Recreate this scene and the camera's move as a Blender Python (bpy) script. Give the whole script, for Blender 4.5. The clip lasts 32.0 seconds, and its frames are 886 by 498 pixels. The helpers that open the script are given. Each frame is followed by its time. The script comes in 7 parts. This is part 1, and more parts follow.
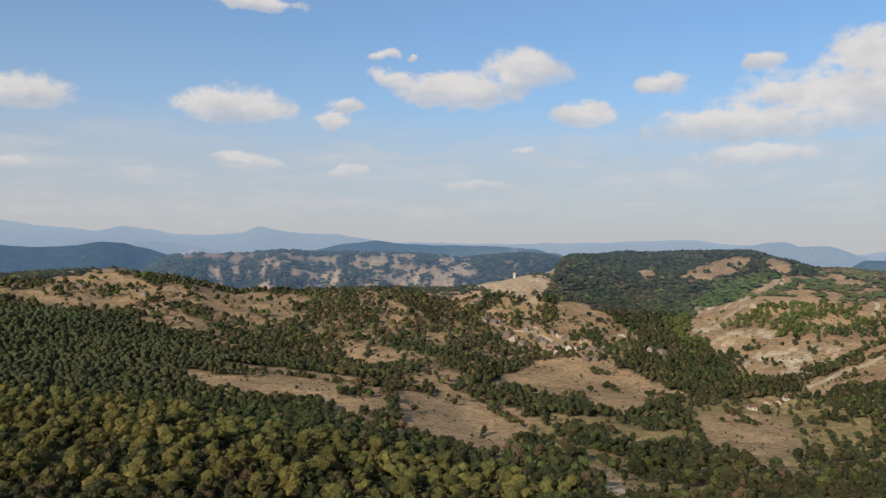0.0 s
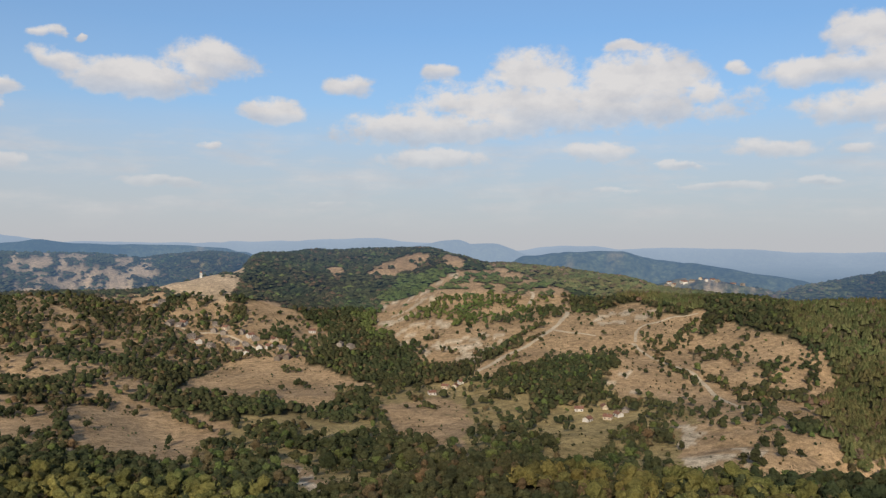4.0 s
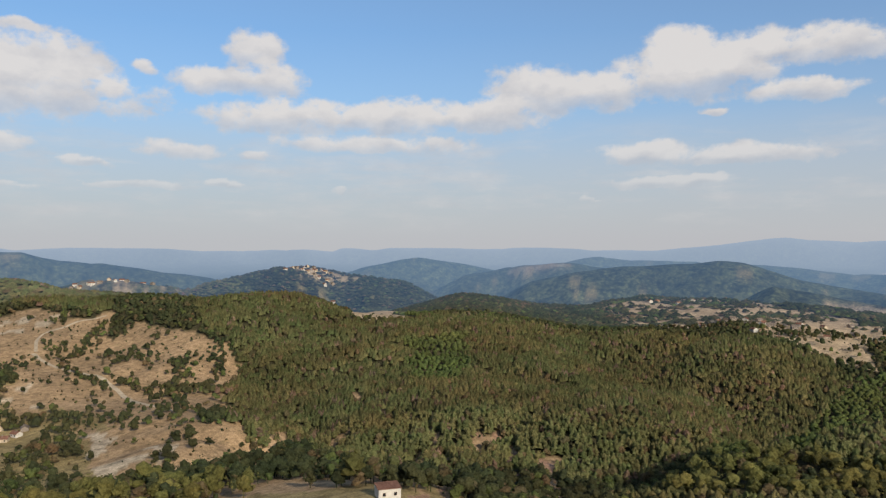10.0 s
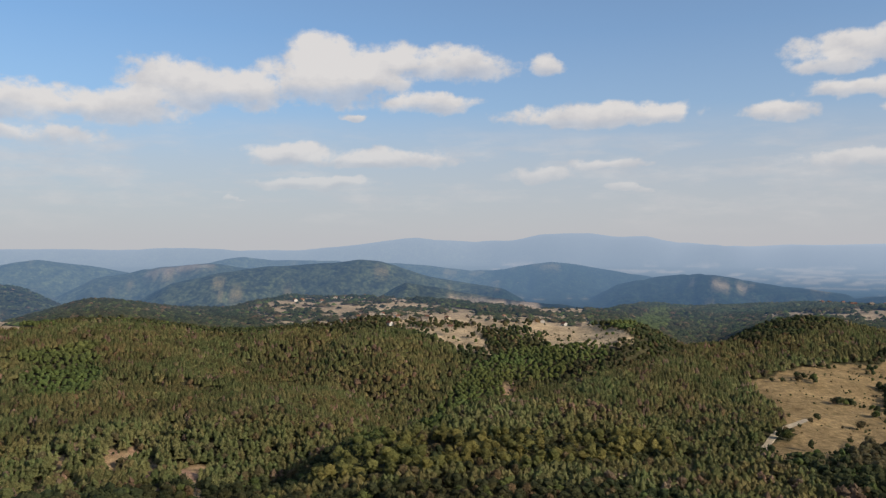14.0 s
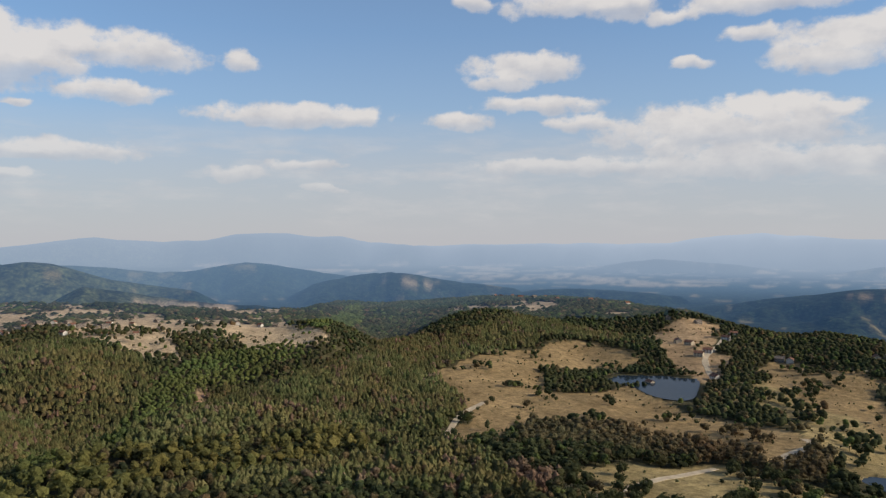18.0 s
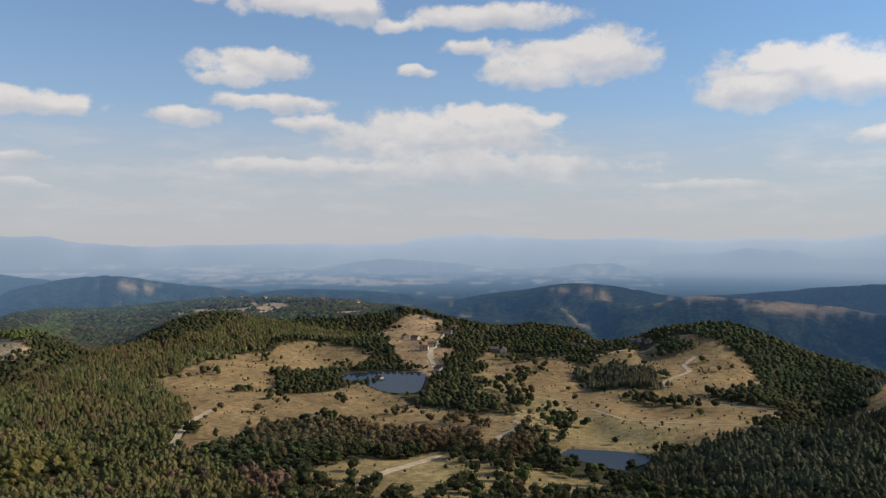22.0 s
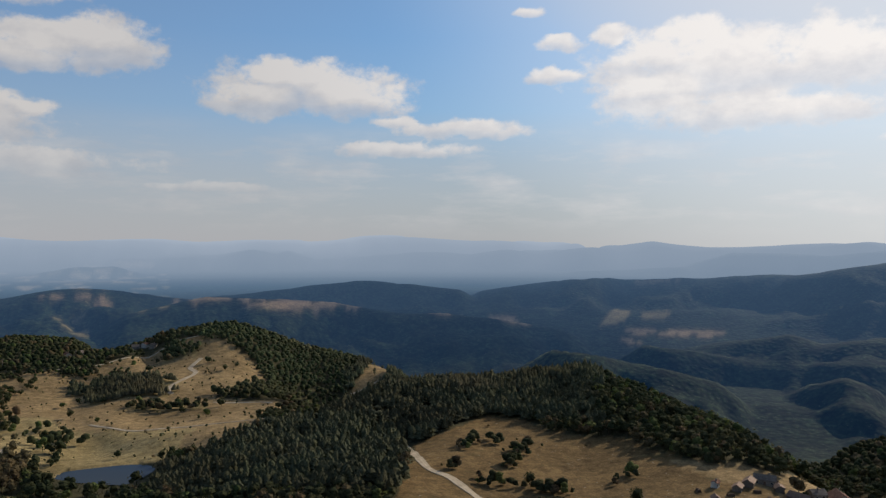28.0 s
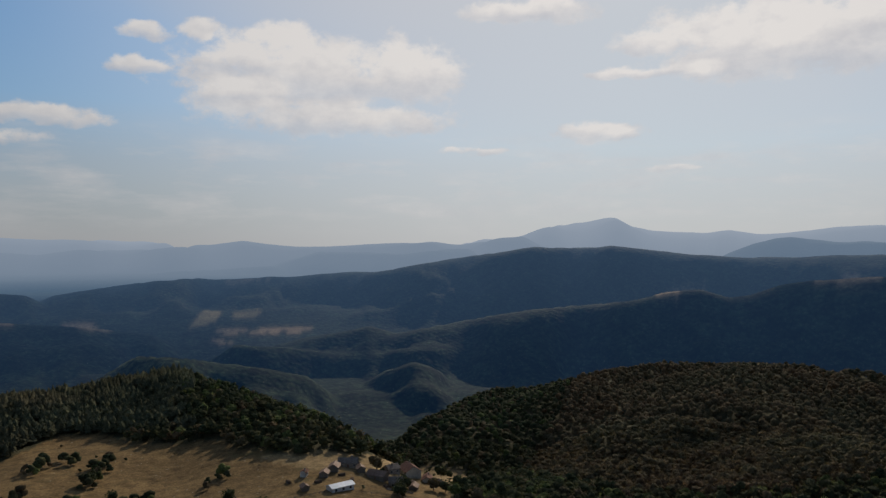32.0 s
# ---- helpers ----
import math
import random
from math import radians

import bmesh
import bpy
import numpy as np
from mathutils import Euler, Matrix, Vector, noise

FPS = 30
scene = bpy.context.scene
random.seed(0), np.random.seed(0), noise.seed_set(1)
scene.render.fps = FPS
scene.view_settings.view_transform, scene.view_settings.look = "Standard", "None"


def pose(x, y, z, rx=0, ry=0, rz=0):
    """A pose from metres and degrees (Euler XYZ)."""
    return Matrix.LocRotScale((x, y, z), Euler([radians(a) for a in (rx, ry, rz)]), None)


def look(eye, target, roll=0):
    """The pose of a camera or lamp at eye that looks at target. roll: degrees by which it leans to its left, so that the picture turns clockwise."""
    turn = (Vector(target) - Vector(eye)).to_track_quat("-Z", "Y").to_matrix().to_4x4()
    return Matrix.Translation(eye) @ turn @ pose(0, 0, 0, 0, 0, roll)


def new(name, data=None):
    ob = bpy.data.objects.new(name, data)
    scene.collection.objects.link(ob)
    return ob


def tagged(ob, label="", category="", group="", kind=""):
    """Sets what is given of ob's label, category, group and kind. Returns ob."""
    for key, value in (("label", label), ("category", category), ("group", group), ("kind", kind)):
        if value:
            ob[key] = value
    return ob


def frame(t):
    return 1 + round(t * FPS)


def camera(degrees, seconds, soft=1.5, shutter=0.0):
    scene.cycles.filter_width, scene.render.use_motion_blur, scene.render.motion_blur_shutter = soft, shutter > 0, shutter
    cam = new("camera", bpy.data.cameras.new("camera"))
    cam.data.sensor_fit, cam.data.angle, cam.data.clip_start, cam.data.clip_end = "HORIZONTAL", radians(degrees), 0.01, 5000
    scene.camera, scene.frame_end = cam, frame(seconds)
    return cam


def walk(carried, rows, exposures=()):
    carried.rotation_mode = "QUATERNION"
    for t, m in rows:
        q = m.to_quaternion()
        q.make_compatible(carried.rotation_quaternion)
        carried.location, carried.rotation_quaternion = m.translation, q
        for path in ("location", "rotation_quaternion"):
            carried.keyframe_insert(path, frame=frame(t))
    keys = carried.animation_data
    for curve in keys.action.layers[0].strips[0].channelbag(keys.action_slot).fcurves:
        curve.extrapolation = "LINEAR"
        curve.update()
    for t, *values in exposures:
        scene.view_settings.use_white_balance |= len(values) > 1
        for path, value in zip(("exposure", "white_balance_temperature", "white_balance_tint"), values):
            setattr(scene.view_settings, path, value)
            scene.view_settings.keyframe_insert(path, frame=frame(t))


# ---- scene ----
EYE = (0.0, 0.0, 160.0)
cam = camera(60.22, 32.0, soft=1.38)

# The drone hovers and turns to its right: seconds, heading, tilt and lean in degrees.
TURN = [
    (0, -0.00, -0.77, 0.36),
    (0.5, 2.93, -0.78, 0.36),
    (1, 5.83, -0.78, 0.37),
    (1.5, 8.77, -0.79, 0.36),
    (2, 11.61, -0.78, 0.37),
    (2.5, 14.37, -0.79, 0.35),
    (3, 17.14, -0.79, 0.32),
    (3.5, 20.01, -0.79, 0.27),
    (5.5, 32.14, -0.80, 0.15),
    (6, 35.41, -0.80, 0.13),
    (6.5, 38.68, -0.81, 0.10),
    (7, 41.94, -0.81, 0.09),
    (7.5, 45.37, -0.77, 0.05),
    (8, 49.25, -0.79, 0.04),
    (8.5, 53.28, -0.76, 0.05),
    (9, 57.31, -0.76, 0.07),
    (9.5, 61.32, -0.72, 0.10),
    (10, 65.20, -0.71, 0.12),
    (10.5, 68.59, -0.69, 0.11),
    (11, 71.58, -0.69, 0.10),
    (11.5, 74.62, -0.68, 0.10),
    (12, 77.71, -0.68, 0.09),
    (12.5, 80.93, -0.67, 0.07),
    (13, 84.36, -0.67, 0.08),
    (13.5, 87.86, -0.67, 0.08),
    (14, 91.37, -0.66, 0.10),
    (14.5, 94.81, -0.64, 0.13),
    (15, 98.51, -0.64, 0.14),
    (15.5, 102.21, -0.61, 0.14),
    (17.5, 111.36, -0.61, 0.16),
    (18, 113.85, -0.62, 0.11),
    (18.5, 116.31, -0.60, 0.09),
    (19, 118.73, -0.59, 0.04),
    (19.5, 121.20, -0.58, 0.02),
    (20, 123.65, -0.59, -0.02),
    (20.5, 126.02, -0.57, -0.02),
    (21, 128.42, -0.58, 0.02),
    (21.5, 131.02, -0.57, 0.04),
    (22, 133.81, -0.58, 0.03),
    (22.5, 136.68, -0.58, 0.02),
    (23, 139.41, -0.56, -0.01),
    (23.5, 142.04, -0.56, -0.03),
    (24, 144.66, -0.55, -0.01),
    (24.5, 147.30, -0.54, -0.03),
    (26.5, 159.16, -0.44, 0.11),
    (27, 162.62, -0.43, 0.12),
    (27.5, 166.15, -0.44, 0.09),
    (28, 169.66, -0.42, 0.07),
    (28.5, 173.70, -0.43, 0.01),
    (29, 177.07, -0.43, 0.01),
    (29.5, 180.16, -0.45, 0.04),
    (30, 183.34, -0.42, 0.06),
    (30.5, 186.60, -0.43, 0.09),
    (31, 190.51, -0.43, 0.13),
    (31.5, 194.97, -0.42, 0.11),
    (32, 199.64, -0.41, 0.10),
]


def aim(heading, tilt, lean):
    a, e = radians(heading), radians(tilt)
    way = Vector((math.sin(a) * math.cos(e), math.cos(a) * math.cos(e), math.sin(e)))
    return look(EYE, Vector(EYE) + way * 100, lean)


walk(cam, [(t, aim(h, p, r)) for t, h, p, r in TURN], exposures=[(0, 0.0, 6500, 11), (24, 0.0, 6500, 11), (27, -0.15, 6500, 11), (29, -0.4, 6500, 11), (32, -0.62, 6500, 11)])

# ---- world, sun ----
SUN_HEADING, SUN_HEIGHT = 215.0, 26.0
world = bpy.data.worlds.new("sky")
scene.world = world
world.use_nodes = True
wn, wl = world.node_tree.nodes, world.node_tree.links
wn.clear()
w_out = wn.new("ShaderNodeOutputWorld")
w_bg = wn.new("ShaderNodeBackground")
w_sky = wn.new("ShaderNodeTexSky")
w_sky.sky_type = "NISHITA"
w_sky.sun_disc = False
w_sky.sun_elevation = radians(SUN_HEIGHT)
w_sky.sun_rotation = radians(SUN_HEADING)
w_sky.altitude, w_sky.air_density, w_sky.dust_density, w_sky.ozone_density = 500, 1.0, 0.6, 1.6
w_bg.inputs["Strength"].default_value = 0.104
wl.new(w_bg.outputs[0], w_out.inputs[0])
# summer haze: the air pales towards the horizon, all the way round
w_geo = wn.new("ShaderNodeTexCoord")
w_sep = wn.new("ShaderNodeSeparateXYZ")
wl.new(w_geo.outputs["Generated"], w_sep.inputs[0])
w_ramp = wn.new("ShaderNodeValToRGB")
w_ramp.color_ramp.interpolation = "B_SPLINE"
w_ramp.color_ramp.elements[0].position, w_ramp.color_ramp.elements[0].color = 0.0, (0.97, 0.97, 0.97, 1)
w_ramp.color_ramp.elements[1].position, w_ramp.color_ramp.elements[1].color = 0.42, (0.0, 0.0, 0.0, 1)
w_e = w_ramp.color_ramp.elements.new(0.10)
w_e.color = (0.80, 0.80, 0.80, 1)
w_e = w_ramp.color_ramp.elements.new(0.17)
w_e.color = (0.48, 0.48, 0.48, 1)
wl.new(w_sep.outputs["Z"], w_ramp.inputs[0])
w_mix = wn.new("ShaderNodeMix")
w_mix.data_type = "RGBA"
# the haze is whitest round the sun
w_dot = wn.new("ShaderNodeVectorMath")
w_dot.operation = "DOT_PRODUCT"
_a, _e = radians(SUN_HEADING), radians(SUN_HEIGHT)
w_dot.inputs[1].default_value = (math.sin(_a) * math.cos(_e), math.cos(_a) * math.cos(_e), math.sin(_e))
wl.new(w_geo.outputs["Generated"], w_dot.inputs[0])
w_glow = wn.new("ShaderNodeMapRange")
w_glow.interpolation_type = "SMOOTHSTEP"
for _k, _v in (("From Min", 0.66), ("From Max", 1.0), ("To Min", 0.0), ("To Max", 0.75)):
    w_glow.inputs[_k].default_value = _v
wl.new(w_dot.outputs["Value"], w_glow.inputs["Value"])
w_max = wn.new("ShaderNodeMath")
w_max.operation = "MAXIMUM"
wl.new(w_ramp.outputs[0], w_max.inputs[0])
wl.new(w_glow.outputs["Result"], w_max.inputs[1])
wl.new(w_max.outputs[0], w_mix.inputs["Factor"])
w_tint = wn.new("ShaderNodeVectorMath")
w_tint.operation = "MULTIPLY"
w_tint.inputs[1].default_value = (0.41, 1.03, 1.40)
wl.new(w_sky.outputs[0], w_tint.inputs[0])
w_high = wn.new("ShaderNodeMapRange")  # deep blue low down, paler and brighter overhead
for _k, _v in (("From Min", 0.26), ("From Max", 0.5), ("To Min", 0.0), ("To Max", 1.0)):
    w_high.inputs[_k].default_value = _v
wl.new(w_sep.outputs["Z"], w_high.inputs["Value"])
w_over = wn.new("ShaderNodeMix")
w_over.data_type = "RGBA"
w_thin = wn.new("ShaderNodeVectorMath")
w_thin.operation = "MULTIPLY"
w_thin.inputs[1].default_value = (1.25, 1.26, 1.26)
wl.new(w_sky.outputs[0], w_thin.inputs[0])
wl.new(w_high.outputs["Result"], w_over.inputs["Factor"])
wl.new(w_tint.outputs[0], w_over.inputs["A"])
wl.new(w_thin.outputs[0], w_over.inputs["B"])
wl.new(w_over.outputs["Result"], w_mix.inputs["A"])
w_mix.inputs["B"].default_value = (4.9, 4.8, 5.0, 1)
w_white = wn.new("ShaderNodeMix")
w_white.data_type = "RGBA"
w_part = wn.new("ShaderNodeMath")
w_part.operation = "MULTIPLY"
w_part.inputs[1].default_value = 0.8
wl.new(w_glow.outputs["Result"], w_part.inputs[0])
wl.new(w_part.outputs[0], w_white.inputs["Factor"])
wl.new(w_mix.outputs["Result"], w_white.inputs["A"])
w_white.inputs["B"].default_value = (10.2, 10.1, 10.2, 1)
wl.new(w_white.outputs["Result"], w_bg.inputs[0])

sun = new("sun", bpy.data.lights.new("sun", "SUN"))
sun.data.energy, sun.data.angle, sun.data.color = 4.4, radians(0.6), (1.0, 0.89, 0.73)
sun.matrix_world = look((math.sin(_a) * math.cos(_e) * 900, math.cos(_a) * math.cos(_e) * 900, math.sin(_e) * 900 + 160), (0, 0, 160))


# ---- materials ----
def material(name, rough=0.9):
    m = bpy.data.materials.new(name)
    m.use_nodes = True
    nt = m.node_tree
    bsdf = nt.nodes["Principled BSDF"]
    bsdf.inputs["Roughness"].default_value = rough
    bsdf.inputs["Specular IOR Level"].default_value = 0.25 if rough < 0.7 else 0.04
    return m, nt, bsdf


def node(nt, kind, **values):
    n = nt.nodes.new(kind)
    for key, value in values.items():
        n.inputs[key].default_value = value
    return n


def noise_tex(nt, scale, detail=4.0, rough=0.6, source="Object"):
    co = nt.nodes.new("ShaderNodeTexCoord")
    n = node(nt, "ShaderNodeTexNoise", Scale=scale, Detail=detail, Roughness=rough)
    nt.links.new(co.outputs[source], n.inputs["Vector"])
    return n.outputs["Fac"]


def spread(nt, socket, low, high, a=0.3, b=0.7):
    n = node(nt, "ShaderNodeMapRange")
    n.inputs["From Min"].default_value, n.inputs["From Max"].default_value = a, b
    n.inputs["To Min"].default_value, n.inputs["To Max"].default_value = low, high
    nt.links.new(socket, n.inputs["Value"])
    return n.outputs["Result"]


def times(nt, colour, factor):
    n = nt.nodes.new("ShaderNodeVectorMath")
    n.operation = "SCALE"
    nt.links.new(colour, n.inputs[0])
    nt.links.new(factor, n.inputs["Scale"])
    return n.outputs[0]


def blend(nt, factor, a, b):
    n = nt.nodes.new("ShaderNodeMix")
    n.data_type = "RGBA"
    for value, key in ((factor, "Factor"), (a, "A"), (b, "B")):
        if isinstance(value, (tuple, float)):
            n.inputs[key].default_value = (*value, 1) if isinstance(value, tuple) else value
        else:
            nt.links.new(value, n.inputs[key])
    return n.outputs["Result"]


def attribute(nt, name, output="Color"):
    n = nt.nodes.new("ShaderNodeAttribute")
    n.attribute_name = name
    return n.outputs[output]


def bump(nt, bsdf, socket, strength, distance):
    n = node(nt, "ShaderNodeBump", Strength=strength, Distance=distance)
    nt.links.new(socket, n.inputs["Height"])
    nt.links.new(n.outputs[0], bsdf.inputs["Normal"])


def land_material(name, haze_mix=False):
    """Dry hill ground: the land's own colour with patches, tufts, tracks of grazing and small stones."""
    m, nt, bsdf = material(name, 0.95)
    colour = attribute(nt, "land_colour")
    patches = noise_tex(nt, 0.022, 5, 0.62)
    tufts = noise_tex(nt, 0.16, 4, 0.7)
    grain = noise_tex(nt, 0.9, 3, 0.7)
    colour = times(nt, colour, spread(nt, patches, 0.72, 1.25))
    colour = times(nt, colour, spread(nt, tufts, 0.55, 1.40))
    colour = times(nt, colour, spread(nt, grain, 0.65, 1.35))
    weeds = spread(nt, noise_tex(nt, 0.07, 6, 0.75), 0.0, 0.7, 0.57, 0.70)
    colour = blend(nt, weeds, colour, (0.075, 0.072, 0.032))
    stones = spread(nt, noise_tex(nt, 0.35, 3, 0.6), 0.0, 0.5, 0.66, 0.72)
    colour = blend(nt, stones, colour, (0.36, 0.32, 0.25))
    nt.links.new(colour, bsdf.inputs["Base Color"])
    if haze_mix:  # woods seen as one canopy
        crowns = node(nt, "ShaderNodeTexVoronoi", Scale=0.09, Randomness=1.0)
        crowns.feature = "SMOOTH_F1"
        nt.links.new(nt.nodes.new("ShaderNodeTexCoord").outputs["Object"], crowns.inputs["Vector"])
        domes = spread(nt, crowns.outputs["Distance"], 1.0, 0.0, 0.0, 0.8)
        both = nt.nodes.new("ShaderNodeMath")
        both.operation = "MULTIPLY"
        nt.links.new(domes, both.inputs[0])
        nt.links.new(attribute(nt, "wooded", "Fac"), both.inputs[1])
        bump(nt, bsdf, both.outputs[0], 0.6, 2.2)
        # shade between crowns painted dark, crown tops light; stands of lighter and darker leaf
        shade_and_leaf = blend(nt, attribute(nt, "wooded", "Fac"), (1.0, 1.0, 1.0), times(nt, blend(nt, domes, (0.30, 0.33, 0.36), (1.45, 1.40, 1.25)), spread(nt, noise_tex(nt, 0.03, 4, 0.65), 0.55, 1.5, 0.35, 0.65)))
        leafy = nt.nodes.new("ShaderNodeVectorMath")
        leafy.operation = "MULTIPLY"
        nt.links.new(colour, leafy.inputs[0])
        nt.links.new(shade_and_leaf, leafy.inputs[1])
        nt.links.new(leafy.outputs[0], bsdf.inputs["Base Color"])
        painted_haze(nt, bsdf)
    else:
        bump(nt, bsdf, tufts, 0.7, 0.8)
    return m


def painted_haze(nt, bsdf):
    """For the distant backdrop alone: haze painted as glow, bluer near by, paler far off."""
    depth = attribute(nt, "haze_mix", "Fac")
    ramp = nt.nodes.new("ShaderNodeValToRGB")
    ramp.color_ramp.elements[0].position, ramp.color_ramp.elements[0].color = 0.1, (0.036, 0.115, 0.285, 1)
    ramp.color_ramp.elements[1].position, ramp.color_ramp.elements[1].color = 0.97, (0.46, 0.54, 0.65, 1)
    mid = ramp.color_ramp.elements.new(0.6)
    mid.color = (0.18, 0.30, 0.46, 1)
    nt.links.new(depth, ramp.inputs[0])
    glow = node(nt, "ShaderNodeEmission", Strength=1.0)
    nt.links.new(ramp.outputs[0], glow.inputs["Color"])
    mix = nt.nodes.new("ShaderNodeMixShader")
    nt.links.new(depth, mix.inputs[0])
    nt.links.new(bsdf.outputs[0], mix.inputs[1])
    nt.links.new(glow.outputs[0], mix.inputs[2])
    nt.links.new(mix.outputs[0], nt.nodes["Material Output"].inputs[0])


def leaf_material(name, haze_mix=False):
    m, nt, bsdf = material(name, 0.9)
    colour = attribute(nt, "leaf_colour")
    colour = times(nt, colour, spread(nt, noise_tex(nt, 0.8, 4, 0.75), 0.5, 1.5, 0.32, 0.68))
    colour = times(nt, colour, spread(nt, noise_tex(nt, 0.012, 3, 0.6), 0.78, 1.22))
    # drier stands turn brown, moist ones stay green
    hue = nt.nodes.new("ShaderNodeVectorMath")
    hue.operation = "MULTIPLY"
    nt.links.new(colour, hue.inputs[0])
    nt.links.new(blend(nt, spread(nt, noise_tex(nt, 0.009, 4, 0.6), 0.0, 1.0, 0.38, 0.62), (0.92, 1.02, 1.02), (1.08, 0.97, 0.98)), hue.inputs[1])
    colour = hue.outputs[0]
    nt.links.new(colour, bsdf.inputs["Base Color"])
    bump(nt, bsdf, noise_tex(nt, 1.3, 3, 0.75), 0.8, 0.7)
    # distant foliage also has the haze painted in as glow
    if haze_mix:
        painted_haze(nt, bsdf)
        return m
    # leaves let some light through
    through_leaf = nt.nodes.new("ShaderNodeBsdfTranslucent")
    nt.links.new(times(nt, colour, spread(nt, noise_tex(nt, 0.05, 2, 0.5), 1.0, 1.5)), through_leaf.inputs["Color"])
    both = nt.nodes.new("ShaderNodeMixShader")
    both.inputs[0].default_value = 0.32
    nt.links.new(bsdf.outputs[0], both.inputs[1])
    nt.links.new(through_leaf.outputs[0], both.inputs[2])
    nt.links.new(both.outputs[0], nt.nodes["Material Output"].inputs[0])
    return m


def plain_material(name, colour, rough=0.85, size=1.2, low=0.7, high=1.2, metal=0.0, relief=0.2):
    m, nt, bsdf = material(name, rough)
    c = node(nt, "ShaderNodeRGB")
    c.outputs[0].default_value = (*colour, 1)
    col = times(nt, c.outputs[0], spread(nt, noise_tex(nt, size, 5, 0.65), low, high))
    col = times(nt, col, spread(nt, noise_tex(nt, size * 0.15, 3, 0.6), 0.8, 1.15))
    nt.links.new(col, bsdf.inputs["Base Color"])
    bsdf.inputs["Metallic"].default_value = metal
    bump(nt, bsdf, noise_tex(nt, size * 4, 3), relief, 0.05)
    return m


def tile_material(name, colour):
    """Clay or stone roofing: courses across the slope, weathered unevenly."""
    m, nt, bsdf = material(name, 0.8)
    co = nt.nodes.new("ShaderNodeTexCoord")
    w = node(nt, "ShaderNodeTexWave", Scale=2.6, Distortion=0.6, Detail=1.0)
    w.bands_direction = "X"
    nt.links.new(co.outputs["Object"], w.inputs["Vector"])
    c = node(nt, "ShaderNodeRGB")
    c.outputs[0].default_value = (*colour, 1)
    col = times(nt, c.outputs[0], spread(nt, w.outputs["Fac"], 0.75, 1.1, 0, 1))
    col = times(nt, col, spread(nt, noise_tex(nt, 0.8, 4), 0.6, 1.25))
    nt.links.new(col, bsdf.inputs["Base Color"])
    bump(nt, bsdf, w.outputs["Fac"], 0.6, 0.06)
    return m


M_LAND = land_material("dry_hill_ground")
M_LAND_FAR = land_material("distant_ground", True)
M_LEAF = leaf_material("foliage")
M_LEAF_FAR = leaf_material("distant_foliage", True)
M_BARK = plain_material("bark", (0.12, 0.085, 0.06), 0.9, 2.0)
M_DIRT = plain_material("pale_dirt", (0.46, 0.38, 0.27), 0.95, 0.25, 0.75, 1.2)
M_WHITE = plain_material("limewash", (0.56, 0.53, 0.47), 0.9, 0.7, 0.75, 1.1)
M_CREAM = plain_material("cream_plaster", (0.50, 0.42, 0.31), 0.9, 0.7, 0.75, 1.1)
M_STONE = plain_material("field_stone", (0.26, 0.22, 0.18), 0.9, 2.2, 0.55, 1.3, relief=0.6)
M_PLANK = plain_material("weathered_plank", (0.17, 0.14, 0.11), 0.85, 1.6, 0.6, 1.2)
M_TILE = tile_material("clay_tiles", (0.22, 0.115, 0.08))
M_SLAB = tile_material("stone_slabs", (0.20, 0.165, 0.135))
M_SHEET = plain_material("galvanised_sheet", (0.55, 0.60, 0.66), 0.42, 0.5, 0.8, 1.1, 0.35)
M_RUSTY = plain_material("rusty_sheet", (0.22, 0.15, 0.11), 0.7, 0.8, 0.6, 1.3, 0.2)
M_PANE = plain_material("dark_pane", (0.02, 0.022, 0.026), 0.12, 1.0, 0.9, 1.1)
M_WOODEN = plain_material("painted_wood", (0.18, 0.11, 0.07), 0.7, 2.0)

M_WATER, _nt, _b = material("still_water", 0.9)
_b.inputs["Base Color"].default_value = (0.022, 0.036, 0.052, 1)
_gloss = node(_nt, "ShaderNodeBsdfGlossy", Color=(0.29, 0.34, 0.41, 1), Roughness=0.07)
_ripple = node(_nt, "ShaderNodeBump", Strength=0.10, Distance=0.15)
_nt.links.new(noise_tex(_nt, 0.5, 3, 0.6), _ripple.inputs["Height"])
_nt.links.new(_ripple.outputs[0], _gloss.inputs["Normal"])
_fres = node(_nt, "ShaderNodeFresnel", IOR=1.33)
_mix = _nt.nodes.new("ShaderNodeMixShader")
_nt.links.new(_fres.outputs[0], _mix.inputs[0])
_nt.links.new(_b.outputs[0], _mix.inputs[1])
_nt.links.new(_gloss.outputs[0], _mix.inputs[2])
_nt.links.new(_mix.outputs[0], _nt.nodes["Material Output"].inputs[0])

# ---- the lie of the land: ridge and valley lines, each point as heading in degrees, distance and height below or above the drone ----
LINES = {}
LINES["foreground_rise"] = [(-30.1, 360, -111), (-11.8, 350, -121), (9.2, 355, -123), (28.1, 390, -120), (-30.1, 500, -106), (-19.7, 480, -115), (-7.7, 440, -127), (2.9, 400, -133)]
LINES["pine_slope"] = [(-30.1, 620, -117), (-23.4, 600, -124), (-15.8, 620, -135), (-30.1, 950, -86), (-24.8, 930, -99), (-19.7, 860, -119), (-15, 760, -131), (-24.1, 760, -117)]
LINES["tan_hill"] = [(-32, 1500, -80), (-30.1, 1450, -69), (-26.8, 1420, -60), (-23.4, 1400, -52), (-19.7, 1380, -68), (-15.1, 1330, -89), (-9.4, 1400, -95), (-23.4, 1150, -96), (-15.1, 1050, -114), (-9.4, 1050, -124), (-28.5, 1180, -88)]
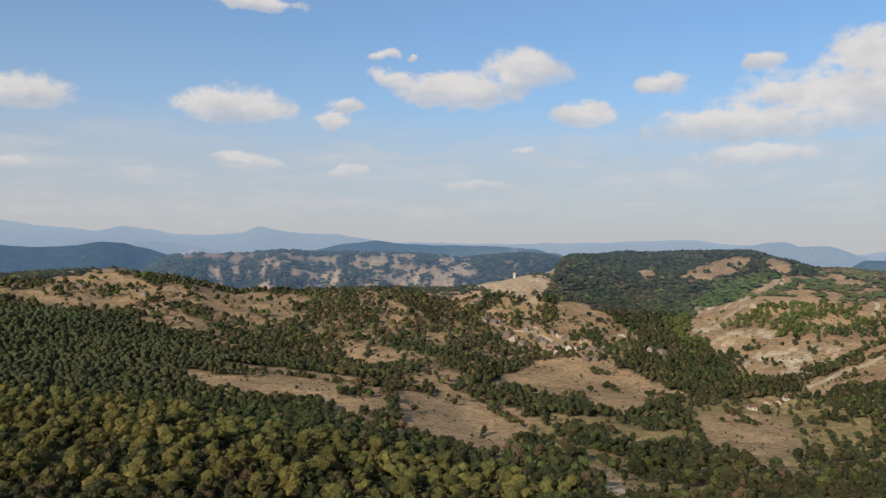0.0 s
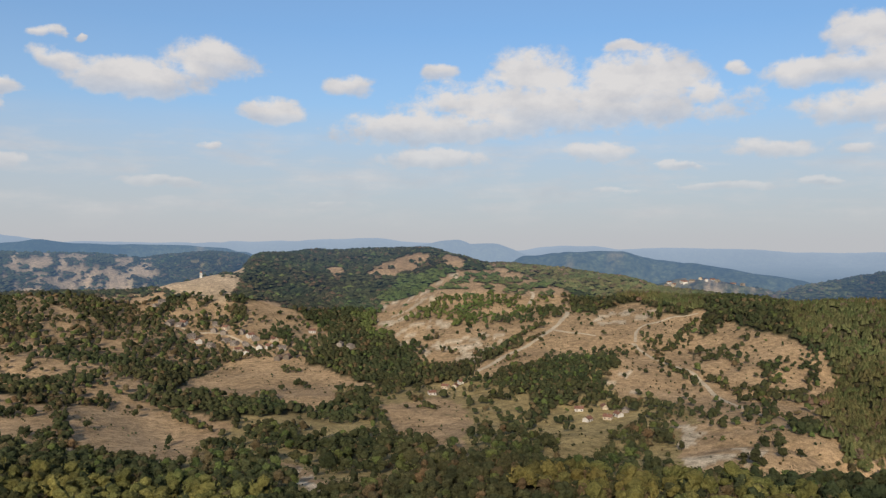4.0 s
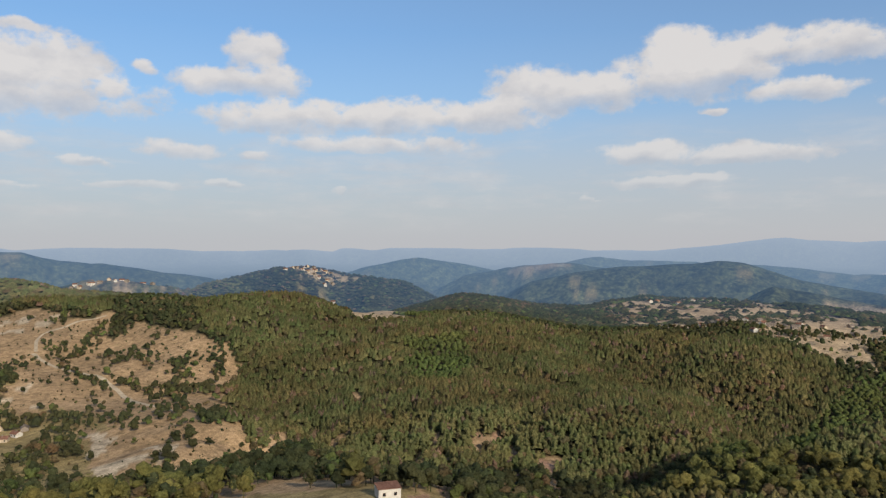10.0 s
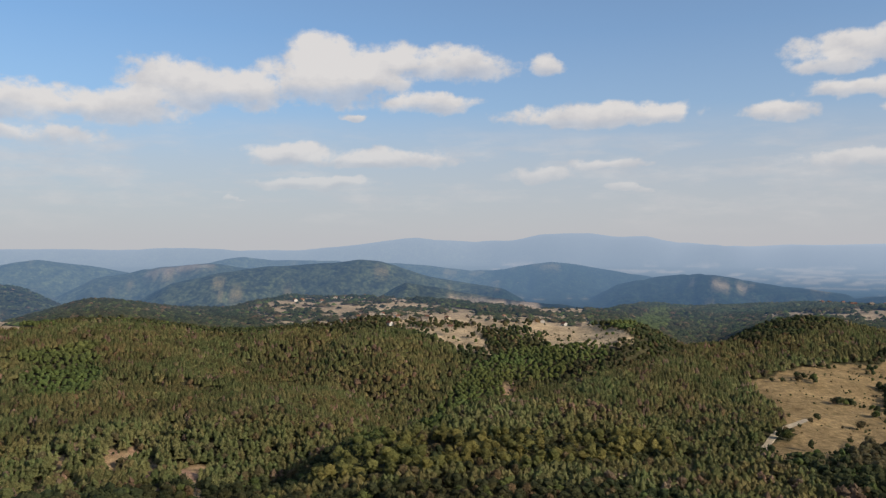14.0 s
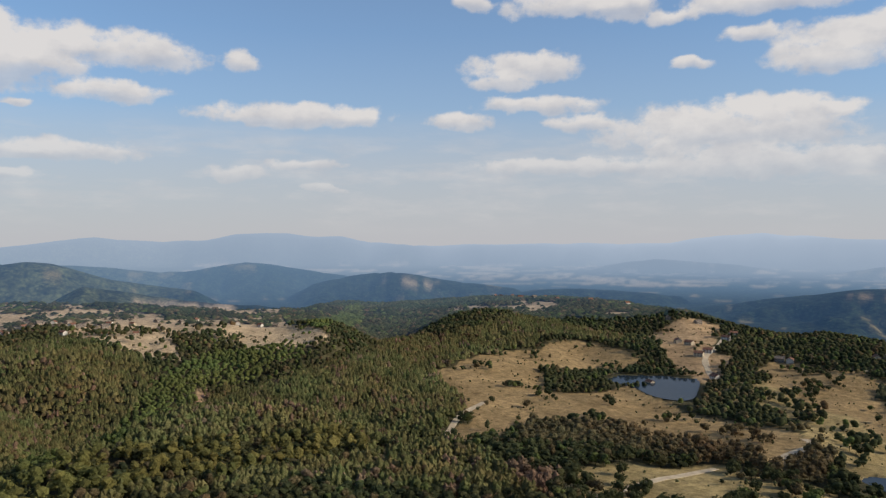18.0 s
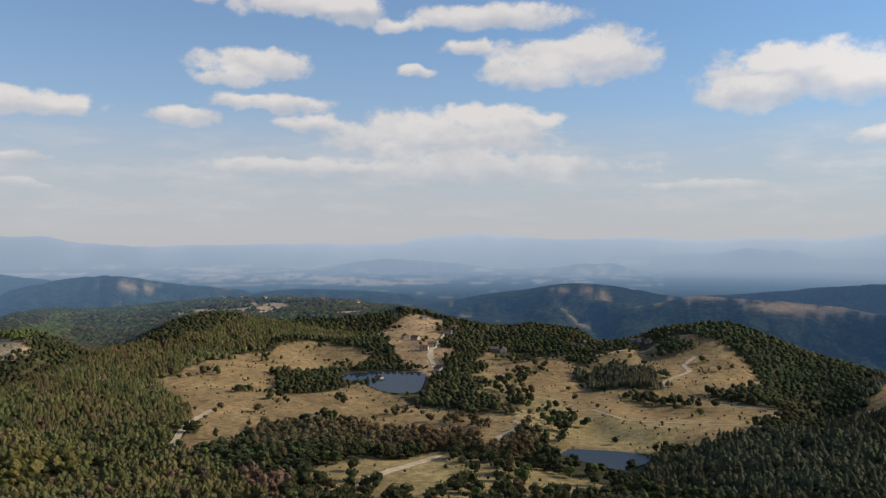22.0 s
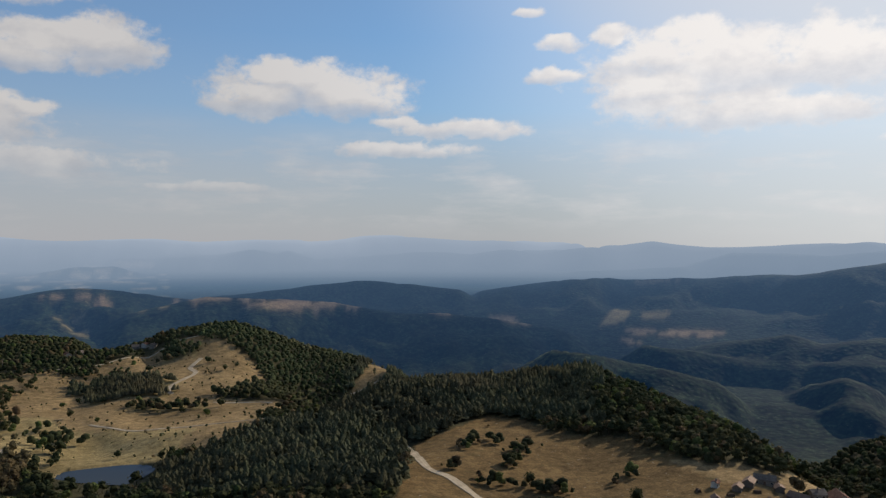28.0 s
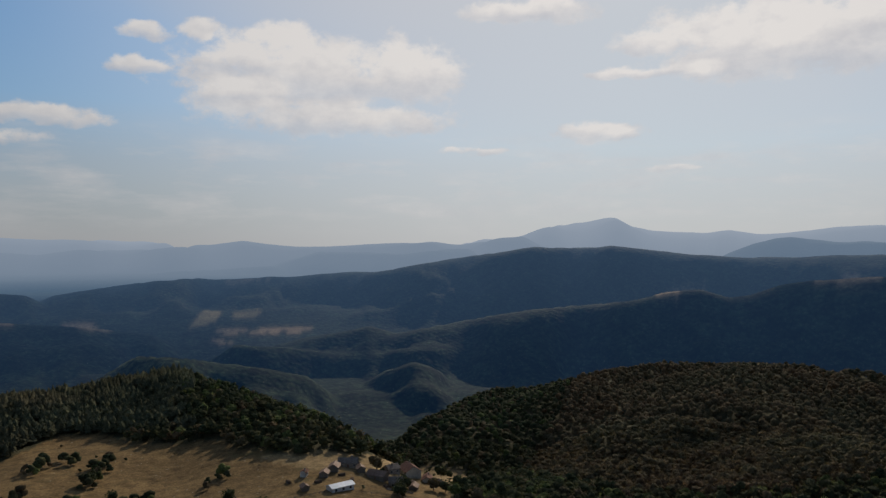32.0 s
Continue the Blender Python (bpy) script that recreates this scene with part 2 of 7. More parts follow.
LINES["valley_fields"] = [(-7.7, 820, -140), (-11.8, 740, -133), (-1.4, 880, -144), (-3.5, 690, -144), (-9.4, 560, -135), (2.9, 640, -162), (9.2, 520, -145), (5, 800, -154), (14.5, 700, -163), (18.4, 490, -142), (24.7, 560, -143), (-2.7, 1050, -132)]
LINES["hamlet_slope"] = [(7.1, 1130, -148), (3.7, 1220, -125), (9.1, 1000, -160), (5, 960, -166), (13.2, 960, -165), (17.2, 880, -167), (11.6, 1150, -140), (0.7, 1300, -115)]
LINES["tower_ridge"] = [(-3.5, 1500, -98), (1.5, 1500, -94), (5.3, 1530, -82), (8.1, 1600, -66), (-6.1, 1480, -97), (10.8, 1380, -119), (13.2, 1240, -142)]
LINES["hollow"] = [(15.6, 1270, -133), (17.9, 1150, -147), (16.8, 1020, -161), (19.1, 1330, -131)]
LINES["broad_hill"] = [(8.5, 1750, -55), (10.7, 1780, -39), (15.2, 1800, -37), (18.6, 1800, -34), (22.4, 1800, -27), (24.5, 1720, -42), (14, 1550, -90), (20.9, 1580, -76), (25.2, 1400, -93), (20.9, 1250, -122), (25.3, 1100, -134), (22.8, 960, -159), (25.3, 850, -167)]
LINES["slope_roads"] = [(31.9, 1200, -117), (37.2, 1050, -134), (29.7, 1350, -105), (26.8, 950, -154), (23.5, 860, -170), (35.7, 720, -161), (29.3, 640, -162), (40.3, 900, -147), (46.6, 850, -136), (43.3, 580, -148), (49, 620, -144), (47, 500, -139), (31.9, 500, -153), (38.3, 430, -138), (21.5, 560, -155), (15.7, 480, -146)]
LINES["broad_hill_east"] = [(27.7, 1700, -59), (31.9, 1650, -66), (36.1, 1560, -77), (39.1, 1450, -90), (44.5, 1350, -95), (41.6, 1150, -124), (34.4, 1350, -105)]
LINES["wood_hill"] = [(44.6, 1350, -96), (47.9, 1250, -97), (51.2, 1250, -95), (54.6, 1280, -99), (58, 1250, -122), (47.9, 1000, -124), (50, 930, -137), (54.6, 950, -133), (62.2, 1150, -125), (60.1, 800, -143), (53.8, 690, -150), (56.3, 570, -151), (62.2, 500, -148), (68.1, 540, -149), (73.6, 450, -139), (66.4, 720, -150), (74.5, 640, -143), (72.5, 900, -135)]
LINES["shed_knoll"] = [(61, 285, -95), (53.8, 310, -102), (66.4, 330, -107)]
LINES["back_wood"] = [(62.2, 1500, -146), (66.4, 1600, -123), (69.7, 1600, -131), (73.7, 1550, -154), (78.2, 1450, -155), (78.2, 1100, -150), (83.2, 950, -145), (85.3, 560, -131), (81.9, 800, -146), (87.5, 980, -144)]
LINES["village_shelf"] = [(80.8, 1750, -139), (84.6, 1850, -133), (88, 1350, -142), (83.4, 1400, -153), (91, 1500, -146), (94.3, 1100, -155), (91.8, 1250, -145), (97.5, 1250, -147), (101.5, 1300, -149), (105.3, 1150, -145), (103.4, 1450, -149), (78.3, 1600, -144), (99.5, 1550, -152)]
LINES["ravine"] = [(95.9, 900, -182), (88.5, 760, -189), (85.9, 640, -175), (78.7, 470, -153), (101.5, 1050, -168), (108.2, 1150, -164), (75, 760, -151), (80.8, 900, -152), (70.5, 860, -142), (66.5, 600, -143), (62.8, 430, -129)]
LINES["pine_ridge"] = [(88.6, 520, -130), (93.6, 600, -137), (99, 680, -141), (104.8, 820, -143), (109.3, 980, -141), (112.6, 1100, -131), (116, 1200, -123), (118.6, 1200, -123), (122, 1150, -139), (123.6, 1100, -149), (99, 500, -139), (106.8, 600, -145), (111.8, 720, -143), (106, 420, -138), (95.3, 430, -133), (115.2, 400, -137), (112.6, 850, -142)]
LINES["lake_fields"] = [(115.2, 850, -143), (116.7, 720, -146), (114.8, 590, -145), (120.3, 930, -147), (126.2, 900, -159), (132.3, 890, -157), (129.5, 850, -169), (127.8, 1000, -145), (132.3, 1000, -146), (133.9, 950, -151), (137, 790, -151), (139.6, 600, -142), (142.7, 540, -147), (146.7, 530, -150), (133.1, 500, -143), (124.9, 510, -140), (127, 420, -137), (134.3, 620, -147), (146, 640, -144), (123.7, 640, -148), (148.7, 560, -141)]
LINES["hamlet_hill"] = [(125.7, 1270, -145), (128.6, 1190, -143), (121.5, 1290, -145), (131.1, 1350, -126), (127.8, 1450, -129), (123.6, 1500, -134), (131.5, 1200, -136), (135.9, 1300, -144), (140.7, 1300, -146), (144.6, 1200, -150), (138.2, 1000, -152), (143.3, 900, -145), (148, 950, -134), (148.6, 780, -140)]
LINES["south_hill"] = [(146.8, 1000, -134), (150.1, 1050, -117), (154, 1050, -112), (158.4, 1020, -131), (163.2, 920, -150), (166, 850, -153), (152.2, 850, -136), (144.3, 850, -151), (148.5, 720, -146), (154.6, 680, -140), (145.6, 620, -151), (158.5, 720, -145), (148.5, 980, -146)]
LINES["near_wood"] = [(169.3, 640, -121), (165.3, 600, -120), (161.8, 530, -128), (156.5, 470, -133), (149.3, 430, -140), (152.6, 390, -134), (164, 390, -120)]
LINES["meadow_ridge"] = [(160.2, 640, -142), (164, 650, -133), (167.8, 680, -128), (172.5, 690, -123), (180.4, 680, -112), (183.6, 630, -119), (186.8, 590, -124), (191.7, 520, -128), (195.3, 450, -129), (166.1, 520, -136), (162.7, 450, -131), (176.7, 620, -127)]
LINES["meadow"] = [(173, 560, -128), (170.4, 470, -125), (175.8, 510, -127), (180.8, 500, -127), (174.6, 400, -127), (184.9, 430, -123), (180.8, 395, -126), (189.5, 395, -121), (167.8, 450, -128)]
LINES["oak_hill"] = [(192, 640, -205), (194, 720, -212), (196.1, 640, -182), (199.5, 750, -172), (203.7, 900, -170), (208.7, 950, -163), (215.2, 960, -148), (220.6, 960, -143), (225.9, 930, -136), (229.5, 900, -131), (204.6, 540, -151), (208.7, 680, -151), (212.8, 500, -141), (220.6, 620, -140), (220.6, 420, -129), (227.6, 570, -130), (208.8, 400, -136), (228.9, 400, -119)]
LINES["crests"] = [(-28.5, 1435, -64), (-25.1, 1410, -56), (-21.5, 1390, -60), (-18.2, 1363, -75), (-16.6, 1347, -82), (-13.2, 1353, -91), (-11.3, 1377, -93), (-1.8, 1500, -97), (-0.2, 1500, -95), (3.4, 1515, -88), (6.7, 1565, -74), (12.2, 1787, -38), (13.7, 1793, -38), (16.9, 1800, -36), (20.5, 1800, -30)]
LINES["crests_a"] = [(29.8, 1675, -63), (34, 1605, -72), (37.6, 1505, -84), (40.9, 1417, -92), (42.7, 1383, -94), (46.2, 1300, -97), (49.5, 1250, -96), (52.9, 1265, -97), (90.3, 547, -133), (91.9, 573, -135), (95.4, 627, -139), (97.2, 653, -140), (100.9, 727, -143), (102.9, 773, -143), (106.3, 873, -143)]
LINES["crests_b"] = [(107.8, 927, -143), (142.6, 1250, -148)]
LINES["crests_e"] = [(148.4, 1025, -126), (152.1, 1050, -115), (155.5, 1040, -118), (156.9, 1030, -125), (160, 987, -138), (161.6, 953, -144), (164.6, 885, -152)]
LINES["crests_f"] = [(162.1, 645, -138), (165.9, 665, -131), (169.4, 683, -126), (170.9, 687, -125), (174.5, 688, -120), (176.4, 685, -117), (178.4, 682, -115), (182, 655, -116), (185.2, 610, -122), (188.4, 567, -126), (190.1, 543, -127), (193.5, 485, -129), (197.8, 695, -168), (201.6, 825, -170), (205.4, 917, -168), (207, 933, -166), (210.9, 953, -158), (213, 957, -153)]
LINES["crests_g"] = [(217, 960, -146), (218.8, 960, -145), (222.4, 950, -141), (224.1, 940, -138), (227.7, 915, -133)]
LINES["lee_slopes"] = [(-32, 1650, -136), (-18.2, 1636, -171), (-16.6, 1616, -177), (-15.1, 1596, -183), (-13.2, 1624, -186), (-3.5, 1650, -154), (-1.8, 1650, -153), (-0.2, 1650, -151), (1.5, 1650, -150), (3.4, 1667, -144), (5.3, 1683, -138), (6.7, 1722, -132), (8.1, 1760, -125)]
LINES["lee_slopes_a"] = [(24.5, 1892, -105), (27.7, 1870, -121), (29.8, 1843, -124), (31.9, 1815, -126), (34, 1766, -131), (36.1, 1716, -134), (37.6, 1656, -140)]
LINES["lee_slopes_b"] = [(47.9, 1500, -186), (49.5, 1500, -184), (51.2, 1500, -184), (88.6, 624, -170), (90.3, 656, -175), (91.9, 688, -179), (93.6, 720, -183), (95.4, 752, -186), (97.2, 784, -189), (99, 816, -192), (100.9, 872, -197), (102.9, 928, -200), (104.8, 984, -203), (106.3, 1048, -207), (107.8, 1112, -210), (109.3, 1176, -212), (140.7, 1560, -238), (142.6, 1500, -236), (144.6, 1440, -235)]
LINES["lee_slopes_f"] = [(146.8, 1200, -206), (148.4, 1230, -200), (150.1, 1260, -192), (152.1, 1260, -190), (154, 1260, -187), (155.5, 1248, -193), (156.9, 1236, -199), (158.4, 1224, -204)]
LINES["lee_slopes_g"] = [(160.2, 768, -190), (162.1, 774, -187), (164, 780, -182), (165.9, 798, -181), (167.8, 816, -179), (169.4, 820, -177), (170.9, 824, -176), (172.5, 828, -175), (174.5, 826, -171), (176.4, 822, -168), (178.4, 818, -166), (180.4, 816, -163), (182, 786, -165), (183.6, 756, -167), (185.2, 732, -168), (186.8, 708, -169), (188.4, 680, -169), (190.1, 652, -169), (191.7, 624, -168), (193.5, 582, -167)]
LINES["lee_slopes_h"] = [(195.3, 540, -165), (196.1, 768, -214), (197.8, 834, -220), (199.5, 900, -224), (201.6, 990, -230), (203.7, 1080, -235), (205.4, 1100, -235), (207, 1120, -234), (208.7, 1140, -232), (210.9, 1144, -227), (213, 1148, -222), (215.2, 1152, -217), (217, 1152, -215), (218.8, 1152, -214), (220.6, 1152, -212), (222.4, 1140, -210), (224.1, 1128, -206), (225.9, 1116, -203), (227.7, 1098, -199), (229.5, 1080, -196)]
LINES["behind_camera"] = [(-45, 360, -112), (-45, 700, -115), (-45, 1500, -60), (240, 400, -120), (240, 900, -125), (-75, 400, -110), (-100, 400, -112), (270, 400, -115), (-75, 1500, -60), (-100, 1500, -60), (275, 1500, -80)]
LINES["under_drone"] = [(0, 120, -112), (90, 120, -106), (180, 120, -112), (270, 120, -112), (30, 220, -110), (60, 230, -95), (120, 230, -108), (180, 250, -114), (-30, 230, -111), (215, 250, -116)]


class Land:
    """Smooth ground through the ridge and valley lines, in heading and the logarithm of the distance."""

    def __init__(self, lines):
        p = np.array([q for rows in lines.values() for q in rows], float)
        self.c = self.flat(p[:, 0], p[:, 1])
        n = len(p)
        k = np.zeros((n + 1, n + 1))
        k[:n, :n] = -self.kernel(self.c, self.c) + 0.006 * np.eye(n)
        k[n, :n] = k[:n, n] = 1
        self.w = np.linalg.solve(k, np.append(p[:, 2] / p[:, 1], 0))

    @staticmethod
    def flat(az, r):
        rho, a = np.log(r / 60.0), np.radians(az)
        return np.stack([rho * np.sin(a), rho * np.cos(a)], -1)

    @staticmethod
    def kernel(p, q):
        return np.sqrt((p[:, None, 0] - q[None, :, 0]) ** 2 + (p[:, None, 1] - q[None, :, 1]) ** 2 + 0.0016)

    def smooth(self, az, r):
        az, r = np.asarray(az, float), np.asarray(r, float)
        q = self.flat(az, r).reshape(-1, 2)
        out = np.concatenate([-self.kernel(q[i:i + 20000], self.c) @ self.w[:-1] + self.w[-1] for i in range(0, len(q), 20000)])
        return out.reshape(az.shape) * r + EYE[2]


def wave(x, y, size, seed):
    """Cheap smooth noise, -1 to 1, of the given size in metres."""
    rng = np.random.default_rng(seed)
    i, j = np.floor(x / size).astype(int), np.floor(y / size).astype(int)
    fx, fy = x / size - i, y / size - j
    fx, fy = fx * fx * (3 - 2 * fx), fy * fy * (3 - 2 * fy)
    g = rng.uniform(-1, 1, (256, 256))

    def at(a, b):
        return g[a % 256, b % 256]

    return (at(i, j) * (1 - fx) + at(i + 1, j) * fx) * (1 - fy) + (at(i, j + 1) * (1 - fx) + at(i + 1, j + 1) * fx) * fy


# ---- the far ridges: distance, width of the near and the far slope, and the crest as heading and height over the level line in degrees ----
RIDGES = {}
RIDGES["pale_mountains_west"] = (4650, 330, 200, [(-30.4, 1.16), (-28.2, 0.87), (-25.8, 0.6), (-24.6, 0.42), (-23.2, 0.75), (-22.7, 0.78), (-20.7, 0.54), (-19.6, 0.25), (-17.5, 0.15), (-15.9, 0.32), (-14.6, 0.45), (-13.7, 0.86), (-12.4, 0.71), (-10.4, 0.33), (-7.7, 0.31), (-6.4, 0.11), (-3.6, -0.33), (-0.3, -0.22), (2.3, -0.38), (5.7, -0.31), (8.1, -0.25), (10.6, -0.2), (16.5, -0.09), (18.6, -0.08), (20.7, -0.32)])
RIDGES["pale_mountains_north"] = (4650, 330, 200, [(11.2, -0.23), (13.8, -0.08), (18.2, 0.04), (19.7, -0.2), (21.9, -0.27), (28.5, -0.89), (30.9, -0.52), (34.2, -0.48), (35.9, -0.77), (39.2, -0.56), (41.8, -0.64), (45.2, -0.63), (47.7, -0.88), (51, -0.79), (53.5, -0.78), (54.2, -0.69), (57.1, -0.88), (57.5, -0.63), (60.2, -0.78), (61, -0.65), (64.7, -0.62), (68.5, -0.67), (73.3, -0.55), (76.6, -0.76), (80.8, -0.76), (82.5, -0.55), (85, -0.33), (87.6, 0.01), (89.3, 0.27), (91.4, 0.06), (93.4, -0.06), (96.7, 0.02), (98.7, 0.44), (100.7, 0.56), (102.2, 0.6), (103.8, 0.31), (104.6, 0.29), (106.3, 0.33), (108.2, -0.04)])
RIDGES["pale_mountains_east"] = (4650, 330, 200, [(106.3, 0.33), (108, -0), (109.6, -0.17), (112.9, -0.37), (115.4, -0.23), (118.5, -0.26), (121.6, -0.17), (122.8, -0.21), (124.5, -0.08), (127, -0.16), (130.3, -0.11), (132.3, 0.3), (133.9, 0.46), (136.6, 0.66), (138.1, 0.42), (140.4, 0.37), (142.5, 0.21), (148.9, 0.32), (151.8, 0.15), (155.7, 0.23), (159.1, 0.28), (159.6, 0.15), (161.6, 0.25), (163.2, 0.49), (164.1, 0.59), (166.3, 0.64), (170, 0.39), (175.8, 0.19), (179.7, 0.07)])
RIDGES["blue_mountains_south"] = (4450, 260, 180, [(146.4, -1.15), (150.9, -0.92), (153.4, -0.83), (155.7, -0.38), (157.3, -0.7), (158.2, -0.52), (159.1, -0.82), (160.3, -1.08), (162.5, -0.98), (165.4, -0.8), (167.5, -0.63), (170, -0.62), (171.7, -0.78), (174.2, -0.44), (176.6, -0.51), (179.7, -0.34), (183.1, -0), (185, 0.2), (186.8, -0.07), (188.5, -0.22), (190.8, -0.24), (194.9, -0.03), (198.5, 0.18), (200.1, -0.02), (202, 0.06), (203.9, 0.46), (205.7, 0.54)])
RIDGES["peak"] = (4650, 300, 200, [(201.2, 0.06), (202.4, 0.31), (205.4, 0.61), (207.1, 1.24), (208.1, 1.41), (208.7, 1.33), (209.5, 1.66), (211.2, 1.82), (212.4, 1.98), (213.6, 1.31), (214.8, 0.98), (216.7, 0.89), (218.7, 0.81), (220.2, 1.04), (222, 0.8), (223.8, 0.79), (226.9, 1.15), (229.7, 1.34)])
RIDGES["peak_shoulder"] = (3900, 250, 200, [(220.2, -0.55), (221.6, 0.01), (223.1, 0.44), (224.1, 0.48), (225.5, 0.32), (226.9, 0.17), (228.5, 0.25), (229.7, 0.32)])
RIDGES["blue_hills_west"] = (4350, 200, 150, [(-26.5, -0.58), (-24.8, -0.2), (-23.4, -0.46), (-22.3, -0.45), (-21, -0.22), (-19.3, -0.44), (-16.5, -0.9), (-15, -1.22)])
RIDGES["blue_hills_north"] = (4350, 220, 150, [(19.8, -0.66), (22.8, -0.14), (24.1, -0.05), (25.3, -0.34), (27, -0.37), (28.5, -0.87), (29.5, -1.28)])
RIDGES["haze_hills"] = (4200, 220, 150, [(123.6, -2.23), (126.1, -1.71), (127.8, -1.46), (129.5, -1.24), (131.5, -1.43), (135.1, -1.65), (138.1, -2.1)])
RIDGES["haze_hills_south"] = (4100, 200, 150, [(139.2, -2.42), (141.8, -2), (143.9, -1.62), (146.4, -1.61), (148.5, -2.19), (151, -2.5)])
RIDGES["haze_hills_late"] = (4200, 200, 150, [(186.4, -1.78), (187.8, -1.37), (189.2, -0.94), (190.5, -0.59), (191.8, -0.65), (194.9, -0.65), (196.9, -0.72), (199.7, -0.39), (201.6, -0.38)])
RIDGES["haze_swell"] = (4100, 200, 150, [(175.6, -2.31), (178.1, -2.15), (180.6, -1.99), (184, -1.82), (187, -1.68), (188.6, -1.96), (189.9, -1.55), (191.9, -1.72), (192.4, -1.87), (195.2, -1.64)])
RIDGES["dark_ridge_west"] = (3300, 350, 220, [(-10.4, -1.06), (-8, -0.52), (-5.4, -0.09), (-3.6, -0.33), (-0.3, -0.48), (3.1, -0.46), (6.5, -0.65), (8.6, -1.02)])
RIDGES["wooded_hill_west"] = (2850, 380, 220, [(-30.4, -0.48), (-28.2, -0.7), (-26.2, -0.66), (-24.1, -0.31), (-22.6, -0.42), (-20.8, -0.89), (-19.7, -1.25), (-18.2, -1.73), (-16.6, -2.1)])
RIDGES["plateau_west"] = (2500, 760, 250, [(-19.6, -1.28), (-17.5, -1.14), (-13.9, -1.06), (-12, -0.86), (-9.2, -1.05), (-6.8, -0.97), (-3.6, -1.04), (-0.2, -1.19), (1.4, -1.48), (3.1, -1.22), (6.1, -1.03), (8.2, -1.23), (10.7, -1.97)])
RIDGES["dark_ridge_north"] = (3000, 350, 220, [(28.9, -1.26), (31.7, -0.98), (34.2, -0.86), (36.3, -0.9), (38.4, -1.45), (40.9, -1.66), (43.5, -2.08), (46, -2.45), (48.5, -2.81)])
RIDGES["white_village_rise"] = (2330, 260, 160, [(38, -3.39), (40.1, -2.76), (42.6, -2.88), (45.2, -3.26), (46.9, -3.67)])
RIDGES["village_hill"] = (2290, 420, 180, [(47.7, -3.28), (49.4, -2.93), (51.4, -2.41), (53.1, -2.07), (53.7, -2.13), (55.4, -2.01), (57.4, -2.44), (60, -2.79), (62.5, -3.17)])
RIDGES["round_hill_north"] = (3300, 350, 220, [(57.4, -2.65), (59.1, -2.11), (61.6, -1.6), (63.3, -1.31), (65, -1.52), (67.6, -2.02), (69.3, -2.31), (71.8, -2.42)])
RIDGES["stony_hill"] = (3000, 480, 200, [(66.6, -2.72), (70.1, -2.07), (73.3, -1.71), (75, -1.72), (77.4, -2.1)])
RIDGES["low_dark_hill"] = (3500, 300, 200, [(74.1, -1.72), (75.4, -1.39), (77, -1.18), (79.1, -1.48), (81.7, -1.43), (83.8, -1.48)])
RIDGES["shaded_hill"] = (2600, 420, 220, [(71.7, -3.11), (75, -2.39), (78.3, -1.9), (80.8, -1.82), (83.3, -1.69), (85, -1.43), (86.7, -1.51), (88.4, -2.1), (90.5, -2.72), (92.6, -3.12), (95.9, -3.59)])
RIDGES["long_ridge_east"] = (3400, 420, 240, [(86.7, -1.64), (90.1, -1.88), (93.4, -2.2), (95.9, -2.18), (97.5, -1.83), (99.3, -1.53), (101.5, -1.79), (103.4, -2.13), (106.4, -2.56), (106.9, -2.7)])
RIDGES["wooded_spur_east"] = (3000, 380, 200, [(104.2, -3.19), (106.7, -2.67), (108.8, -2.36), (110.1, -2.31), (111.7, -2.5), (113.8, -2.89), (117, -3.26), (119.3, -3.54)])
RIDGES["plain_edge"] = (2950, 330, 200, [(118.6, -4.02), (120.7, -3.64), (123.6, -3.5), (127.8, -3.67), (131.1, -3.92)])
RIDGES["valley_slopes_east"] = (2250, 350, 200, [(88.6, -3.13), (90.5, -3.49), (93.2, -3.95), (96.8, -4.45), (100.2, -4.74), (103.7, -5.11)])
RIDGES["green_hills_east"] = (2750, 620, 220, [(130, -4.89), (133.7, -4.51), (136.7, -3.98), (139.7, -3.57), (142.2, -3.18), (144.3, -3.09), (146.8, -3.29), (149.3, -3.72), (151.8, -4.02)])
RIDGES["strip_ridge"] = (2400, 560, 200, [(147.2, -4.91), (149.3, -4.47), (151, -4.08), (152.4, -3.82), (154.9, -3.97), (159.1, -4.2), (161.6, -4.37), (164.2, -4.87), (166.7, -5.27), (170.1, -5.23), (173.4, -5.59), (176.2, -6.02), (178.6, -6.35)])
RIDGES["dome_south"] = (2950, 380, 220, [(152.4, -3.82), (155.7, -3.64), (159.1, -3.18), (162.9, -2.76), (165.4, -2.88), (167.5, -3.08), (170.9, -3.43)])
RIDGES["shade_ridge"] = (3050, 420, 220, [(172.5, -3.53), (175.8, -3.03), (179, -2.66), (181.3, -2.54), (184.3, -2.6), (187.1, -2.46), (188.2, -2.48), (190.8, -2.22), (192.8, -2.12), (194.9, -2.18), (197.3, -2.41)])
RIDGES["dark_ridge_south"] = (3000, 520, 260, [(194, -2.23), (197.8, -1.56), (200.3, -1.13), (202.9, -0.78), (205.4, -0.36), (206.6, -0.18), (208.7, -0.31), (210.8, -0.22), (212.2, -0.09), (214, -0.33), (216.7, -0.65), (219, -0.79), (221.6, -0.93), (224.1, -0.87), (226.9, -0.73), (229.8, -0.63)])
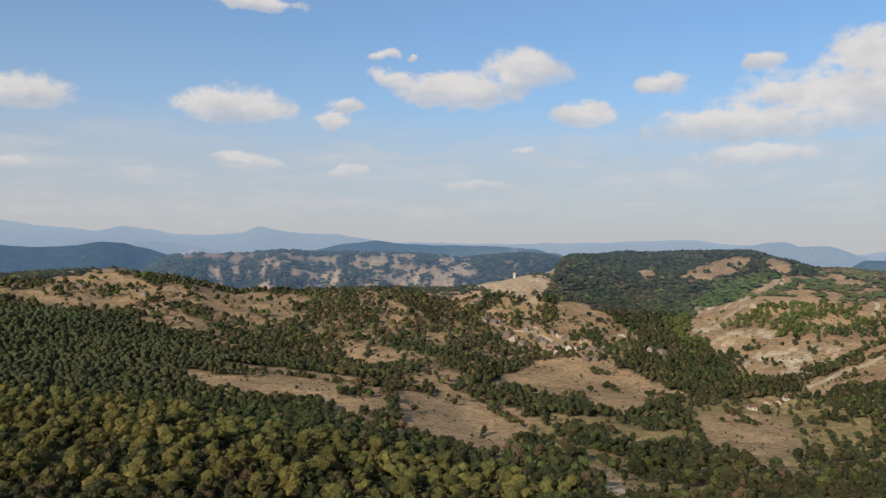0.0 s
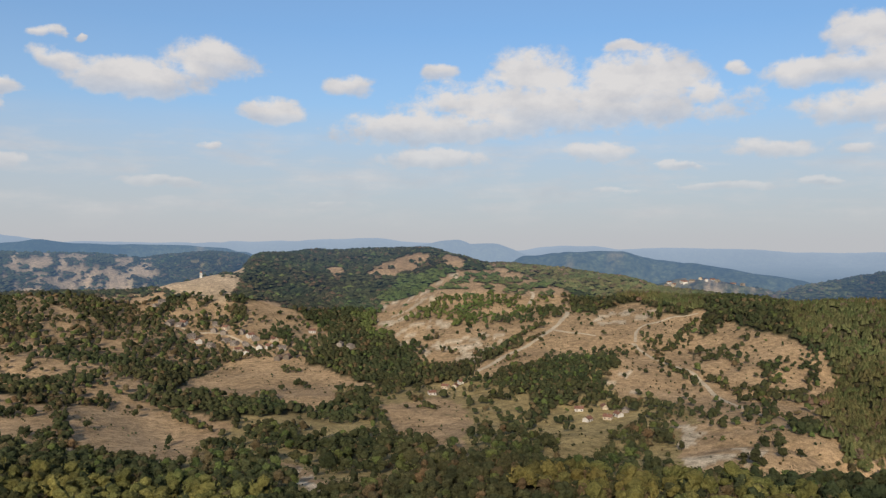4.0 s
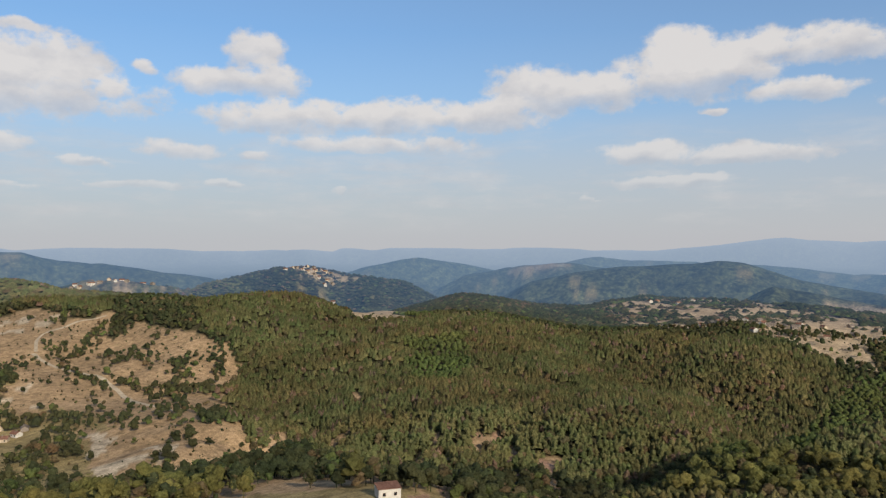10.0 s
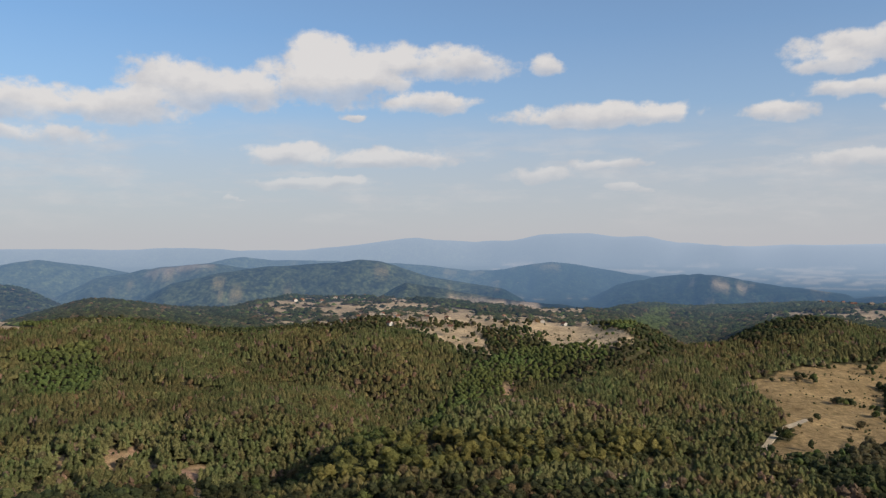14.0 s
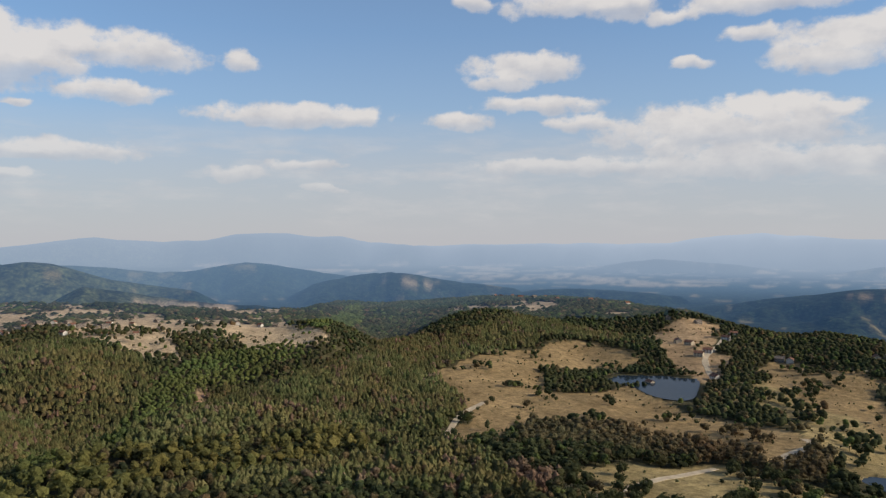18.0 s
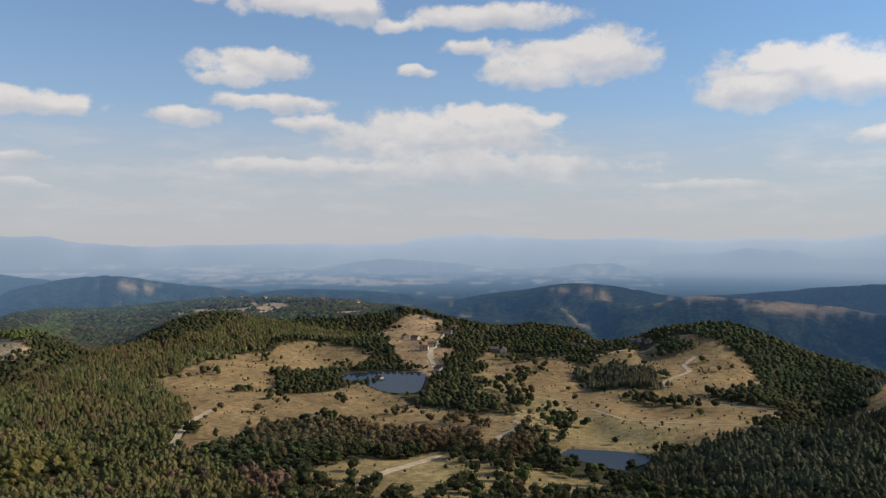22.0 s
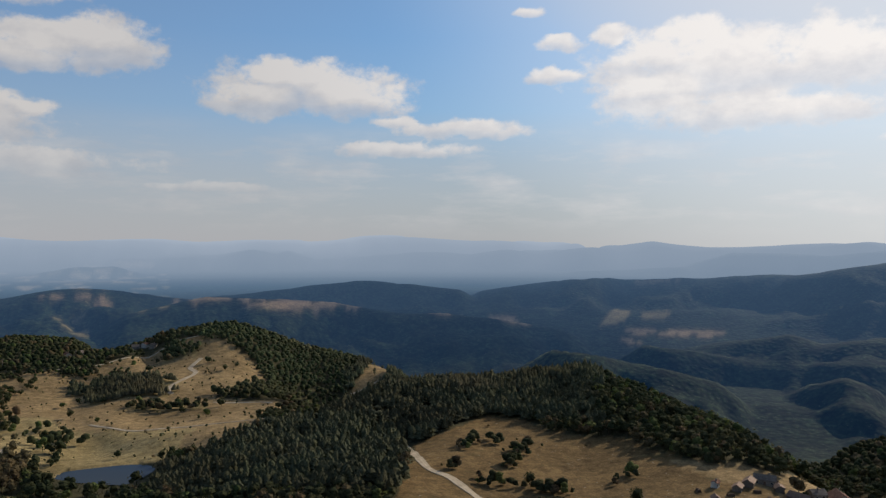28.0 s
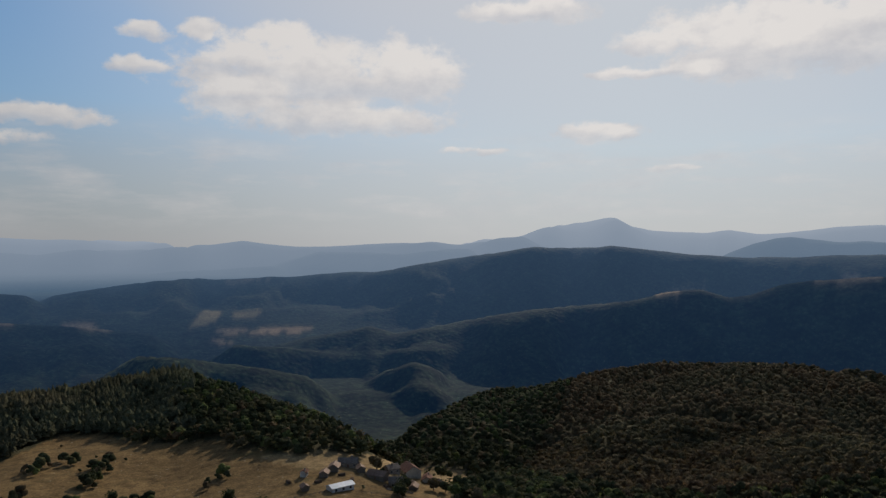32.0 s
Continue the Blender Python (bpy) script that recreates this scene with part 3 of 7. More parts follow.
RIDGES["terrace_forest"] = (2150, 480, 260, [(187.4, -7.4), (190.8, -6.73), (194.1, -6.17), (196.1, -6.69), (199.5, -6.07), (202.9, -5.43), (206.2, -4.89), (210.4, -4.5), (214, -4.02), (216, -3.45), (218.3, -3.25), (220.2, -3.8), (221.6, -3.52), (223.4, -2.82), (225.9, -2.38), (229.8, -2.1)])
RIDGES["valley_spur"] = (1650, 330, 160, [(177.8, -7.81), (181.1, -8.13), (183.6, -8.59), (187, -9.13), (189.5, -9.71), (191.2, -10.86), (192.5, -12.08)])
RIDGES["valley_knoll"] = (1800, 330, 160, [(192.1, -11.47), (193.8, -10.27), (195.4, -9.38), (197.5, -8.81), (199.2, -9.3), (200.4, -10.28)])
RIDGES["valley_brow"] = (2000, 300, 160, [(184.4, -7.28), (187.8, -7.55), (191.2, -8.05), (193.7, -8.16), (196.7, -7.83), (199.6, -7.52), (202.9, -7.6), (206.1, -8.13), (209.2, -8.31)])
# how far the near hills reach, by heading; beyond them the land falls to valleys and plains
NEAR_REACH = [(-120, 1500), (-40, 1650), (-9, 1650), (-6, 1720), (8, 1900), (25, 1980), (34, 1800), (45, 1520), (59, 1480), (63, 1780), (76, 1800), (80, 1950), (103, 1750), (106, 2080), (125, 2080), (128, 1700), (143, 1560), (147, 1300), (158, 1250), (164, 1050), (168, 880), (180, 860), (194, 760), (197, 900), (204, 1150), (230, 1180), (240, 1500)]
VALLEY_FLOOR = [(500, -20), (900, -17), (1200, -14.5), (1450, -11.5), (1700, -8.6), (2000, -7.1), (2300, -6.0), (2600, -5.2), (3200, -3.8), (3800, -2.6), (4300, -1.9), (4900, -1.7)]


def far_land(az, r, x, y):
    """Valley floor and ridges behind the near hills, as heights over the eye."""
    fall = np.interp(r, [q[0] for q in VALLEY_FLOOR], [q[1] for q in VALLEY_FLOOR])
    fall = fall - np.interp(r, [900, 1500, 2200, 2700], [0, 2.6, 2.2, 0]) * np.clip((az - 142) / 12, 0, 1) * np.clip((250 - az) / 15, 0, 1)  # the deep valley to the south
    floor = r * np.tan(np.radians(fall))
    dx, dy = x + 70 * wave(x, y, 260, 81), y + 70 * wave(x, y, 260, 82)
    gully = np.clip(1 - np.abs(wave(dx, dy, 300, 83)) / 0.45, 0, 1) + 0.55 * np.clip(1 - np.abs(wave(dx, dy, 140, 84)) / 0.45, 0, 1) + 0.45 * np.clip(1 - np.abs(wave(dx, dy, 70, 85)) / 0.5, 0, 1)
    out = floor - 26 * gully * np.clip((3000 - r) / 800, 0, 1)
    turn = np.where(az > 300, az - 360, az)
    fine = np.linspace(-60, 300, 3601)
    soft = np.exp(-0.5 * (np.arange(-6, 7) / 1.6) ** 2)
    for dist, near, back, crest in RIDGES.values():
        a, e = np.array([q[0] for q in crest]), np.array([q[1] for q in crest])
        line = np.interp(fine, a, e) - 0.55 * np.clip(a[0] - fine, 0, 40) - 0.55 * np.clip(fine - a[-1], 0, 40)
        line = np.convolve(np.pad(line, 6, "edge"), soft / soft.sum(), "valid")
        bend = dist + 45 * wave(turn * 20, turn * 0, 60, 88)
        top = bend * np.tan(np.radians(np.interp(turn, fine, line)))
        u = np.abs(r - bend) / np.where(r < bend, near, back)
        b = np.clip(1 - u, 0, 1)
        b = b * b * (3 - 2 * b)
        top = top + (bend / 4600) * (3.0 * wave(x, y, 90, 15) + 1.5 * wave(x, y, 40, 16)) * np.clip((4500 - r) / 300, 0.5, 1)
        cut = 4 * b * (1 - b) * gully * (16 if dist > 4000 else 34 if dist > 2300 else 48)
        out = np.maximum(out, floor + (top - floor) * b - cut)
    return out + EYE[2]


land = Land(LINES)
WATERS = {"lake": (5.0, [(705.0, -514.0), (722.0, -542.0), (707.0, -574.0), (669.0, -609.0), (625.0, -571.0), (591.0, -535.0), (583.0, -517.0), (593.0, -504.0), (611.0, -501.0), (625.0, -503.0), (655.0, -511.0), (685.0, -512.0)]), "pond": (14.0, [(325.0, -424.0), (323.0, -436.0), (297.0, -455.0), (281.0, -458.0), (271.0, -451.0), (269.0, -434.0), (272.0, -418.0), (288.0, -417.0), (309.0, -417.0)])}  # name: water level, shore


def plan(az, r):
    a = np.radians(az)
    return r * np.sin(a), r * np.cos(a)


def polar(x, y):
    return np.degrees(np.arctan2(x, y)) % 360, np.hypot(x, y)


def inside(x, y, shape):
    """Which points of the plan lie within a shape."""
    hit = np.zeros(np.shape(x), bool)
    for (ax, ay), (bx, by) in zip(shape, shape[1:] + shape[:1]):
        if ay != by:
            hit ^= ((ay > y) != (by > y)) & (x < (bx - ax) * (y - ay) / (by - ay) + ax)
    return hit


def shore_distance(x, y, shape, closed=True):
    """Metres from the edge of a shape, negative within it."""
    best = np.full(np.shape(x), 1e9)
    for (ax, ay), (bx, by) in zip(shape, shape[1:] + shape[:1] if closed else shape[1:]):
        k = np.clip(((x - ax) * (bx - ax) + (y - ay) * (by - ay)) / max((bx - ax) ** 2 + (by - ay) ** 2, 1e-6), 0, 1)
        best = np.minimum(best, np.hypot(x - ax - k * (bx - ax), y - ay - k * (by - ay)))
    return np.where(inside(x, y, shape), -best, best) if closed else best


# the height on a fixed net of headings and distances; everything else is laid on this net
NET_AZ = np.linspace(0, 360, 2161)
NET_R = np.exp(np.linspace(math.log(60), math.log(4900), 330))
_az, _r = np.meshgrid(NET_AZ, NET_R, indexing="ij")
_x, _y = plan(_az, _r)
_near_rows = NET_R < 2400
_coarse = land.smooth(_az[::3][:, _near_rows] % 360, _r[::3][:, _near_rows])
NET_Z = np.zeros_like(_r)
for _q in range(3):  # between the coarser headings the ground runs straight
    _t = (_coarse[:-1] * (3 - _q) + _coarse[1:] * _q) / 3
    NET_Z[_q:2160:3, _near_rows] = _t
NET_Z[2160] = NET_Z[0]
# the wooded near slopes are cut by draws
_dx, _dy = _x + 60 * wave(_x, _y, 240, 81), _y + 60 * wave(_x, _y, 240, 82)
_draw = np.clip(1 - np.abs(wave(_dx, _dy, 210, 85)) / 0.4, 0, 1) + 0.4 * np.clip(1 - np.abs(wave(_dx, _dy, 100, 86)) / 0.4, 0, 1)
NET_Z -= 20 * _draw * np.clip((_r - 420) / 150, 0, 1) * np.clip((1250 - _r) / 200, 0, 1) * (np.clip((_az - 38) / 10, 0, 1) * np.clip((94 - _az) / 8, 0, 1) + np.clip((_az - 196) / 8, 0, 1) * np.clip((242 - _az) / 6, 0, 1))
_turn = np.where(_az > 240, _az - 360, _az)
_edge = np.interp(_turn, [q[0] for q in NEAR_REACH], [q[1] for q in NEAR_REACH])
_k = np.clip((_r - _edge + 60) / 260, 0, 1)
_k = _k * _k * (3 - 2 * _k)
_far_z = far_land(_az, _r, _x, _y)
NET_Z = np.where(_k > 0, NET_Z * (1 - _k) + _far_z * _k, NET_Z)
_rough = np.clip((_r - 150) / 700, 0.15, 1) * (1 - _k)
NET_Z += _rough * (4.0 * wave(_x, _y, 150, 6) + 3.4 * wave(_x, _y, 85, 1) + 1.5 * wave(_x, _y, 38, 2) + 0.6 * wave(_x, _y, 15, 3))
for _level, _shore in WATERS.values():
    _near = np.hypot(_x - _shore[0][0], _y - _shore[0][1]) < 400
    _d = shore_distance(_x[_near], _y[_near], _shore)
    _keep = np.clip((_d - 4) / 45, 0, 1)
    _bed = np.where(_d < 0, _level - 2.0, _level + 0.35)
    NET_Z[_near] = NET_Z[_near] * _keep + _bed * (1 - _keep)


def height(x, y):
    """Ground height at points of the plan, on the net."""
    x, y = np.asarray(x, float), np.asarray(y, float)
    az, r = polar(x, y)
    i = az / 360 * 2160
    j = (np.log(np.clip(r, 60.1, 4890)) - math.log(60)) / (math.log(4900) - math.log(60)) * 329
    i0, j0 = np.clip(i.astype(int), 0, 2159), np.clip(j.astype(int), 0, 328)
    fi, fj = i - i0, j - j0
    return (NET_Z[i0, j0] * (1 - fi) + NET_Z[i0 + 1, j0] * fi) * (1 - fj) + (NET_Z[i0, j0 + 1] * (1 - fi) + NET_Z[i0 + 1, j0 + 1] * fi) * fj


# ---- land cover: woods, fields and bare ground, as shapes of the plan in metres from the drone ----
NET_COVER = np.ones_like(_x)
OAK, PINE, RUST, FRESH, GOLDEN, DEAD, SHADED_WOOD, SPRUCE = range(8)
KINDS = {"pine": PINE, "rust": RUST, "fresh": FRESH, "golden": GOLDEN, "dead": DEAD, "shaded_wood": SHADED_WOOD, "spruce": SPRUCE}
NET_KIND = np.zeros(_x.shape, int)
NET_SOIL = np.zeros(_x.shape, int)  # 0 wood floor, then the kinds of open ground
SOILS = {"grass": 1, "pale": 2, "rock": 3, "green": 4, "red": 5, "brown": 6, "straw": 7}
# the edges of woods and fields wander by a few metres
_ex = _x + 7 * wave(_x, _y, 30, 21) * np.clip(_r / 800, 0.3, 1.2) + 4 * wave(_x, _y, 12, 23)
_ey = _y + 7 * wave(_x, _y, 30, 22) * np.clip(_r / 800, 0.3, 1.2) + 4 * wave(_x, _y, 12, 24)


_ex, _ey = np.where(_r > 1900, _x, _ex), np.where(_r > 1900, _y, _ey)


def field(name, cover, soil, shape):
    hit = inside(_ex, _ey, shape)
    NET_COVER[hit] = cover
    NET_SOIL[hit] = SOILS[soil]
    if np.hypot(*shape[0]) > 2000:  # far off, fields lie scattered between woods
        woods = hit & (wave(_turn * 100, _r * 3, 120, 27) + 0.9 * wave(_turn * 100, _r, 26, 28) < (-0.1 if cover > 0.2 else -0.5 if cover > 0.1 else -0.8))
        NET_SOIL[woods], NET_COVER[woods] = 0, 1.0
    if soil in ("rock", "red"):  # broken ground, grass between the bare spots
        NET_SOIL[hit & (wave(_x, _y, 13, 25) + 0.6 * wave(_x, _y, 30, 26) < 0.22)] = SOILS["grass"]


def wood(kind, shape):
    NET_KIND[inside(_ex, _ey, shape)] = KINDS[kind]


field("plateau_farms", 0.3, "pale", [(-629, 2056), (-728, 2381), (-347, 2466), (87, 2488), (115, 2197), (-292, 2080)])
field("orchard_slope", 0.62, "grass", [(-487, 1862), (-332, 2004), (-86, 1398), (81, 1436), (42, 1226), (62, 1081), (24, 871), (57, 782), (-41, 673), (-86, 817), (-209, 799), (-313, 911), (-266, 1018)])
field("bare_knoll", 0.42, "grass", [(-686, 1140), (-620, 1225), (-924, 2139), (-442, 1234), (-326, 1247), (-332, 2004), (-179, 1082), (-263, 977), (-298, 889), (-385, 891), (-467, 923), (-558, 926)])
field("strip_field", 0.07, "grass", [(-257, 719), (-210, 721), (-128, 710), (-44, 727), (49, 749), (84, 639), (53, 516), (22, 512), (-33, 549), (-78, 575), (-96, 674), (-142, 676), (-204, 685)])
field("strip_field_upper", 0.02, "grass", [(-231, 782), (-152, 783), (-77, 732), (-115, 697), (-214, 754)])
field("strip_west", 0.05, "grass", [(-256, 725), (-206, 733), (-128, 725), (-86, 717), (-41, 664), (-36, 584), (-64, 568), (-92, 624), (-157, 637), (-210, 665)])
field("strip_west_upper", 0.04, "grass", [(-227, 779), (-179, 792), (-122, 788), (-67, 744), (-109, 701), (-163, 701)])
field("hamlet_gardens", 0.6, "grass", [(42, 1226), (116, 1348), (190, 1304), (276, 1174), (301, 1106), (214, 973), (156, 970), (70, 973), (37, 1062)])
field("hamlet_field", 0.04, "grass", [(66, 910), (117, 1000), (180, 1023), (227, 966), (258, 875), (269, 791), (205, 677), (159, 674), (140, 793), (96, 769), (52, 808)])
field("tower_pasture", 0.06, "pale", [(39, 1435), (199, 2129), (241, 1620), (210, 1448), (160, 1301), (97, 1360)])
field("tower_slope", 0.3, "grass", [(200, 1339), (270, 1367), (305, 1186), (301, 1106), (229, 1114), (169, 1162)])
field("lower_fields", 0.5, "green", [(88, 668), (165, 699), (262, 770), (316, 823), (374, 816), (436, 776), (263, 454), (148, 385), (71, 357), (25, 490)])
field("red_field", 0.03, "grass", [(240, 707), (307, 756), (288, 609), (216, 487), (207, 559)])
field("gravel_scar", 0.0, "rock", [(83, 489), (101, 490), (110, 372), (91, 363), (84, 455)])
field("hilltop_clearing", 0.12, "grass", [(420, 1638), (448, 1588), (412, 1520), (399, 1556)])
field("hilltop_pasture", 0.16, "grass", [(497, 1578), (626, 1639), (639, 1552), (573, 1500), (478, 1497)])
field("knob_track", 0.06, "grass", [(673, 1606), (698, 1531), (620, 1366), (622, 1460)])
field("rocky_slope", 0.43, "grass", [(351, 1136), (485, 1317), (609, 1379), (734, 1407), (740, 1153), (586, 927), (518, 916), (476, 991), (403, 867), (362, 898), (383, 1039)])
field("chalk_face_a", 0.14, "rock", [(386, 1220), (454, 1351), (512, 1322), (487, 1266), (437, 1212), (392, 1169)])
field("chalk_face_b", 0.14, "rock", [(365, 1066), (415, 1108), (441, 1079), (400, 1007), (371, 1009)])
field("chalk_face_c", 0.2, "rock", [(555, 1358), (612, 1378), (603, 1346), (541, 1299)])
field("ridge_bare", 0.08, "grass", [(609, 807), (714, 915), (816, 920), (798, 893), (657, 805), (598, 767)])
field("forest_bite", 0.12, "grass", [(724, 835), (707, 734), (728, 624), (712, 589), (597, 512), (528, 466), (531, 497), (567, 572), (634, 709)])
field("chalk_scar_top", 0.12, "rock", [(387, 1203), (508, 1305), (471, 1166), (383, 1144)])
field("chalk_scar_mid", 0.12, "rock", [(380, 1114), (432, 1089), (421, 1033), (362, 1021)])
field("chalk_scar_low", 0.15, "rock", [(400, 992), (476, 991), (426, 866), (378, 888)])
field("road_pasture", 0.2, "grass", [(378, 828), (527, 931), (638, 1010), (764, 1053), (787, 961), (649, 854), (571, 764), (525, 793), (450, 771), (382, 783)])
field("pale_bank", 0.08, "rock", [(645, 974), (753, 1038), (787, 961), (693, 913), (626, 917)])
field("ridge_pasture", 0.28, "grass", [(642, 859), (740, 904), (816, 912), (706, 801), (622, 717), (669, 654), (747, 630), (640, 547), (524, 468), (435, 395), (407, 290), (259, 146), (244, 149), (331, 254), (335, 309), (344, 363), (440, 499), (460, 579), (515, 710), (580, 799)])
field("lower_pasture", 0.38, "grass", [(783, 844), (753, 645), (590, 505), (517, 374), (448, 259), (288, 154), (228, 201), (337, 343), (380, 447), (589, 694)])
field("farm_patchwork", 0.45, "green", [(230, 847), (291, 792), (341, 816), (365, 625), (502, 692), (487, 561), (344, 363), (263, 269), (274, 378), (291, 476), (166, 347), (149, 549)])
field("farm_field", 0.02, "grass", [(235, 705), (313, 736), (295, 626), (209, 468), (210, 595)])
field("farm_meadow", 0.1, "green", [(287, 492), (406, 595), (404, 558), (308, 452), (264, 445)])
field("copse", 1.0, "green", [(382, 783), (470, 806), (566, 780), (527, 715), (419, 684), (376, 744)])
field("eroded_bank", 0.22, "rock", [(452, 544), (434, 471), (413, 404), (325, 343), (323, 367)])
field("quarry_spot", 0.05, "rock", [(518, 730), (552, 727), (468, 612), (458, 632)])
field("scrub_strip", 0.46, "grass", [(286, 372), (373, 228), (235, 134), (204, 264)])
field("shed_yard", 0.3, "green", [(260, 215), (260, 173), (278, 159), (291, 153), (317, 135), (243, 98), (197, 168)])
field("saddle_meadow", 0.05, "pale", [(1451, 923), (1460, 786), (1077, 556), (1027, 628)])
field("plateau_fields", 0.38, "pale", [(1633, 389), (1850, 299), (1862, 161), (1883, 24), (1584, -96), (1486, -175), (1542, -259), (1488, -303), (1127, -308), (1098, -285), (1125, -189), (1176, -156), (1236, -93), (1071, -96), (1072, -49), (1157, 14), (1377, 89), (1291, 209), (1474, 317)])
field("plateau_stubble", 0.04, "pale", [(1266, -163), (1383, -242), (1287, -298), (1121, -308), (1100, -278), (1150, -193)])
field("red_scar_a", 0.0, "red", [(528, 223), (530, 209), (486, 192), (493, 205)])
field("red_scar_b", 0.0, "red", [(515, 193), (514, 180), (395, 134), (396, 141)])
field("red_scar_c", 0.0, "red", [(516, 162), (493, 147), (398, 115), (403, 123)])
field("soil_scar_a", 0.03, "red", [(479, 225), (478, 217), (271, 122), (265, 124)])
field("soil_scar_b", 0.03, "red", [(533, 224), (537, 216), (432, 172), (432, 181)])
field("soil_scar_c", 0.03, "red", [(522, 190), (522, 181), (351, 120), (339, 123)])
field("soil_scar_d", 0.03, "red", [(503, 158), (508, 148), (350, 101), (338, 105)])
field("soil_scar_e", 0.03, "red", [(467, 245), (467, 235), (255, 127), (250, 130)])
field("soil_scar_f", 0.03, "red", [(671, 491), (672, 486), (575, 413), (573, 419)])
field("soil_scar_g", 0.03, "red", [(688, 419), (690, 412), (588, 349), (588, 356)])
field("soil_scar_h", 0.03, "red", [(654, 368), (656, 362), (555, 303), (554, 311)])
field("soil_scar_i", 0.03, "red", [(613, 315), (613, 310), (513, 257), (513, 263)])
field("soil_scar_j", 0.03, "red", [(588, 284), (586, 277), (491, 230), (491, 236)])
field("soil_scar_k", 0.03, "red", [(772, 44), (789, 31), (482, 17), (482, 27)])
field("soil_scar_o", 0.03, "red", [(944, -99), (956, -114), (615, -76), (864, -92)])
field("soil_scar_p", 0.03, "red", [(546, 360), (548, 355), (457, 294), (454, 298)])
field("soil_scar_q", 0.03, "red", [(538, 344), (539, 340), (442, 276), (439, 280)])
field("pine_glade", 0.0, "green", [(505, -167), (500, -181), (475, -172), (430, -151), (437, -144)])
field("lake_meadow", 0.09, "straw", [(753, -325), (810, -391), (857, -475), (929, -627), (860, -637), (767, -614), (731, -542), (767, -535), (762, -452), (663, -419), (665, -509), (549, -488), (409, -480), (379, -451), (351, -372), (391, -403), (425, -389), (545, -380), (540, -320), (493, -273), (493, -225), (587, -288), (637, -301), (697, -306)])
field("track_meadow", 0.22, "green", [(328, -211), (384, -259), (392, -300), (378, -357), (344, -371), (310, -380), (260, -380), (237, -362), (247, -290), (301, -194)])
field("east_fields", 0.14, "straw", [(586, -553), (603, -649), (669, -689), (697, -761), (544, -738), (505, -851), (464, -868), (417, -842), (371, -822), (327, -747), (344, -673), (251, -632), (238, -545), (218, -523), (237, -464), (280, -472), (294, -454), (314, -432), (376, -533), (467, -590), (483, -567)])
field("green_meadow", 0.05, "green", [(394, -543), (354, -539), (283, -538), (278, -469), (294, -454), (314, -432)])
field("pine_belt", 1.0, "green", [(522, -708), (464, -727), (404, -718), (389, -666), (457, -647)])
field("hedge_belt", 1.0, "green", [(408, -630), (332, -641), (322, -621), (395, -610)])
field("hill_grove", 1.0, "green", [(504, -843), (428, -826), (426, -797), (468, -789)])
field("willow_belt", 0.48, "green", [(639, -630), (589, -634), (484, -576), (467, -590), (374, -529), (325, -454), (319, -415), (362, -450), (496, -541), (579, -546)])
field("hamlet_pasture", 0.15, "grass", [(922, -732), (1001, -877), (933, -907), (800, -754), (710, -700), (631, -595), (705, -618)])
field("ridge_hamlet_ground", 0.3, "pale", [(1552, -682), (1607, -891), (1415, -896), (1212, -743), (1256, -650)])
field("ridge_hamlet_east", 0.35, "pale", [(1201, -760), (1152, -914), (1103, -875), (1144, -748)])
field("meadow_by_farm", 0.015, "brown", [(87, -513), (70, -559), (40, -547), (11, -510), (-18, -498), (-39, -460), (-71, -406), (-100, -395), (-108, -379), (81, -327), (91, -395), (104, -480)])
field("farm_yard", 0.02, "brown", [(-22, -420), (-59, -429), (-78, -431), (-111, -431), (-162, -481), (-137, -370), (-154, -336), (-141, -320), (-18, -342)])
field("saddle_path_ground", 0.05, "straw", [(199, -529), (264, -808), (223, -849), (352, -1447), (251, -808), (187, -532)])
field("white_village_ground", 0.25, "pale", [(1420, 1750), (1460, 1830), (1720, 1590), (1660, 1530)])
field("plateau_field_a", 0.25, "pale", [(-517, 2287), (-418, 2364), (-306, 2409), (-152, 2430), (-149, 2381), (-298, 2348), (-408, 2306), (-489, 2231)])
field("plateau_field_b", 0.25, "pale", [(-392, 2220), (-344, 2314), (-268, 2234), (-291, 2168), (-375, 2209)])
field("plateau_field_c", 0.25, "pale", [(-274, 2282), (-146, 2336), (-77, 2311), (-143, 2285), (-252, 2231)])
field("plateau_field_d", 0.05, "grass", [(-1410, 4027), (-1227, 4155), (-592, 2397), (-578, 2340), (-781, 2274)])
field("plateau_field_e", 0.25, "pale", [(-236, 2235), (-10, 2276), (-9, 2245), (-216, 2191)])
field("plateau_field_f", 0.25, "pale", [(-578, 2340), (-508, 2246), (-404, 2285), (-405, 2204), (-496, 2195)])
field("village_hill_top", 0.35, "pale", [(1796, 1327), (1869, 1290), (1944, 1241), (1932, 1155), (1905, 1197), (1832, 1245), (1771, 1279)])
field("stony_top", 0.15, "rock", [(2805, 1017), (2841, 918), (2823, 781), (2774, 746), (2738, 864), (2772, 1005)])
field("valley_strip", 0.05, "pale", [(2237, -70), (2251, -136), (2200, -196), (2210, -324), (1629, -354), (1533, -322), (1602, -212), (1775, -107)])
field("ridge_top_grass", 0.1, "green", [(3315, -461), (3317, -544), (3282, -597), (3236, -519)])
field("spur_field", 0.1, "pale", [(2769, -948), (2701, -1013), (2679, -1072), (2660, -998)])
field("spur_field_b", 0.05, "pale", [(2673, -1047), (2696, -1148), (2676, -1139), (2658, -1041)])
field("plain_a", 0, "pale", [(3919, -1807), (3858, -2026), (3601, -1995), (3577, -1779)])
field("plain_b", 0, "pale", [(3453, -1623), (3482, -1896), (3282, -1850), (3272, -1597)])
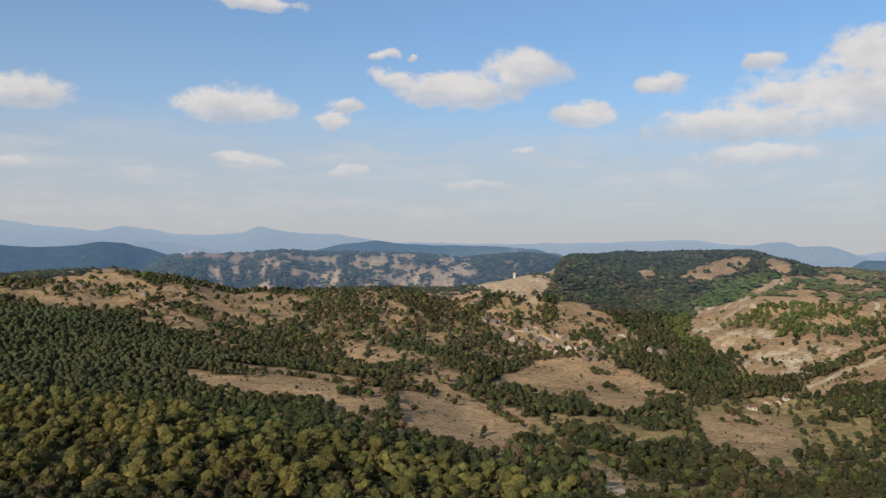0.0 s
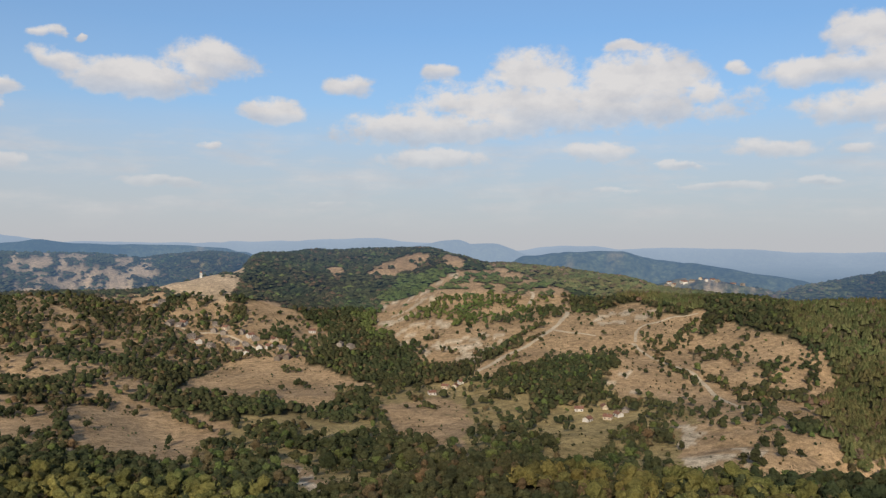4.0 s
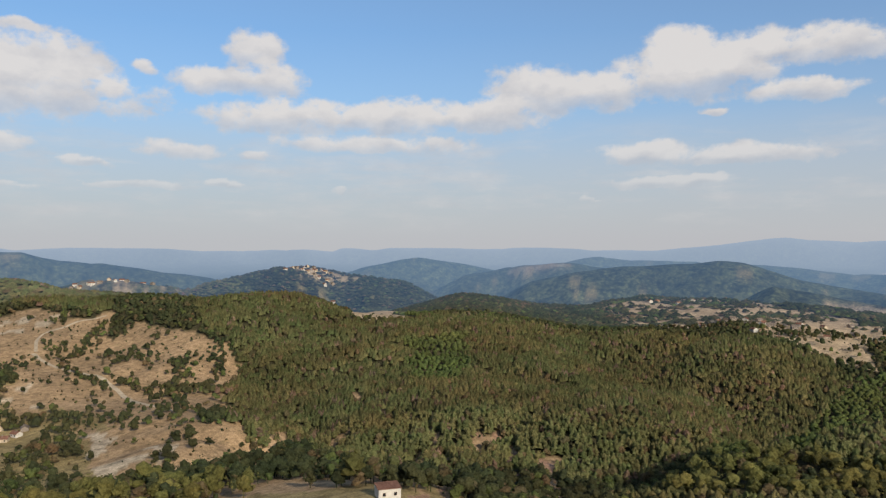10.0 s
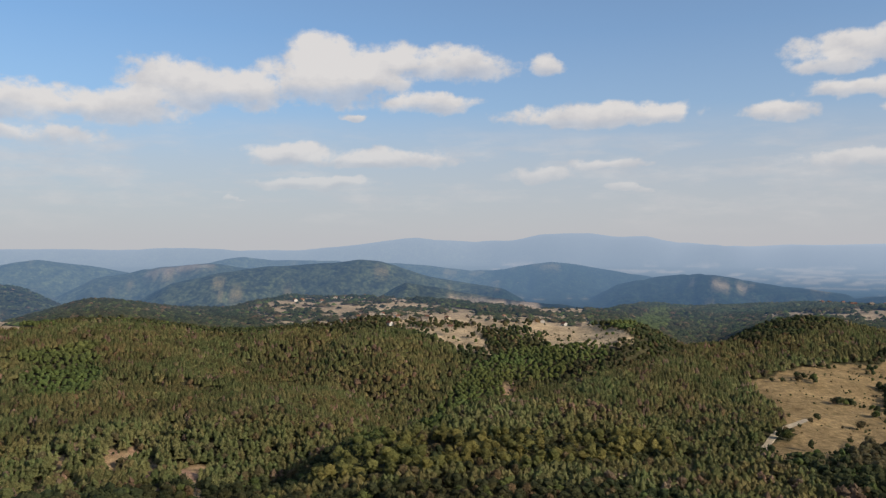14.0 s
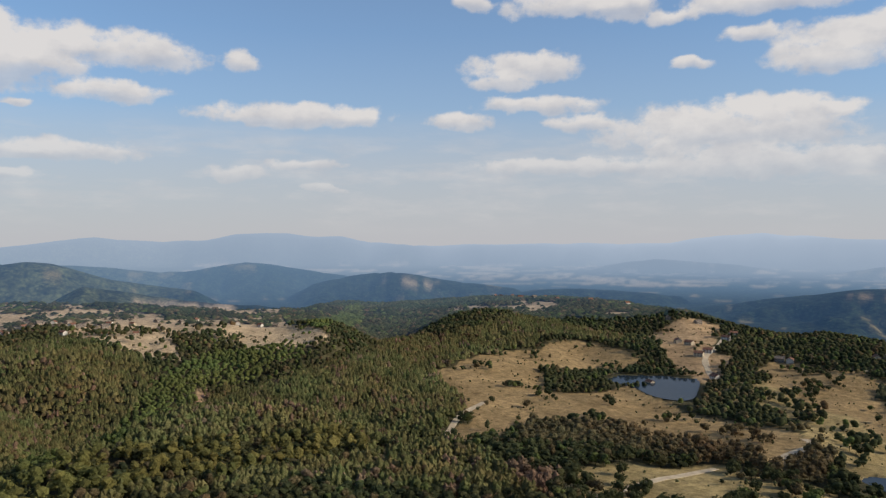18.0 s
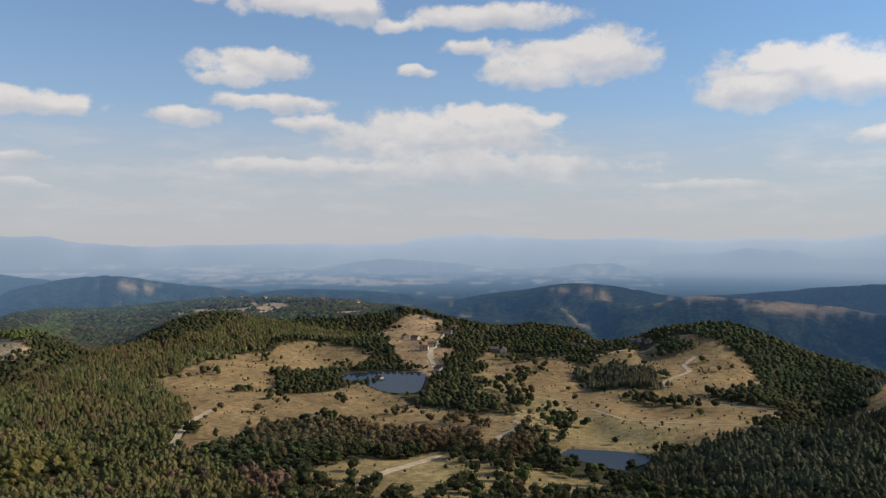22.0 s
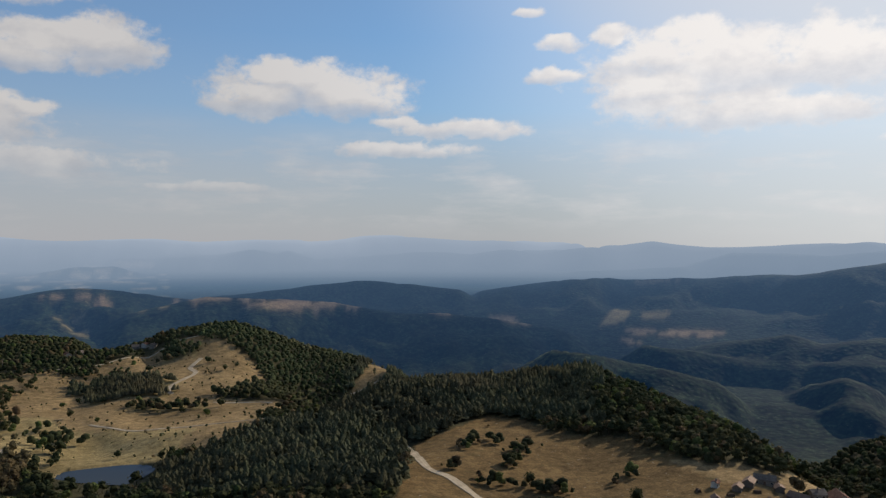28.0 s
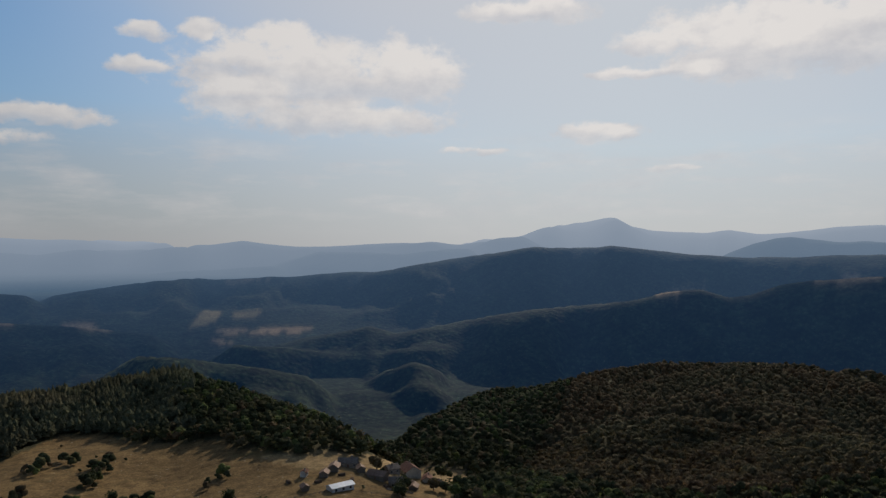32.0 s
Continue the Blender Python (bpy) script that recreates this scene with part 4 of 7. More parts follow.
field("plain_c", 0, "pale", [(3293, -1987), (3323, -2176), (3103, -2032), (3177, -1949)])
field("plain_d", 0, "pale", [(3124, -2079), (3006, -2264), (2724, -2308), (2502, -2508), (2711, -2104), (2894, -2051)])
field("plain_e", 0, "pale", [(2850, -2415), (2660, -2666), (2588, -2594), (2710, -2363)])
field("green_hill_strip", 0.15, "grass", [(1553, -2113), (1479, -2158), (1419, -2161), (1418, -2142), (1490, -2107)])
field("green_hill_top", 0.15, "grass", [(1635, -2046), (1571, -2121), (1560, -2074)])
field("strip_a", 0.15, "grass", [(1335, -2308), (1483, -2787), (1027, -2130), (1117, -2063)])
field("strip_b", 0.15, "grass", [(1030, -2156), (1044, -2672), (812, -2221), (791, -2674), (668, -2229), (795, -2174), (963, -2094)])
field("strip_c", 0.15, "grass", [(477, -2321), (402, -2624), (400, -2281)])
field("strip_d", 0.15, "grass", [(322, -2603), (229, -2609), (155, -2387), (235, -2304)])
field("shade_ridge_top", 0.1, "grass", [(-87, -3007), (-225, -3023), (-376, -3006), (-223, -2993)])
field("valley_field_a", 0.1, "green", [(-56, -2537), (-112, -2761), (-170, -2709), (-134, -2588)])
field("valley_field_b", 0.15, "grass", [(-130, -2516), (-252, -2520), (-455, -2492), (-410, -2445), (-172, -2449)])
field("valley_field_c", 0.1, "green", [(-188, -2672), (-291, -2709), (-288, -2638), (-203, -2608)])
field("valley_field_d", 0.15, "grass", [(-116, -2416), (-169, -2401), (-175, -2366), (-132, -2374)])
field("terrace_top_a", 0.1, "grass", [(-1231, -1746), (-1616, -2226), (-1747, -2184), (-1261, -1688)])
field("terrace_top_b", 0.1, "grass", [(-1518, -1490), (-2055, -1901), (-2127, -1800), (-1594, -1361), (-1550, -1417)])
field("farm_bank", 0.05, "straw", [(-41, -440), (-73, -432), (-106, -431), (-178, -547), (-207, -510), (-171, -408), (-122, -396), (-91, -397), (-63, -413)])
field("slide_a", 0.25, "red", [(352, 193), (481, 250), (486, 239), (322, 156), (293, 158)])
field("slide_b", 0.25, "red", [(533, 217), (555, 214), (526, 198), (516, 208)])
field("slide_c", 0.25, "red", [(517, 169), (519, 149), (436, 128), (441, 143)])
field("slide_d", 0.25, "red", [(534, 197), (535, 182), (470, 162), (474, 173)])
field("slide_e", 0.25, "red", [(497, 231), (506, 226), (400, 177), (379, 174)])
field("slide_f", 0.25, "red", [(535, 198), (534, 185), (476, 167), (491, 181)])
field("slide_g", 0.25, "red", [(520, 164), (512, 150), (465, 137), (474, 148)])
field("ridge_scar_a", 0.1, "rock", [(456, 1324), (530, 1312), (517, 1229), (415, 1148), (384, 1156)])
field("ridge_scar_b", 0.1, "rock", [(382, 1082), (472, 1120), (481, 1075), (391, 1033)])
field("ridge_scar_c", 0.1, "rock", [(392, 992), (492, 981), (516, 926), (410, 880), (369, 913)])
field("bank_scar_c", 0.05, "rock", [(518, 716), (548, 724), (483, 643), (475, 652)])

# woods on the slopes and in the valley to the south, darkened for cloud shade
NET_KIND[((_az > 150) & (_az < 188) & (_r > 760)) | ((_az > 150) & (_az < 245) & (_r > 1050)) | ((_az > 95) & (_r > 1800))] = SHADED_WOOD
wood("fresh", [(891, 525), (1313, 680), (1034, 412), (780, 323), (607, 288), (660, 353)])
# a dark pine slope, given the darkened broadleaf kind
wood("shaded_wood", [(-541, 887), (-422, 914), (-305, 851), (-202, 796), (-171, 673), (-332, 545)])
wood("pine", [(611, 531), (736, 611), (792, 719), (1753, 1741), (1732, 1439), (1017, 622), (1071, 392), (1118, 288), (490, 126), (298, 160), (443, 316), (472, 398)])
wood("pine", [(849, 612), (1165, 552), (1214, 196), (1115, 14), (990, -89), (928, -97), (524, 26), (492, 117), (421, 113), (408, 227), (458, 331)])
wood("pine", [(903, -94), (1055, -289), (876, -400), (435, -199), (372, 89), (480, 24)])
wood("pine", [(960, -139), (835, -283), (927, -423), (1196, -709), (870, -690), (947, -619), (810, -391), (753, -325), (697, -306), (614, -301), (503, -225), (381, -226), (340, -202), (456, -66)])
wood("spruce", [(273, -444), (235, -477), (197, -548), (264, -808), (369, -1492), (220, -1664), (-13, -1856), (-11, -520), (40, -547), (70, -559), (87, -513), (104, -480), (85, -345), (234, -381)])
wood("spruce", [(522, -708), (464, -727), (404, -718), (389, -666), (457, -647)])
wood("pine", [(674, 1381), (1373, 2209), (1451, 1816), (1719, 1749), (799, 900), (776, 1133)])
wood("fresh", [(882, 459), (1010, 420), (751, 324), (690, 347)])
wood("fresh", [(371, 1261), (456, 1192), (407, 1062), (325, 1053)])
wood("fresh", [(359, 1161), (609, 1379), (734, 1407), (740, 1153), (487, 1013), (391, 1062)])
wood("rust", [(513, -407), (422, -502), (345, -429), (309, -384), (378, -357), (469, -260), (545, -323)])
wood("fresh", [(399, 1279), (528, 1480), (595, 1454), (655, 1293), (618, 1178), (517, 1198), (397, 1069), (353, 1096)])
wood("rust", [(-225, -480), (-330, -620), (-540, -900), (-760, -860), (-900, -620), (-720, -380), (-420, -250), (-230, -330)])
wood("golden", [(-332, 545), (-194, 541), (-64, 474), (38, 426), (58, 359), (-192, 315)])
wood("golden", [(165, 317), (296, 408), (282, 162), (246, 141)])
wood("fresh", [(742, 63), (532, 29), (473, 23), (479, 40), (520, 52)])
wood("fresh", [(775, 15), (1056, -90), (1211, -278), (1932, -613), (1474, -475), (1073, -261), (936, -111), (488, -1)])
wood("golden", [(482, 77), (465, 26), (559, -181), (479, -155), (391, 50)])
wood("dead", [(402, -224), (382, -242), (340, -219), (360, -200)])

# far hills: mixed woods with a few narrow dry fields along the slopes
_patch = wave(_turn * 100, _r * 5, 170, 31) + 0.5 * wave(_turn * 100, _r * 5, 60, 32)
_thin = (_r > 1900) & (_r < 4100) & (NET_SOIL == 0) & (_az < 150) & (_patch > 0.86)
NET_SOIL[_thin], NET_COVER[_thin] = 4, 0.2
_plain = (_r > 3500) & (_r < 4350) & (_az > 95) & (_az < 150) & (wave(_turn * 100, _r * 3, 150, 33) + 0.5 * wave(_turn * 100, _r * 3, 60, 34) > 0.4)
NET_SOIL[_plain] = 2


def look_up(net, x, y):
    az, r = polar(np.asarray(x, float), np.asarray(y, float))
    i = np.clip(np.rint(az / 360 * 2160).astype(int), 0, 2160)
    j = np.clip(np.rint((np.log(np.clip(r, 60.1, 4890)) - math.log(60)) / (math.log(4900) - math.log(60)) * 329).astype(int), 0, 329)
    return net[i, j]


SOIL_COLOURS = np.array([
    (0.066, 0.060, 0.032),   # leaf litter and undergrowth
    (0.345, 0.236, 0.132),   # dry grass
    (0.440, 0.330, 0.205),   # pale stubble
    (0.500, 0.405, 0.280),   # chalky rock
    (0.275, 0.210, 0.098),   # half-green meadow
    (0.350, 0.215, 0.140),   # reddish soil
    (0.152, 0.100, 0.044),   # brown meadow, made darker still for the cloud shade on it
    (0.270, 0.188, 0.092),   # mown straw-coloured meadow
])
_colour = SOIL_COLOURS[NET_SOIL]
_n = (0.5 + 0.5 * wave(_x, _y, 60, 41))[..., None]
_colour = _colour * (0.88 + 0.24 * _n)
# cloud shade and backlight painted as a darker colour on the far southern woods
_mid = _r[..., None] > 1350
_colour = np.where(_mid & (NET_SOIL == 0)[..., None], np.where((NET_KIND == SHADED_WOOD)[..., None], (0.022, 0.034, 0.018), (0.072, 0.082, 0.040)) * (0.7 + 0.6 * _n), _colour)
# far off, fields and woods run into one another
_s = (3 * _colour + np.roll(_colour, 1, 0) + np.roll(_colour, -1, 0)) / 5
_s[:, 1:-1] = (_s[:, :-2] + 4 * _s[:, 1:-1] + _s[:, 2:]) / 6
_colour = np.where(_r[..., None] > 1900, _s, _colour)
# how much haze is painted on by distance, on another scale towards the sun
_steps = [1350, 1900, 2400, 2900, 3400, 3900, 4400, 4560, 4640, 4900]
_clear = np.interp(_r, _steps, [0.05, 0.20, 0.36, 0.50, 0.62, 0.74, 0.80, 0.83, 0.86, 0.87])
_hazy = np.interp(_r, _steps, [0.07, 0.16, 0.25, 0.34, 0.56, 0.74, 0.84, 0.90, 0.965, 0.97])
NET_HAZE = _clear + (_hazy - _clear) * np.clip((100 - np.abs(_az - 195)) / 45, 0, 1)


def tri_mesh(name, verts, faces, mat, colour=None, attr="leaf_colour", haze_mix=None, smooth=False):
    """One mesh from arrays; faces all have the same number of corners."""
    me = bpy.data.meshes.new(name)
    n, k = faces.shape
    me.vertices.add(len(verts))
    me.vertices.foreach_set("co", np.ascontiguousarray(verts, np.float32).ravel())
    me.loops.add(n * k)
    me.loops.foreach_set("vertex_index", np.ascontiguousarray(faces, np.int32).ravel())
    me.polygons.add(n)
    me.polygons.foreach_set("loop_start", np.arange(0, n * k, k, dtype=np.int32))
    me.polygons.foreach_set("use_smooth", np.full(n, smooth))
    if colour is not None:
        layer = me.attributes.new(attr, "FLOAT_COLOR", "POINT")
        layer.data.foreach_set("color", np.ascontiguousarray(np.c_[colour, np.ones(len(colour))], np.float32).ravel())
    if haze_mix is not None:
        me.attributes.new("haze_mix", "FLOAT", "POINT").data.foreach_set("value", np.ascontiguousarray(haze_mix, np.float32))
    me.materials.append(mat)
    me.update(calc_edges=True)
    me.validate()
    return me


def ring(name, columns, rows, mat, label, haze_mix=False):
    """A stretch of the land's net as one sheet."""
    g = np.ix_(columns, rows)
    verts = np.stack([_x[g], _y[g], NET_Z[g]], -1).reshape(-1, 3)
    a, b = len(columns), len(rows)
    i, j = np.meshgrid(np.arange(a), np.arange(b - 1), indexing="ij")
    p, q = i * b + j, ((i + 1) % a) * b + j
    faces = np.stack([p, p + 1, q + 1, q], -1).reshape(-1, 4)
    me = tri_mesh(name, verts, faces, mat, _colour[g].reshape(-1, 3), "land_colour", NET_HAZE[g].ravel() if haze_mix else None, True)
    me.attributes.new("wooded", "FLOAT", "POINT").data.foreach_set("value", np.ascontiguousarray((NET_SOIL[g] == 0).ravel(), np.float32))
    return tagged(new(name, me), label, "ground", kind="structure")


J_FAR = int(np.searchsorted(NET_R, 1350))
_cols = np.array([i for i in range(2160) if i % 8 == 0 or not 239 < NET_AZ[i] < 321])  # coarser behind the drone
_rows = np.r_[np.arange(0, 105, 4), np.arange(105, J_FAR + 1)]
ring("ground", _cols, _rows, M_LAND, "hilly ground of dry grass, leaf litter and pale rock")
ring("backdrop", _cols, np.arange(J_FAR, 330), M_LAND_FAR, "distant wooded hills and mountains with painted blue haze", True)
# the ground straight below the drone
_cap = [(float(_x[i, 0]), float(_y[i, 0]), float(NET_Z[i, 0])) for i in range(0, 2160, 8)]
_me = bpy.data.meshes.new("ground_below")
_me.from_pydata(_cap + [(0, 0, sum(c[2] for c in _cap) / len(_cap))], [], [(i, (i + 1) % 270, 270)[::-1] for i in range(270)])
_me.attributes.new("land_colour", "FLOAT_COLOR", "POINT").data.foreach_set("color", np.tile((0.06, 0.058, 0.028, 1), 271))
_me.materials.append(M_LAND)
tagged(new("ground_below", _me), "wooded ground on the rise below", "ground", kind="structure")

# ---- water ----
for _name, (_level, _shore) in WATERS.items():
    bm = bmesh.new()
    _n = len(_shore)
    _line = []
    for i in range(_n):
        p0, p1, p2, p3 = (_shore[(i + d) % _n] for d in (-1, 0, 1, 2))
        for k in range(5):
            t = k / 5
            _line.append(tuple(0.5 * (2 * b + (c - a) * t + (2 * a - 5 * b + 4 * c - d) * t * t + (3 * b - a - 3 * c + d) * t ** 3) for a, b, c, d in zip(p0, p1, p2, p3)))
    bm.faces.new([bm.verts.new((px * 1.0, py * 1.0, _level)) for px, py in _line])
    bmesh.ops.recalc_face_normals(bm, faces=bm.faces)
    for f in bm.faces:
        if f.normal.z < 0:
            f.normal_flip()
    _me = bpy.data.meshes.new(_name)
    bm.to_mesh(_me)
    _me.materials.append(M_WATER)
    tagged(new(_name, _me), "still blue-grey %s among dry meadows" % _name, "water", kind="structure")


# ---- tracks ----
def road(name, width, line):
    pts = []
    n = len(line)
    for i in range(n - 1):
        p0, p1, p2, p3 = line[max(i - 1, 0)], line[i], line[i + 1], line[min(i + 2, n - 1)]
        steps = max(2, int(math.dist(p1, p2) / 5))
        for k in range(steps):
            t = k / steps
            pts.append([0.5 * (2 * b + (c - a) * t + (2 * a - 5 * b + 4 * c - d) * t * t + (3 * b - a - 3 * c + d) * t ** 3) for a, b, c, d in zip(p0, p1, p2, p3)])
    pts = np.array(pts + [line[-1]], float)
    d = np.gradient(pts, axis=0)
    d /= np.maximum(np.linalg.norm(d, axis=1), 1e-6)[:, None]
    side = np.stack([-d[:, 1], d[:, 0]], 1)
    wid = width * (1 + 0.25 * wave(pts[:, 0], pts[:, 1], 11, 51))
    cols = []
    for s, drop in ((-0.62, -0.7), (-0.5, 0.14), (-0.2, 0.06), (0.0, 0.14), (0.2, 0.06), (0.5, 0.14), (0.62, -0.7)):
        q = pts + side * (s * wid)[:, None]
        cols.append(np.c_[q, height(q[:, 0], q[:, 1]) + drop + 0.15])
    v = np.stack(cols, 1)
    c = v.shape[1]
    i, j = np.meshgrid(np.arange(len(v) - 1), np.arange(c - 1), indexing="ij")
    p = i * c + j
    faces = np.stack([p, p + c, p + c + 1, p + 1], -1).reshape(-1, 4)[:, ::-1]
    tagged(new(name, tri_mesh(name, v.reshape(-1, 3), faces, M_DIRT)), "pale rutted dirt track over dry grass", "track", kind="structure")
    ROAD_LINES.append(pts)


ROAD_LINES = []
road("pasture_track", 6, [(394, 826), (427, 845), (462, 872), (508, 898), (566, 939), (624, 995), (648, 1028)])
road("pasture_branch", 4, [(565, 937), (578, 901), (594, 871)])
road("ridge_track", 5, [(616, 818), (607, 788), (600, 733), (586, 665), (537, 566), (510, 491)])
road("ridge_branch", 3.6, [(621, 821), (669, 875), (740, 904), (800, 907)])
road("upper_path", 5, [(623, 1114), (677, 1187), (683, 1207)])
road("meadow_track", 4.5, [(514, -230), (551, -254), (589, -284), (617, -314)])
road("near_track", 5, [(326, -224), (344, -255), (360, -306), (369, -351)])
road("dirt_bend", 6.5, [(369, -403), (376, -429), (384, -454), (398, -464)])
road("valley_track", 2.6, [(394, -559), (350, -541), (322, -544), (277, -543), (230, -561)])
road("hill_track", 4.5, [(387, -673), (401, -692), (402, -719), (401, -745), (416, -761), (420, -793)])
road("hill_road", 3.0, [(567, -747), (530, -784), (501, -845), (461, -862)])
road("valley_branch", 2.6, [(330, -646), (299, -642), (268, -633)])
road("hamlet_road", 7.0, [(635, -612), (701, -654), (743, -690), (781, -743), (840, -816)])
road("farm_track", 4.5, [(117, -491), (109, -472), (97, -443), (82, -408), (67, -394), (48, -366)])
road("saddle_path", 3.0, [(280, -764), (265, -812), (244, -830), (217, -850)])
road("hamlet_lane", 3.5, [(77, 1195), (101, 1164), (143, 1154), (174, 1080)])


# ---- clouds: fair-weather heaps, by heading, height above the horizon, half width and half height in degrees ----
CLOUDS = []
CLOUDS += [(-29.1, 9.4, 3.0, 1.1), (-15.5, 9.4, 4.0, 1.3), (6.1, 12.2, 2.8, 1.5), (-3.6, 11.7, 1.8, 0.8), (1.4, 10.8, 4.7, 1.3), (10.6, 9.1, 2.0, 0.9), (-8.2, 8.6, 1.2, 0.7), (-7.4, 9.8, 1.5, 0.5), (16.0, 11.0, 1.9, 0.8), (22.4, 12.1, 1.2, 0.7), (-13.9, 5.4, 2.5, 0.7), (-7.2, 4.8, 1.7, 0.6), (2.8, 3.9, 2.5, 0.4), (-4.5, 13.3, 0.9, 0.4), (-13.9, 16.5, 3.4, 0.5), (5.9, 6.5, 0.8, 0.3), (14.3, 2.6, 1.3, 0.3), (-2.2, 13.2, 0.5, 0.3), (-15.5, 5.6, 1.2, 0.4), (-29.5, 4.8, 1.1, 0.4)]
CLOUDS += [(21.9, 8.0, 7.2, 1.2), (31.8, 9.5, 11.0, 2.1), (29.7, 11.9, 3.4, 1.7), (36.9, 11.5, 4.7, 1.7), (23.1, 10.1, 1.5, 1.0), (41.9, 10.1, 1.4, 0.8), (22.3, 5.8, 3.8, 0.8), (34.4, 6.3, 2.5, 0.7), (51.5, 13.1, 1.9, 1.5), (52.6, 11.3, 2.3, 1.4), (48.5, 11.1, 3.2, 1.0), (44.2, 11.6, 1.1, 0.6), (36.1, 13.7, 1.5, 0.5), (46.1, 6.2, 2.8, 0.7), (51.3, 5.9, 1.5, 0.4), (40.1, 5.2, 1.9, 0.4), (49.1, 4.1, 0.9, 0.3), (35.7, 3.5, 1.7, 0.3)]
CLOUDS += [(53.7, 8.7, 5.9, 1.3), (61.3, 8.9, 5.5, 1.3), (68.4, 9.0, 4.2, 1.3), (72.4, 10.6, 3.8, 1.9), (76.6, 10.6, 3.0, 1.4), (60.1, 6.9, 6.8, 0.7), (82.4, 13.1, 3.0, 1.6), (82.8, 11.4, 4.7, 1.9), (86.1, 12.2, 2.5, 1.9), (80.0, 6.2, 3.8, 0.8), (84.5, 5.8, 3.0, 0.6), (81.8, 4.1, 4.7, 0.5), (49.6, 4.1, 1.1, 0.3), (57.6, 3.5, 0.7, 0.3), (43.4, 3.7, 3.4, 0.3), (75.9, 2.9, 0.8, 0.3), (39.9, 5.3, 1.9, 0.3)]
CLOUDS += [(82.5, 13.5, 2.5, 1.3), (88.0, 13.1, 2.5, 1.1), (92.6, 12.8, 3.8, 1.2), (98.9, 12.6, 1.3, 0.8), (83.3, 11.5, 4.2, 1.6), (90.3, 10.1, 3.2, 0.8), (102.2, 9.0, 6.4, 0.9), (106.7, 9.2, 2.1, 0.6), (80.0, 6.1, 3.0, 0.8), (87.6, 6.0, 4.7, 0.7), (82.5, 4.2, 4.2, 0.4), (98.7, 4.8, 2.5, 0.6), (103.9, 5.5, 2.5, 0.5), (104.9, 3.8, 1.7, 0.3), (84.6, 8.9, 0.8, 0.3), (76.2, 2.9, 0.9, 0.2)]
CLOUDS += [(119.8, 12.6, 4.2, 1.1), (118.1, 11.6, 2.5, 0.8), (121.1, 9.9, 4.7, 0.6), (114.8, 8.7, 2.3, 0.7), (124.0, 8.6, 2.3, 0.7), (122.8, 5.4, 6.8, 0.7), (136.6, 9.1, 4.5, 1.0), (134.2, 7.6, 8.1, 1.9), (141.2, 8.8, 1.3, 0.6), (129.6, 6.6, 1.4, 0.6), (123.6, 16.8, 4.7, 1.0), (126.7, 16.6, 2.1, 1.3), (116.0, 17.2, 1.3, 0.7), (137.7, 16.2, 5.9, 0.9), (142.1, 13.5, 4.7, 1.1), (145.6, 13.2, 3.8, 1.9), (140.7, 12.2, 3.4, 1.2), (135.8, 14.1, 1.9, 0.6), (131.6, 12.5, 1.5, 0.4), (130.6, 15.6, 1.9, 0.6)]
CLOUDS += [(159.5, 11.7, 3.9, 1.4), (155.7, 10.0, 3.0, 1.2), (163.5, 10.2, 3.4, 1.4), (156.5, 12.2, 1.7, 0.8), (152.6, 4.0, 4.7, 0.4), (135.9, 5.4, 11.0, 1.1), (166.6, 8.9, 2.5, 0.4)]
CLOUDS += [(159.6, 11.1, 6.8, 1.9), (157.4, 12.2, 3.0, 1.1), (163.6, 10.2, 2.5, 1.2), (171.2, 8.4, 4.7, 0.7), (166.9, 6.8, 5.1, 0.6), (178.3, 14.4, 1.9, 0.6), (182.4, 14.8, 1.3, 0.9), (177.9, 12.2, 2.1, 0.5), (187.9, 14.8, 2.1, 1.1), (184.8, 13.3, 3.8, 1.2), (188.6, 12.1, 8.1, 2.8), (196.8, 12.3, 4.2, 2.5), (184.8, 10.2, 3.8, 1.4), (191.6, 9.0, 8.5, 1.3), (176.2, 16.7, 1.3, 0.5)]
CLOUDS += [(204.1, 16.8, 3.4, 0.8), (207.0, 16.8, 3.4, 1.0), (222.3, 14.6, 8.5, 1.9), (227.5, 13.7, 5.1, 2.8), (214.7, 14.2, 3.0, 1.0), (214.0, 12.2, 3.4, 0.4), (218.6, 12.1, 1.7, 0.5), (221.6, 12.8, 6.4, 1.7), (211.2, 8.1, 3.0, 0.8), (202.0, 6.8, 2.5, 0.3), (216.7, 5.5, 2.1, 0.3), (212.8, 7.9, 1.3, 0.5)]

_rng = np.random.default_rng(8)
CLOUDS += [(float(a), float(_rng.uniform(4, 17)), float(_rng.uniform(2, 6)), float(_rng.uniform(0.6, 1.6))) for a in np.linspace(237, 325, 26)]
C_AZ, C_EL = np.linspace(-40, 320, 1081), np.linspace(-1.0, 22.0, 108)
_ca, _ce = np.meshgrid(C_AZ, C_EL, indexing="ij")
_dens, _lift = np.full(_ca.shape, -2.0), np.zeros(_ca.shape)
_wa = _ca + 0.5 * wave(_ca, _ce * 1.4, 1.6, 61) + 0.25 * wave(_ca, _ce * 1.4, 0.7, 62)
_we = _ce + 0.22 * wave(_ca, _ce * 1.4, 1.4, 63) + 0.12 * wave(_ca, _ce * 1.4, 0.6, 64)
for _a, _e, _w, _h in CLOUDS:
    _u = ((_wa - _a + 180) % 360 - 180) / (_w * 1.12)
    _v = (_we - _e) / (_h * 1.15)
    _d = 1 - (_u * _u + np.where(_v < 0, _v * 1.25, _v) ** 2)
    _dens = np.where(_d > _dens, _d, _dens)
    _lift += np.clip(_d + 0.35, 0, 1) * (_v + 0.2)
_p = np.radians(_ca)
